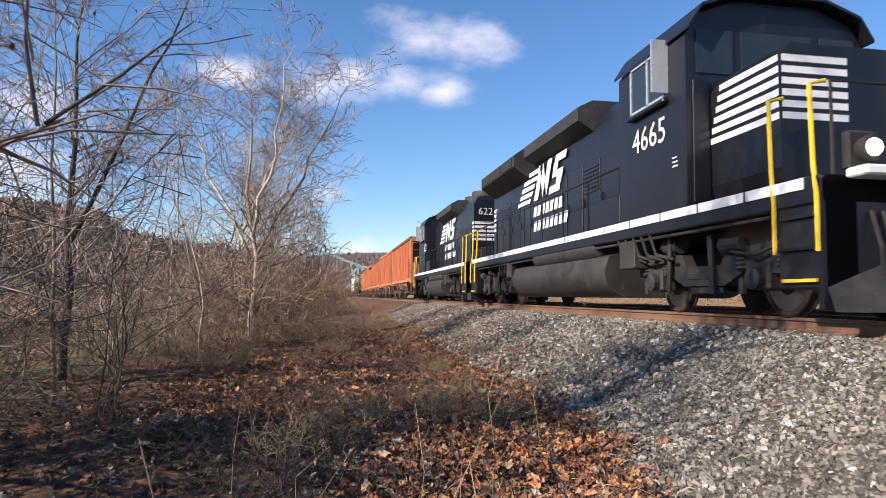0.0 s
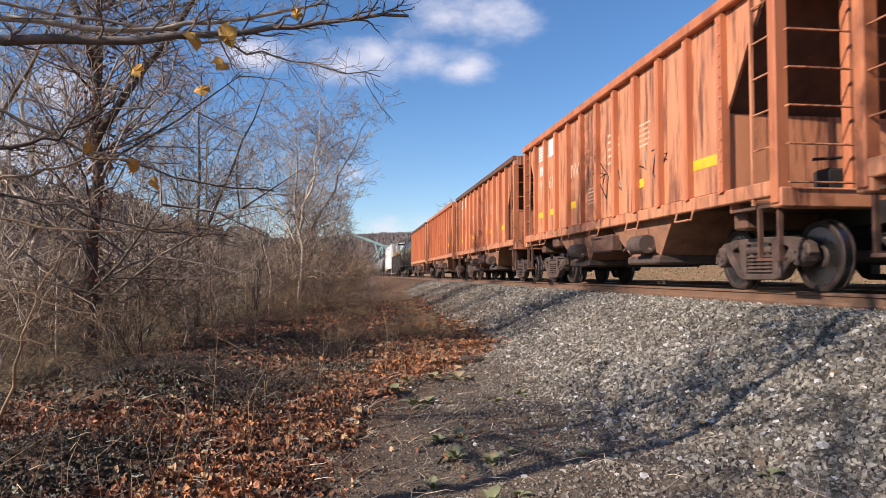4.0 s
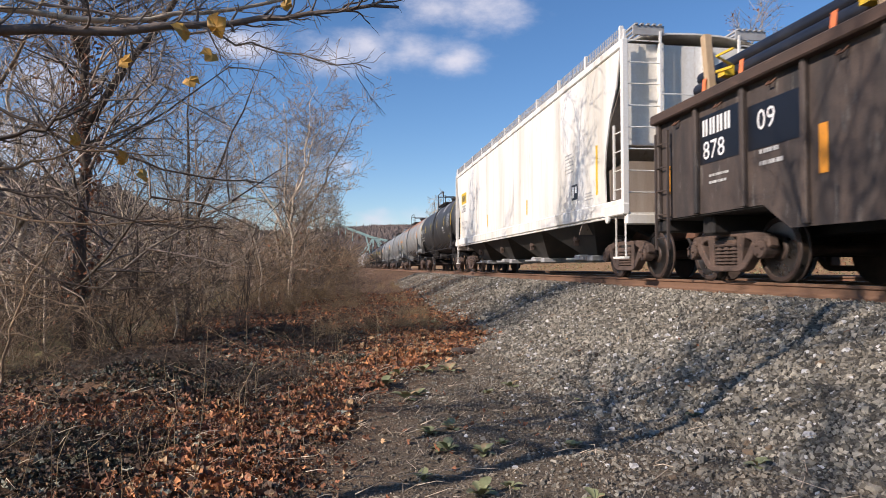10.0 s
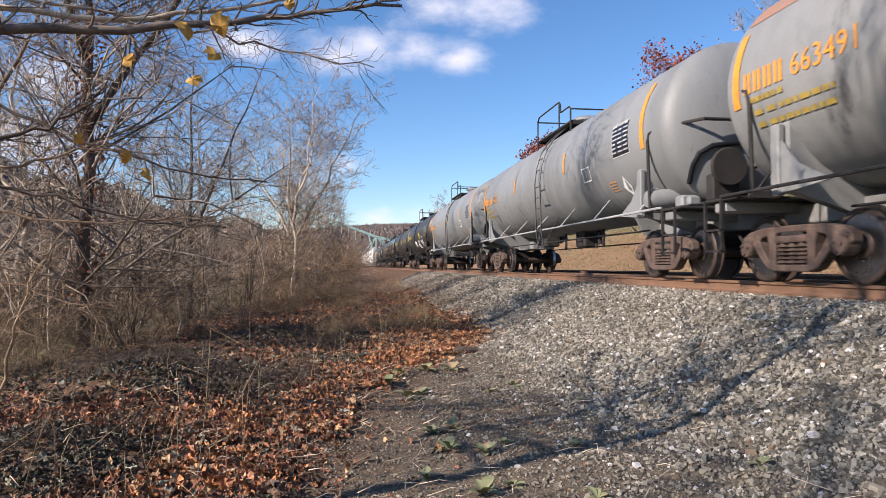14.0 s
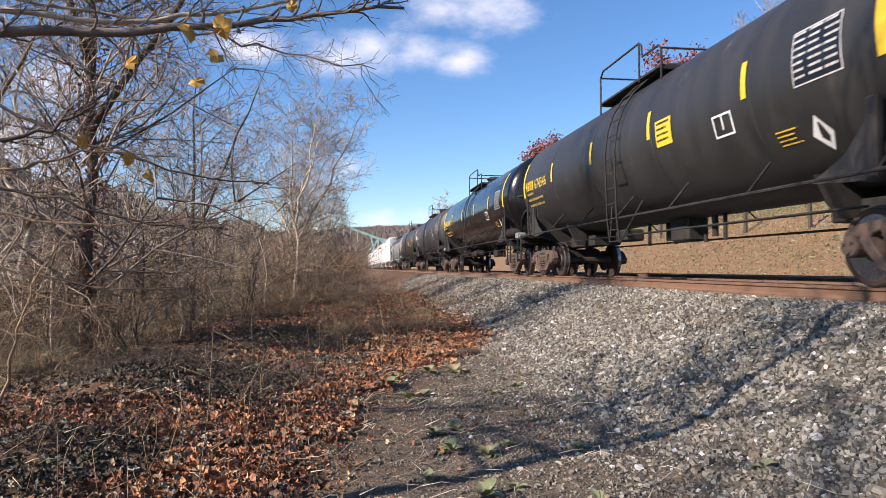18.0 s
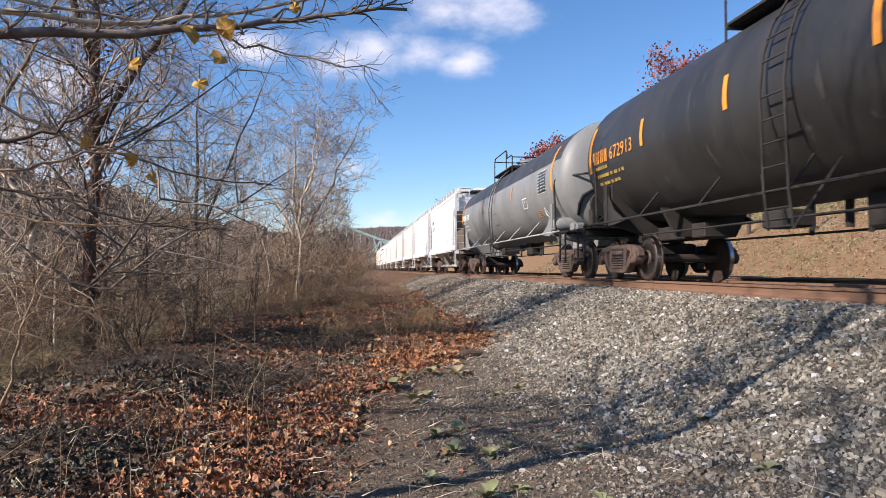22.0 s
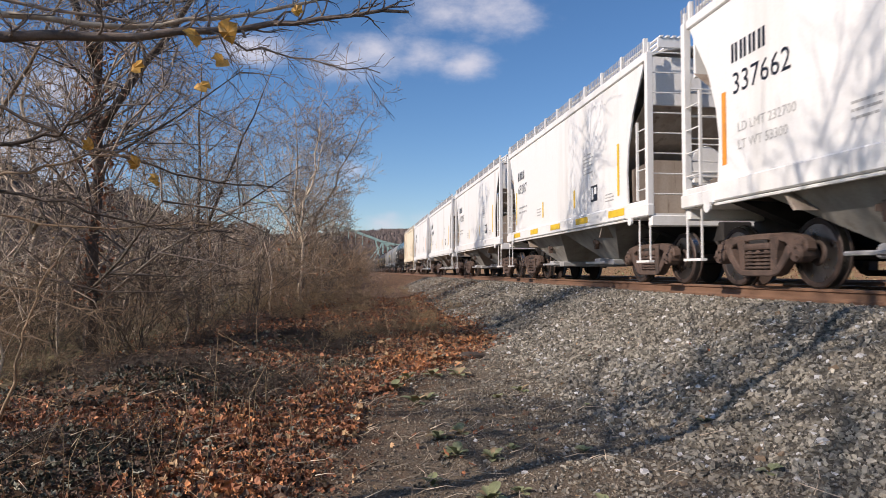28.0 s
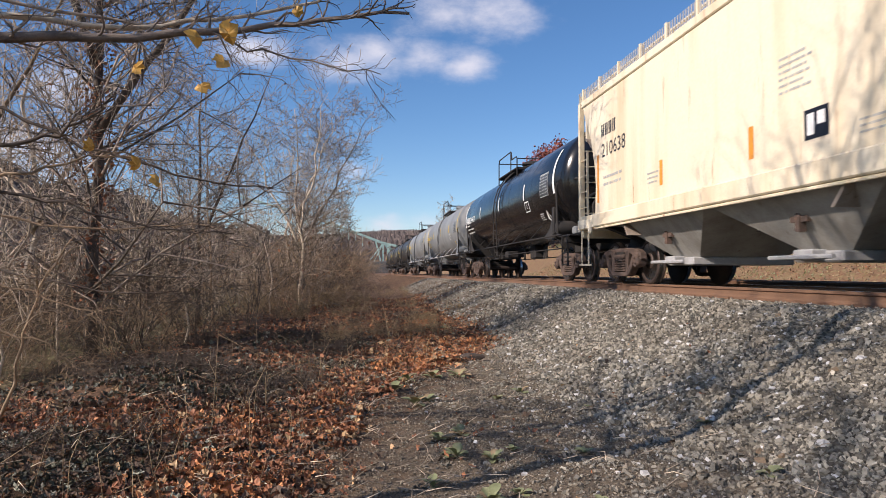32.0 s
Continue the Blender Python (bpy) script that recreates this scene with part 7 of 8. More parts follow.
    spots = [q for q in spots if not (-3.2 < q[0] < -1.0 and 13 < q[1] < 24.4 and q[2] not in (3, 6, 9))]
    for _ in range(16):                                    # dry weeds between the leaves and the stones
        y = 12 + 34 * rnd.random() ** 1.2
        spots.append((leaf_edge(y) - rnd.uniform(-0.3, 3.4), y, rnd.choice((6, 6, 6, 3)), rnd.uniform(0.3, 0.6)))
    for _ in range(12):                                    # pale dry grass round the small tree
        y = rnd.uniform(17.5, 31)
        spots.append((-1.9 + 0.03 * (y - 24) + rnd.gauss(0, 0.75), y, rnd.choice((6, 6, 0)), rnd.uniform(0.9, 1.5) if rnd.random() < 0.7 else 0.6))
    spots = [q if q[2] != 0 or not (-4 < q[0] < 0.5 and 17 < q[1] < 31) else (q[0], q[1], 0, min(q[3], 0.75)) for q in spots]
    spots += [(-3.7, 10.4, 1, 0.55), (-4.5, 10.2, 0, 0.6), (-3.2, 9.9, 8, 0.5), (-5.0, 9.7, 4, 0.6), (-4.1, 9.6, 3, 0.6), (-5.6, 9.2, 1, 0.6), (-2.7, 11.6, 1, 0.6), (-2.2, 13.4, 5, 0.6)]
    for k, (x, y, i, sc) in enumerate(spots):
        ob = copy_thing(kinds[i], pose(x, y, height(x, y), rnd.uniform(-4, 4), rnd.uniform(-4, 4), rnd.uniform(0, 360)))
        ob.scale = (sc, sc, sc)
    for n, ob in enumerate(kinds):                         # the first of each kind stands among the rest
        x, y = -8.5 - 0.7 * n, 12 + 2.3 * n
        ob.matrix_basis = pose(x, y, height(x, y))


bushes()
G = lambda x, y: (x, y, height(x, y))
for seed, x, y, tall, r, lean, mat, label, kids, leaf, kid, forks, droop in (
        (3, -4.22, 11.3, 9.5, 0.12, (0.0, 0.0), M_BARK_D, "dark straight leafless tree with many side twigs", (64, 6, 3), M_LEAF, 0.5, ((0.38, 0.62, 0.05), (0.5, -0.3, -0.2)), 0.1),
        (4, -1.95, 24.5, 7.6, 0.085, (-0.05, 0.05), M_BARK, "leafless tree with a pale crooked trunk", (30, 6, 5), M_LEAF_T, 0.5, ((0.28, 0.5, 0.0), (0.3, -0.5, 0.1), (0.42, 0.3, 0.2), (0.36, 0.2, -0.2)), 0.0),
        (6, -4.1, 18.0, 7.2, 0.075, (0.0, 0.0), M_BARK_D, "small leafless tree in the bushes", (34, 7, 4), M_LEAF, 0.6, ((0.3, 0.4, 0.0),), 0.0),
        (7, -7.2, 16, 8.5, 0.09, (-0.04, 0.0), M_BARK, "leafless tree above the bushes", (24, 5, 3), M_LEAF, 0.6, ((0.3, 0.5, 0.0), (0.3, -0.5, 0.0)), 0.0),
        (8, -6.2, 10.6, 8.0, 0.07, (0.02, 0.0), M_BARK_R, "thin leafless tree with reddish twigs", (22, 5, 3), M_LEAF, 0.55, ((0.3, 0.5, 0.0),), 0.1),
        (9, -3.2, 31, 7.5, 0.09, (0.03, 0.0), M_BARK, "leafless tree by the track", (26, 8, 5), M_LEAF, 0.6, ((0.3, 0.5, 0.0),), 0.0),
        (12, -2.2, 44, 7.0, 0.1, (0.03, 0.0), M_BARK, "leafless tree by the track", (24, 8, 5), M_LEAF, 0.6, ((0.3, 0.5, 0.0),), 0.0),
        (13, -4.4, 2.3, 9.0, 0.125, (0.03, 0.02), M_BARK, "forked leafless tree that shades the slope", (28, 7, 5), M_LEAF, 0.6, ((0.7, 0.1, 0.5),), 0.0),
        (15, -6.4, -0.6, 7.5, 0.05, (0.02, 0.0), M_BARK, "slender leafless tree beside the path", (18, 6, 3), M_LEAF, 0.6, ((0.3, 0.3, 0.3),), 0.0),
        (16, -4.7, -0.7, 6.0, 0.05, (0.0, 0.0), M_BARK, "bushy leafless tree beside the path", (26, 6, 3), M_LEAF, 0.5, ((0.3, 0.4, 0.2), (0.4, -0.3, 0.3)), 0.0),
        (14, -7.5, -3.5, 10, 0.11, (0.02, 0.02), M_BARK_D, "leafless tree close to the path", (18, 8, 5), M_LEAF, 0.6, ((0.4, 0.3, 0.4),), 0.0)):
    bare_tree("tree", seed, G(x, y), tall, r, lean, mat, label, kids, leaf, 0.3 if seed == 4 else 0.13, 1.2, 3, 0.032, kid, 0.12, forks, droop, 0.4 if y < 3 else 0.1)


def trunk_growth(x, y, z0, z1, n, seed):
    """Withered leaves that cling to short shoots along a trunk."""
    rnd = random.Random(seed)
    spots = []
    while len(spots) < n:
        c = rnd.uniform(z0, z1)
        a, r = rnd.uniform(0, 6.28), rnd.uniform(0.08, 0.3)
        for _ in range(rnd.randint(6, 18)):
            spots.append((x + r * math.cos(a) + rnd.gauss(0, 0.07), y + r * math.sin(a) + rnd.gauss(0, 0.07), c + rnd.gauss(0, 0.12), rnd.uniform(0.02, 0.045), 1.5))
    return scatter_mesh("clinging_leaves", LEAF, LEAF_F, spots, M_LEAF, 0.2, seed)


tagged(new("clinging_leaves", trunk_growth(-4.22, 11.3, height(-4.22, 11.3) + 1.0, 4.4, 900, 5)), "withered reddish leaves clinging along a dark trunk", "leaves", kind="stuff")


# ---- distance ----
def near_hill():
    """A wooded slope to the far side of the valley, falling towards the bridge."""
    rnd = random.Random(19)
    top = lambda x: 5 + 27 * max(0.0, min(1.0, (-x - 6) / 95)) ** 0.8 + 1.2 * math.sin(x * 0.19) + 0.8 * math.sin(x * 0.43)
    g = Shape()
    xs = [-190 + 5 * i for i in range(38)]
    for a, b in zip(xs, xs[1:]):
        g.add([(a, 130, -9), (b, 130, -9), (b, 172, top(b) - 3), (a, 172, top(a) - 3), (b, 200, top(b) - 12), (a, 200, top(a) - 12)], [(0, 1, 2, 3), (3, 2, 4, 5)])
    tagged(new("near_hill", g.mesh("near_hill", M_HILL)), "brown wooded slope beyond the bushes", "hill", kind="structure")
    spots = []
    for _ in range(26000):
        x, t = rnd.uniform(-185, -6), rnd.random()
        spots.append((x, 130 + 42 * t, -9 + (top(x) + 6) * t + 1.2 * rnd.random(), rnd.uniform(0.25, 0.6), 0.3))
    tagged(new("slope_woods", scatter_mesh("slope_woods", [(a, b, c * 1.8) for a, b, c in OCTA], OCTA_F, spots, M_WOODS, 0.5, 28)), "bare brown and russet woods on the slope", "woods", kind="stuff")
    stems = Shape()
    for _ in range(420):
        x, t = rnd.uniform(-170, -8), rnd.random() ** 0.6
        z = -9 + (top(x) + 6) * t
        h = rnd.uniform(2.5, 5)
        stems.tube([(x, 130 + 42 * t, z), (x + rnd.gauss(0, 0.3), 130 + 42 * t, z + h)], 0.12, 3, r1=0.03)
    tagged(new("slope_stems", raw_mesh(stems, "slope_stems", M_BARK)), "thin pale trunks of the woods on the slope", "woods", kind="stuff")


def far_woods():
    rnd = random.Random(9)
    g = Shape()
    prof = lambda x: 46 + 4 * math.sin(x * 0.006 + 1.1) + 3 * math.sin(x * 0.021) + (26 * max(0, min(1, (-x - 150) / 200)))
    xs = [-900 + 30 * i for i in range(61)]
    for i in range(60):
        for (d0, k0), (d1, k1) in (((420, 0.02), (640, 0.75)), ((640, 0.75), (760, 1.0))):
            g.add([(xs[i], d0, prof(xs[i]) * k0 - 6), (xs[i + 1], d0, prof(xs[i + 1]) * k0 - 6), (xs[i + 1], d1, prof(xs[i + 1]) * k1 - 6), (xs[i], d1, prof(xs[i]) * k1 - 6)], [(0, 1, 2, 3)])
    me = g.mesh("far_hill", M_HILL)
    tagged(new("far_hill", me), "wooded autumn hillside beyond the river bridge", "hill", kind="structure")
    spots = []
    for _ in range(30000):
        x, t = rnd.uniform(-430, 300), rnd.random() ** 0.7
        d = 425 + 330 * t
        k = np.interp(d, [420, 640, 760], [0.02, 0.75, 1.0])
        spots.append((x, d, prof(x) * k - 6 + 2.0, rnd.uniform(0.6, 1.5), 0.15))
    tagged(new("far_woods", scatter_mesh("far_woods", [(a, b, c * 2.6) for a, b, c in OCTA], OCTA_F, spots, M_WOODS, 0.35, 8)), "bare brown woods covering the far hillside", "woods", kind="stuff")


M_HILL = material("hill_earth", (0.15, 0.115, 0.1), (0.11, 0.09, 0.075), 0.95, 0, 0.05, 0.5, 0.0)
M_WOODS = material("far_bare_woods", (0.17, 0.13, 0.115), (0.12, 0.095, 0.08), 0.95, 0, 0.05, 0.5, 0.0, 1.5, (1, 1, 1), (0.2, 0.14, 0.1), 0.2, 0.22)
far_woods()
near_hill()


def bridge():
    """A green steel truss arch over the river, far ahead."""
    b = thing("truss_bridge", "pale green steel truss bridge across the valley", "bridge", at=pose(2.5, 330, 0.6))
    chord = [(-60, 37), (-24, 27), (-1.4, 19), (10.8, 14.4), (24, 11.6), (60, 5.5), (110, 0)]
    deck = lambda x: float(np.interp(x, [c[0] for c in chord], [c[1] for c in chord]))
    for y in (-4, 4):
        part("top_chord", Shape().tube([(x, y, z) for x, z in chord], 0.55, 4), M_TEAL, b)
        for k in range(-9, 20):
            x = 10.8 + 3.4 * k
            if abs(k) > 2:
                part("hanger", Shape().tube([(x, y, deck(x)), (x, y, deck(x) - 5.5)], 0.2, 4), M_TEAL, b)
        for x0, x1 in ((10.8, 10.8), (13.2, 13.2), (10.8, 6.5), (10.8, 4.0), (11.5, 17.5), (13.2, 19.0), (7.0, 9.6)):
            part("strut", Shape().tube([(x0, y, deck(x0)), (x1, y, 5.3)], 0.3, 4), M_TEAL, b)
    for k in range(30):
        x = -55 + 5 * k
        part("cross_beam", Shape().tube([(x, -4, deck(x)), (x, 4, deck(x))], 0.25, 4), M_TEAL, b)
    part("pier", Shape().box(3, 20, -5, 5, -9, 5.2, 0.3), M_CONCRETE, b, "dark grey pier under the truss")
    return b


M_CONCRETE = material("concrete", (0.12, 0.12, 0.12), (0.08, 0.08, 0.08), 0.9, 0, 0.5, 0.5, 0.1)
bridge()

# trees beyond the tracks
bare_tree("maple_tree", 31, (23.2, 76, 2), 11.5, 0.2, (0, 0), M_BARK_D, "maple with dense dark red autumn leaves", (34, 8, 6), M_LEAF_R, 7, 1.2, 3, 0.15, 0.66, 0.3)
bare_tree("maple_tree", 32, (22.2, 42, 2.3), 11.5, 0.16, (0, 0), M_BARK_D, "maple with dense dark red autumn leaves", (30, 8, 6), M_LEAF_R, 7, 1.2, 3, 0.105, 0.62, 0.3)
bare_tree("oak_tree", 33, (27, 41, 2), 14.5, 0.2, (0, 0), M_BARK, "tall leafless tree with a few brownish leaves", (26, 8, 5), M_LEAF, 0.3, 1.2, 3, 0.09, 0.6, 0.3)
bare_tree("tree", 34, (15.5, 112, 1), 11, 0.15, (0, 0), M_BARK, "leafless tree far along the track", (12, 8, 5), None, 0, 1.0)


# ---- saplings, overhanging limb, weeds ----
def saplings():
    rnd = random.Random(51)
    kinds = [bare_tree("sapling", 60 + k, (0, 0, 0), tall, r, (rnd.uniform(-0.06, 0.06), 0), mat, "leafless sapling with fine pale twigs", (18, 4, 3), (M_LEAF, M_LEAF_T)[k % 2], 0.09, 1.0, 3, 0.03, 0.55, 0.15, ((0.25, 0.4, 0.1),), 0.05, 0.1) for k, (tall, r, mat) in enumerate(((4.6, 0.022, M_BARK), (5.4, 0.03, M_BARK_R), (5.8, 0.028, M_BARK), (6.6, 0.04, M_BARK)))]
    spots = [(-4.6, 9.2, 0), (-3.1, 12.4, 0), (-5.6, 9.6, 2), (-3.1, 15.0, 1), (-6.6, 12.5, 3), (-4.8, 14.5, 2), (-2.7, 21.5, 2), (-2.3, 28.0, 2), (-1.9, 36.0, 3), (-7.5, 20.0, 3), (-5.0, 12.0, 2), (-5.4, 17.0, 3), (-4.0, 20.0, 2), (-7.6, 10.5, 2), (-8.6, 14.0, 3), (-6.0, 24.0, 3), (-4.4, 26.0, 3), (-9.5, 18.0, 3)]
    for k, (x, y, i) in enumerate(spots):
        ob = kinds[i] if i not in [q[2] for q in spots[:k]] else copy_thing(kinds[i], pose(x, y, 0))
        ob.matrix_basis = pose(x, y, height(x, y), rnd.uniform(-3, 3), rnd.uniform(-3, 3), rnd.uniform(0, 360))
    return kinds


saplings()


def limb(name, pts, r, seed, kids, label, mat):
    """A long limb that reaches in over the path, with twigs along it."""
    rnd = random.Random(seed)
    s, twigs, tips = Shape(), Shape(), []
    pts = [Vector(p) for p in pts]
    fine = []
    for a, b in zip(pts, pts[1:]):
        fine += [a.lerp(b, t) + Vector((rnd.gauss(0, 0.014), rnd.gauss(0, 0.014), rnd.gauss(0, 0.016))) for t in (0, 0.25, 0.5, 0.75)]
    fine.append(pts[-1])
    s.tube(fine, r, 6, r1=r * 0.25)
    for i in range(2, len(fine) - 1):
        axis = (fine[i + 1] - fine[i]).normalized()
        for _ in range(kids):
            way = (axis + Vector((rnd.gauss(0, 0.4), rnd.gauss(0, 0.35), rnd.gauss(-0.05, 0.4)))).normalized()
            grow(twigs, fine[i], way, rnd.uniform(0.12, 0.42), r * 0.24, 1, rnd, (4,), 0.01, tips, 6, 0.9, 1.0, 0.1, 0.26)
    t = thing(name, label, "branch", "overhanging branches")
    part("wood", raw_mesh(s, "wood", mat), None, t)
    tagged(part("side_growth", raw_mesh(twigs, "side_growth", mat), None, t, "thin bare side twigs"), kind="stuff")
    return t, tips


BIG = [(0, -0.05, 0), (0.3, -0.45, 0.16), (0.6, -0.2, 0.36), (0.5, 0.2, 0.1), (0.62, 0.55, 0.4), (0.3, 0.62, 0.08), (0.05, 1.0, 0.3), (-0.3, 0.66, 0.08), (-0.55, 0.5, 0.45), (-0.52, 0.15, 0.1), (-0.6, -0.2, 0.3), (-0.3, -0.4, 0.2)]


M_LIMB = material("limb_bark", (0.19, 0.15, 0.125), (0.08, 0.062, 0.05), 0.85, 0, 7, 0.5, 0.35, 90, (1, 1, 1), (0.3, 0.25, 0.21), 0.3)


def overhang():
    a, tips = limb("tree_branch", [(-3.6, 3.7, 1.55), (-2.1, 4.25, 1.66), (-1.15, 4.4, 1.74), (-0.42, 4.5, 1.93), (0.36, 4.55, 2.04)], 0.04, 5, 3, "bare grey branch reaching over the path, with twigs", M_LIMB)
    b, tips2 = limb("tree_branch", [(-2.6, 4.3, 1.95), (-1.3, 4.6, 1.86), (-0.75, 4.5, 1.72), (-0.32, 4.42, 1.62), (0.16, 4.42, 1.56)], 0.012, 8, 2, "thin bare twig hanging over the path", M_TWIG)
    c, _ = limb("tree_branch", [(-3.8, 4.6, 0.55), (-2.9, 5.0, 0.78), (-2.35, 5.1, 0.95), (-1.9, 5.2, 1.1), (-1.4, 5.5, 1.12)], 0.016, 9, 2, "crooked bare branch among the bushes", M_BARK_R)
    d, _ = limb("tree_branch", [(-3.4, 5.2, -0.35), (-2.7, 5.4, -0.22), (-2.35, 5.4, -0.32), (-2.2, 5.45, -0.5)], 0.01, 10, 1, "bent dry brown twig", M_BARK_R)
    for k, (pts, r, mat, text) in enumerate((
            ([(-3.7, 3.9, 1.72), (-2.2, 4.35, 1.8), (-1.3, 4.5, 1.84), (-0.6, 4.6, 2.02), (0.0, 4.65, 2.25)], 0.026, M_BARK, "pale bare branch reaching over the path"),
            ([(-4.2, 5.2, 1.0), (-2.75, 5.0, 1.07), (-2.3, 5.0, 1.14), (-1.98, 5.0, 1.29), (-1.75, 5.05, 1.5)], 0.022, M_BARK_D, "dark bare branch slanting upwards"),
            ([(-4.0, 5.2, 0.95), (-2.7, 5.1, 0.84), (-2.1, 5.1, 0.72), (-1.5, 5.2, 0.55), (-0.95, 5.3, 0.52)], 0.016, M_BARK_D, "dark bare branch drooping over the leaves"),
            ([(-4.4, 6.0, 0.9), (-3.2, 5.9, 0.74), (-2.4, 5.9, 0.6), (-1.7, 6.0, 0.62), (-1.2, 6.1, 0.66)], 0.014, M_BARK_R, "crooked branch among the bushes"),
            ([(-3.9, 5.6, 0.1), (-2.9, 5.5, 0.2), (-2.4, 5.5, 0.02), (-1.95, 5.5, -0.12)], 0.011, M_BARK_R, "dry brown branch hanging towards the ground"),
            ([(-2.75, 5.6, -0.95), (-2.6, 5.55, -0.35), (-2.45, 5.5, 0.1), (-2.2, 5.5, 0.5)], 0.015, M_BARK_R, "thin brown crooked stem beside the path"),
            ([(-4.6, 6.5, 1.9), (-3.2, 6.4, 1.7), (-2.3, 6.4, 1.3), (-1.5, 6.5, 1.1), (-0.8, 6.6, 1.05)], 0.02, M_BARK_D, "dark bare branch with drooping twigs"),
            ([(-4.6, 6.8, 0.35), (-3.3, 6.6, 0.25), (-2.4, 6.6, 0.05), (-1.6, 6.7, 0.02)], 0.014, M_BARK_D, "dark bare branch low over the leaves"))):
        limb("tree_branch", pts, r, 20 + k, 2, text, mat)
    leaf = Shape().add(BIG, [(0, i, i + 1) for i in range(1, 11)] + [(0, 11, 1)]).mesh("leaf", M_LEAF_Y)
    rnd = random.Random(15)
    for i, (x, y, z, s) in enumerate(((-1.02, 4.3, 1.72, 0.075), (-0.82, 4.3, 1.75, 0.085), (-0.84, 4.28, 1.56, 0.06), (-0.98, 4.3, 1.4, 0.055), (-1.38, 4.3, 1.5, 0.05), (-1.42, 4.5, 0.92, 0.05), (-1.3, 4.5, 0.82, 0.05), (-2.9, 5.4, 1.2, 0.05), (-0.4, 4.4, 1.95, 0.04), (-1.75, 4.6, 1.05, 0.045))):
        part("leaf", leaf, None, a, "withered yellow leaf", at=pose(x, y, z, rnd.uniform(50, 130), rnd.uniform(-50, 50), rnd.uniform(120, 240)) @ Matrix.Scale(s * 1.45, 4))


overhang()


def rosette(x, y, size, seed, n=9):
    """A low weed with broad leaves."""
    rnd = random.Random(seed)
    w = thing("weed", "low green broad-leaved weed growing in the gravel", "weed", "weeds in the gravel", pose(x, y, height(x, y)))
    blade = [(0, 0, 0.02), (0.2, 0.35, 0.2), (0.29, 0.62, 0.26), (0.2, 0.88, 0.2), (0, 1.02, 0.12), (-0.2, 0.88, 0.2), (-0.29, 0.62, 0.26), (-0.2, 0.35, 0.2), (0, 0.55, 0.16)]
    f = [(0, 1, 8), (1, 2, 8), (2, 3, 8), (3, 4, 8), (4, 5, 8), (5, 6, 8), (6, 7, 8), (7, 0, 8)]
    for i in range(n):
        m = Matrix.Rotation(radians(360 * i / n + rnd.uniform(-20, 20)), 4, "Z") @ Matrix.Rotation(radians(rnd.uniform(-5, 35)), 4, "X")
        k = size * rnd.uniform(0.6, 1.1)
        part("leaf", Shape().add([m @ Vector(tuple(c * k for c in q)) for q in blade], f), M_GRASS if rnd.random() < 0.8 else M_STRAW, w, smooth=True)


for k, (x, y, s) in enumerate(((0.6, 6.6, 0.2), (0.75, 4.9, 0.17), (1.0, 4.75, 0.14), (1.85, 7.3, 0.15), (0.95, 8.2, 0.2), (1.3, 8.3, 0.2), (0.8, 3.9, 0.16), (1.0, 4.0, 0.13), (1.7, 4.8, 0.12), (2.1, 15.5, 0.3), (1.8, 16, 0.28), (0.5, 4.3, 0.12), (1.2, 5.0, 0.1), (0.42, 7.4, 0.2), (0.75, 7.0, 0.16), (0.62, 8.0, 0.2), (0.68, 5.4, 0.17), (0.9, 5.6, 0.15), (1.5, 6.9, 0.1), (2.3, 6.4, 0.09), (2.9, 5.2, 0.1), (1.4, 3.6, 0.12), (2.6, 3.9, 0.11))):
    rosette(x, y, s * 0.8, k, 10)


def stalks():
    """Dry upright stems and grass blades among the leaves."""
    rnd = random.Random(31)
    s = Shape()
    for _ in range(260):
        y = 3.2 + 22 * rnd.random() ** 1.3
        x = leaf_edge(y) - abs(rnd.gauss(0.7, 1.3))
        h = rnd.uniform(0.15, 0.55) if rnd.random() < 0.85 else rnd.uniform(0.6, 1.1)
        z = height(x, y)
        s.tube([(x, y, z - 0.02), (x + rnd.gauss(0, 0.06), y + rnd.gauss(0, 0.06), z + h * 0.6), (x + rnd.gauss(0, 0.16), y + rnd.gauss(0, 0.1), z + h)], 0.003, 3, r1=0.0012)
    tagged(new("dry_stalks", raw_mesh(s, "dry_stalks", M_STRAW)), "dry straw-coloured stalks standing in the leaves", "grass", kind="stuff")
    s = Shape()
    for _ in range(900):                                 # fallen twigs
        y = 2.4 + 12 * rnd.random() ** 1.3
        x = leaf_edge(y) + rnd.gauss(0.2, 1.3)
        a, l = rnd.gauss(0.2, 0.9), rnd.uniform(0.06, 0.3)
        z = height(x, y) + 0.03
        s.tube([(x, y, z), (x + l * 0.5 * math.cos(a), y + l * 0.5 * math.sin(a), z + rnd.uniform(0, 0.06)), (x + l * math.cos(a + 0.2), y + l * math.sin(a + 0.2), z + rnd.uniform(0, 0.05))], 0.004, 3, r1=0.0015)
    tagged(new("fallen_twigs", raw_mesh(s, "fallen_twigs", M_BARK)), "thin dead twigs lying on the ground", "twigs", kind="stuff")


stalks()
clod = thing("wood_clod", "dark rotten lump of wood on the gravel", "debris", at=pose(1.75, 9.9, height(1.75, 9.9)))
part("lump", Shape().lathe([(-0.2, 0.01), (-0.16, 0.05), (-0.05, 0.07), (0.08, 0.055), (0.18, 0.03), (0.2, 0.01)], (0, 0, 0.04), "x", 9), M_TIE, clod)


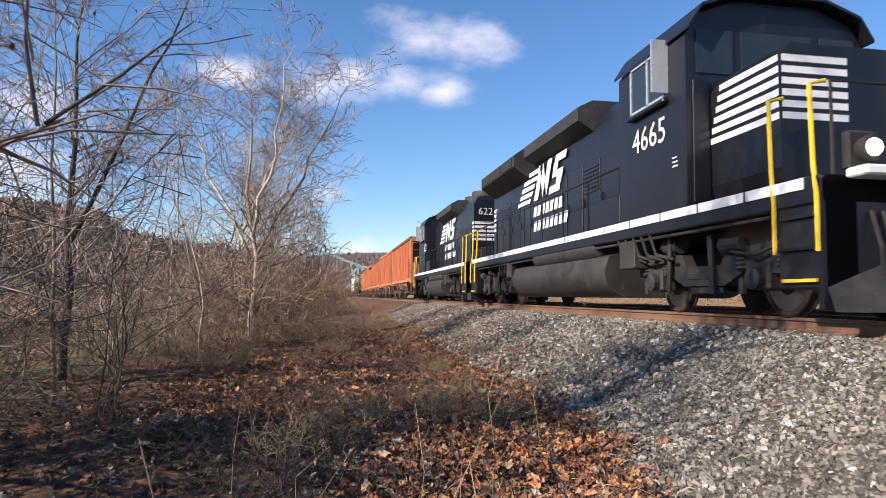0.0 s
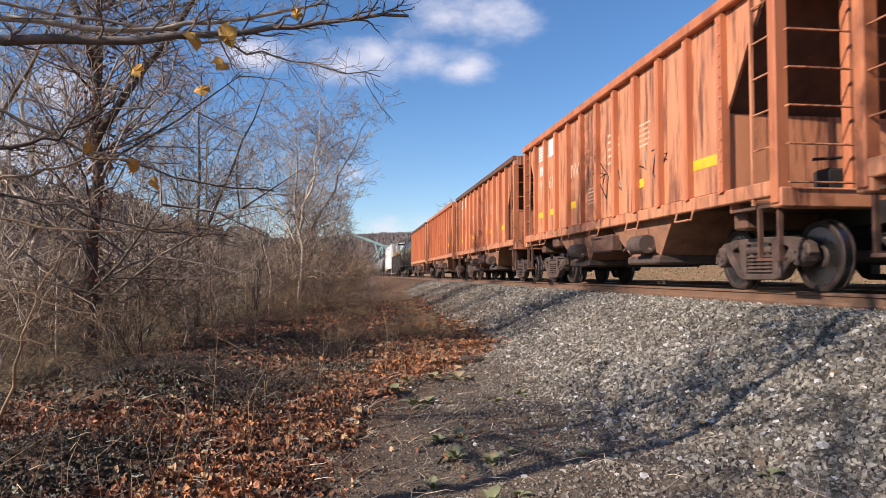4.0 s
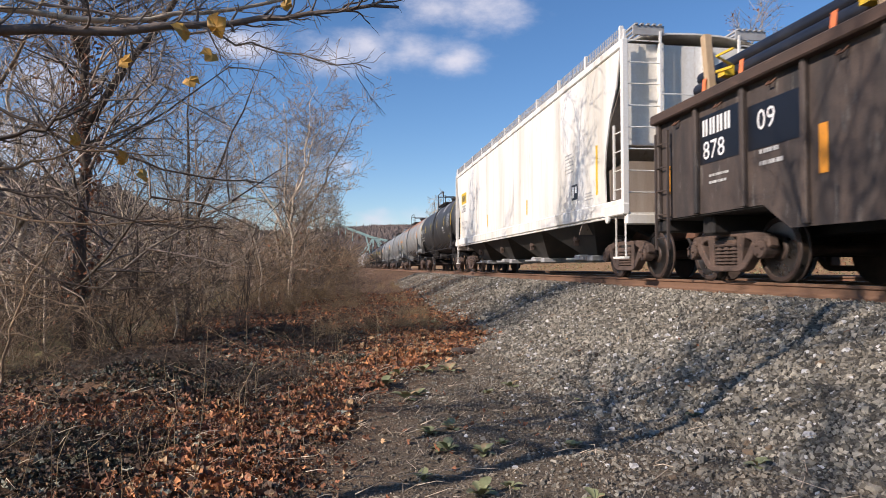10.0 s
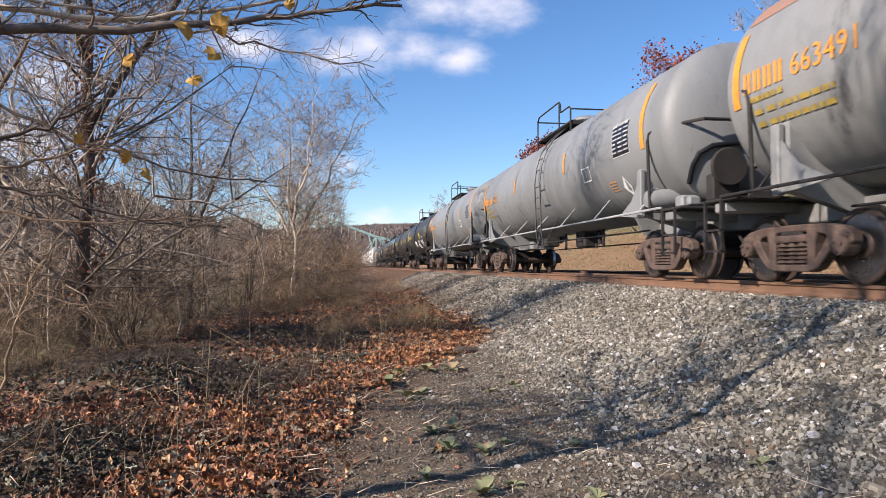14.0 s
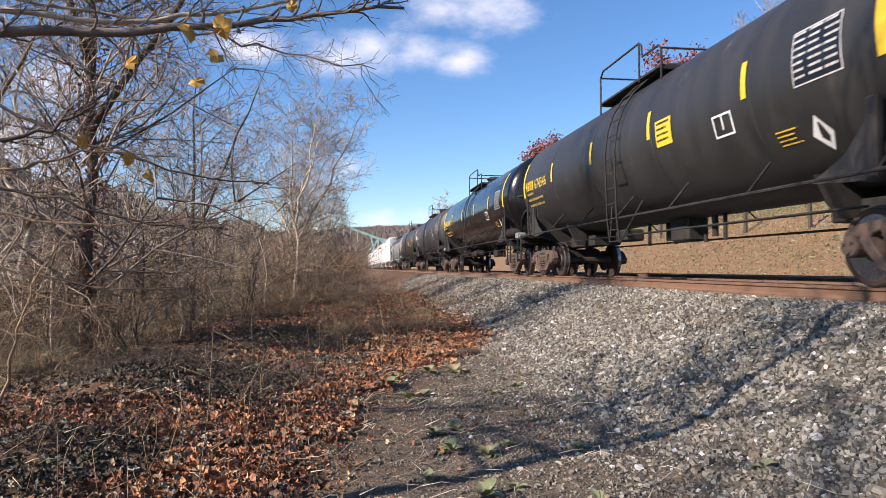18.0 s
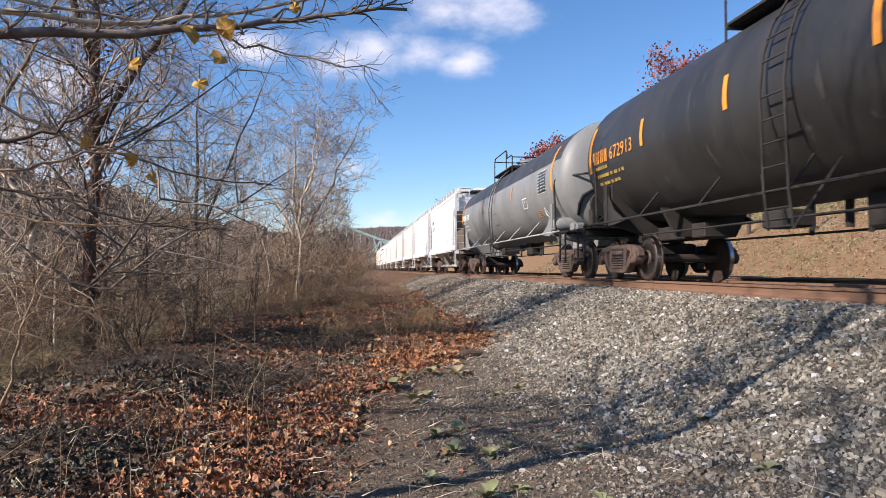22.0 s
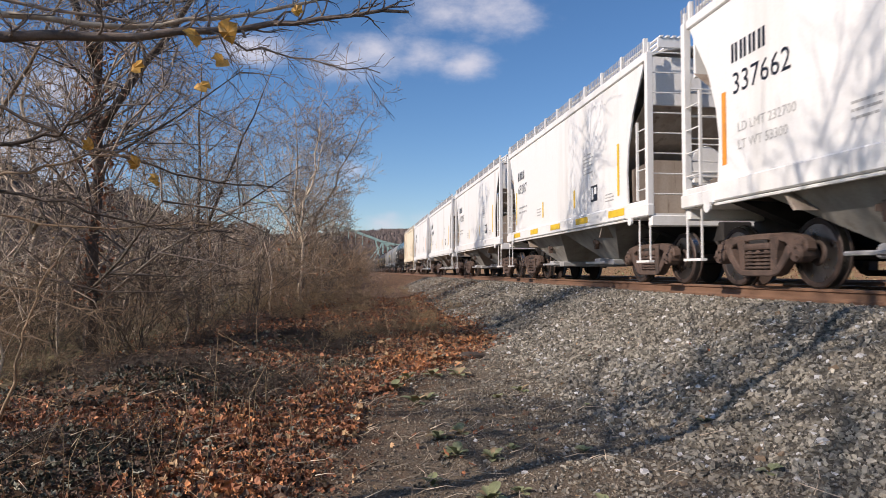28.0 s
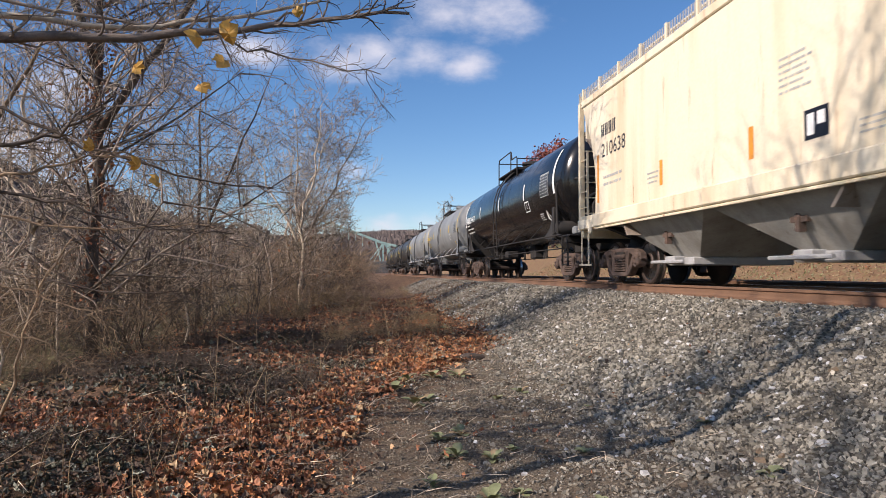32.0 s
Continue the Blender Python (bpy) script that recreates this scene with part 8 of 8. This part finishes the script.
# ---- the far bank ----
def far_bank():
    rnd = random.Random(71)
    kinds = [shrub(140 + k, h, 9, m, l, f, 1.0, 0.1, (4, 3), 0.5, 0.06, "low brown brush on the far bank") for k, (h, m, l, f) in enumerate(((1.2, M_BARK_R, M_LEAF, 0.5), (1.0, M_STRAW, M_GRASS, 0.8), (2.4, M_BARK, M_LEAF, 0.2)))]
    for k in range(84):
        y = rnd.uniform(12, 62)
        x = rnd.uniform(17.5, 21) if k % 4 == 0 else rnd.uniform(22.5, 29)
        sc = rnd.uniform(0.3, 0.6) if x < 21 else rnd.uniform(0.8, 1.3)
        ob = copy_thing(kinds[rnd.choice((0, 1, 1, 2))], pose(x, y, height(x, y), 0, 0, rnd.uniform(0, 360)))
        ob.scale = (sc, sc, sc)
    for n, ob in enumerate(kinds):
        x, y = 25.0 + n, 30.0 + 4 * n
        ob.matrix_basis = pose(x, y, height(x, y))
    for k in range(6):
        x, y = 20.5 + 0.2 * k, 17.0 + 5.3 * k
        post = thing("fence_post", "weathered square timber post on the bank", "post", "posts on the bank", pose(x, y, height(x, y)))
        part("post", Shape().box(-0.08, 0.08, -0.08, 0.08, -0.3, 1.5, 0.02), M_TIE, post)
    spots = []
    for _ in range(9000):
        y, x = rnd.uniform(14, 60), rnd.uniform(15.5, 24)
        if rough(x, y, 0.7) + 0.5 * rough(x, y, 2) < 0.0:
            continue
        spots.append((x, y, height(x, y) + 0.03, rnd.uniform(0.02, 0.045), 0.6))
    tagged(new("bank_litter", scatter_mesh("bank_litter", LEAF, LEAF_F, spots, M_LEAF, 0.15, 17)), "brown leaves strewn over the far bank", "leaves", kind="stuff")
    for name, mat, count, label, seed in (("bank_grass", M_STRAW, 13000, "dry straw-coloured grass on the far bank", 18), ("bank_weeds", M_GRASS, 9000, "patches of green weeds on the far bank", 19)):
        spots = []
        for _ in range(count):
            y, x = 13 + 50 * rnd.random() ** 1.3, rnd.uniform(15.6, 25)
            if mat is M_GRASS and rough(x, y, 0.5) < -0.05:
                continue
            spots.append((x, y, height(x, y) + 0.05, rnd.uniform(0.03, 0.08), 2.0))
        tagged(new(name, scatter_mesh(name, FOLDED, FOLDED_F, spots, mat, 0.3, seed)), label, "grass", kind="stuff")
    for k in range(16):
        x, y = rnd.uniform(33, 60), 18 + 7 * k
        bare_tree("tree", 170 + k, G(x, y), rnd.uniform(8, 12), 0.14, (0, 0), M_BARK, "leafless tree on the far slope", (10, 6, 4), None if k % 2 else M_LEAF, 0.2, 1.0, 3, 0.14) if k < 9 else None


far_bank()


# ---- motion of the train ----
def motions():
    for ob, mid in TRAIN:
        x, z = ob.matrix_basis.translation.x, ob.matrix_basis.translation.z
        walk(ob, [(t, pose(x, mid - SPEED * t, z)) for t in (0, 4, 8, 12, 16, 20, 24, 28, 32)])
    for w, u in SPIN:
        y, zc = w.location.y, w.location.z
        turn = lambda t: math.degrees(SPEED * t / WHEEL_R)
        near = [k / 30 for k in range(0, 961) if -3 < u - SPEED * k / 30 < 24]
        if not near:
            near = [0.0]
        rows = [(t, pose(0, y, zc) @ Matrix.Rotation(radians(turn(t) % 360), 4, "X")) for t in near]
        if rows[0][0] > 0.01:
            rows.insert(0, (0, rows[0][1]))
        if rows[-1][0] < 31.99:
            rows.append((32, rows[-1][1]))
        walk(w, rows)


motions()
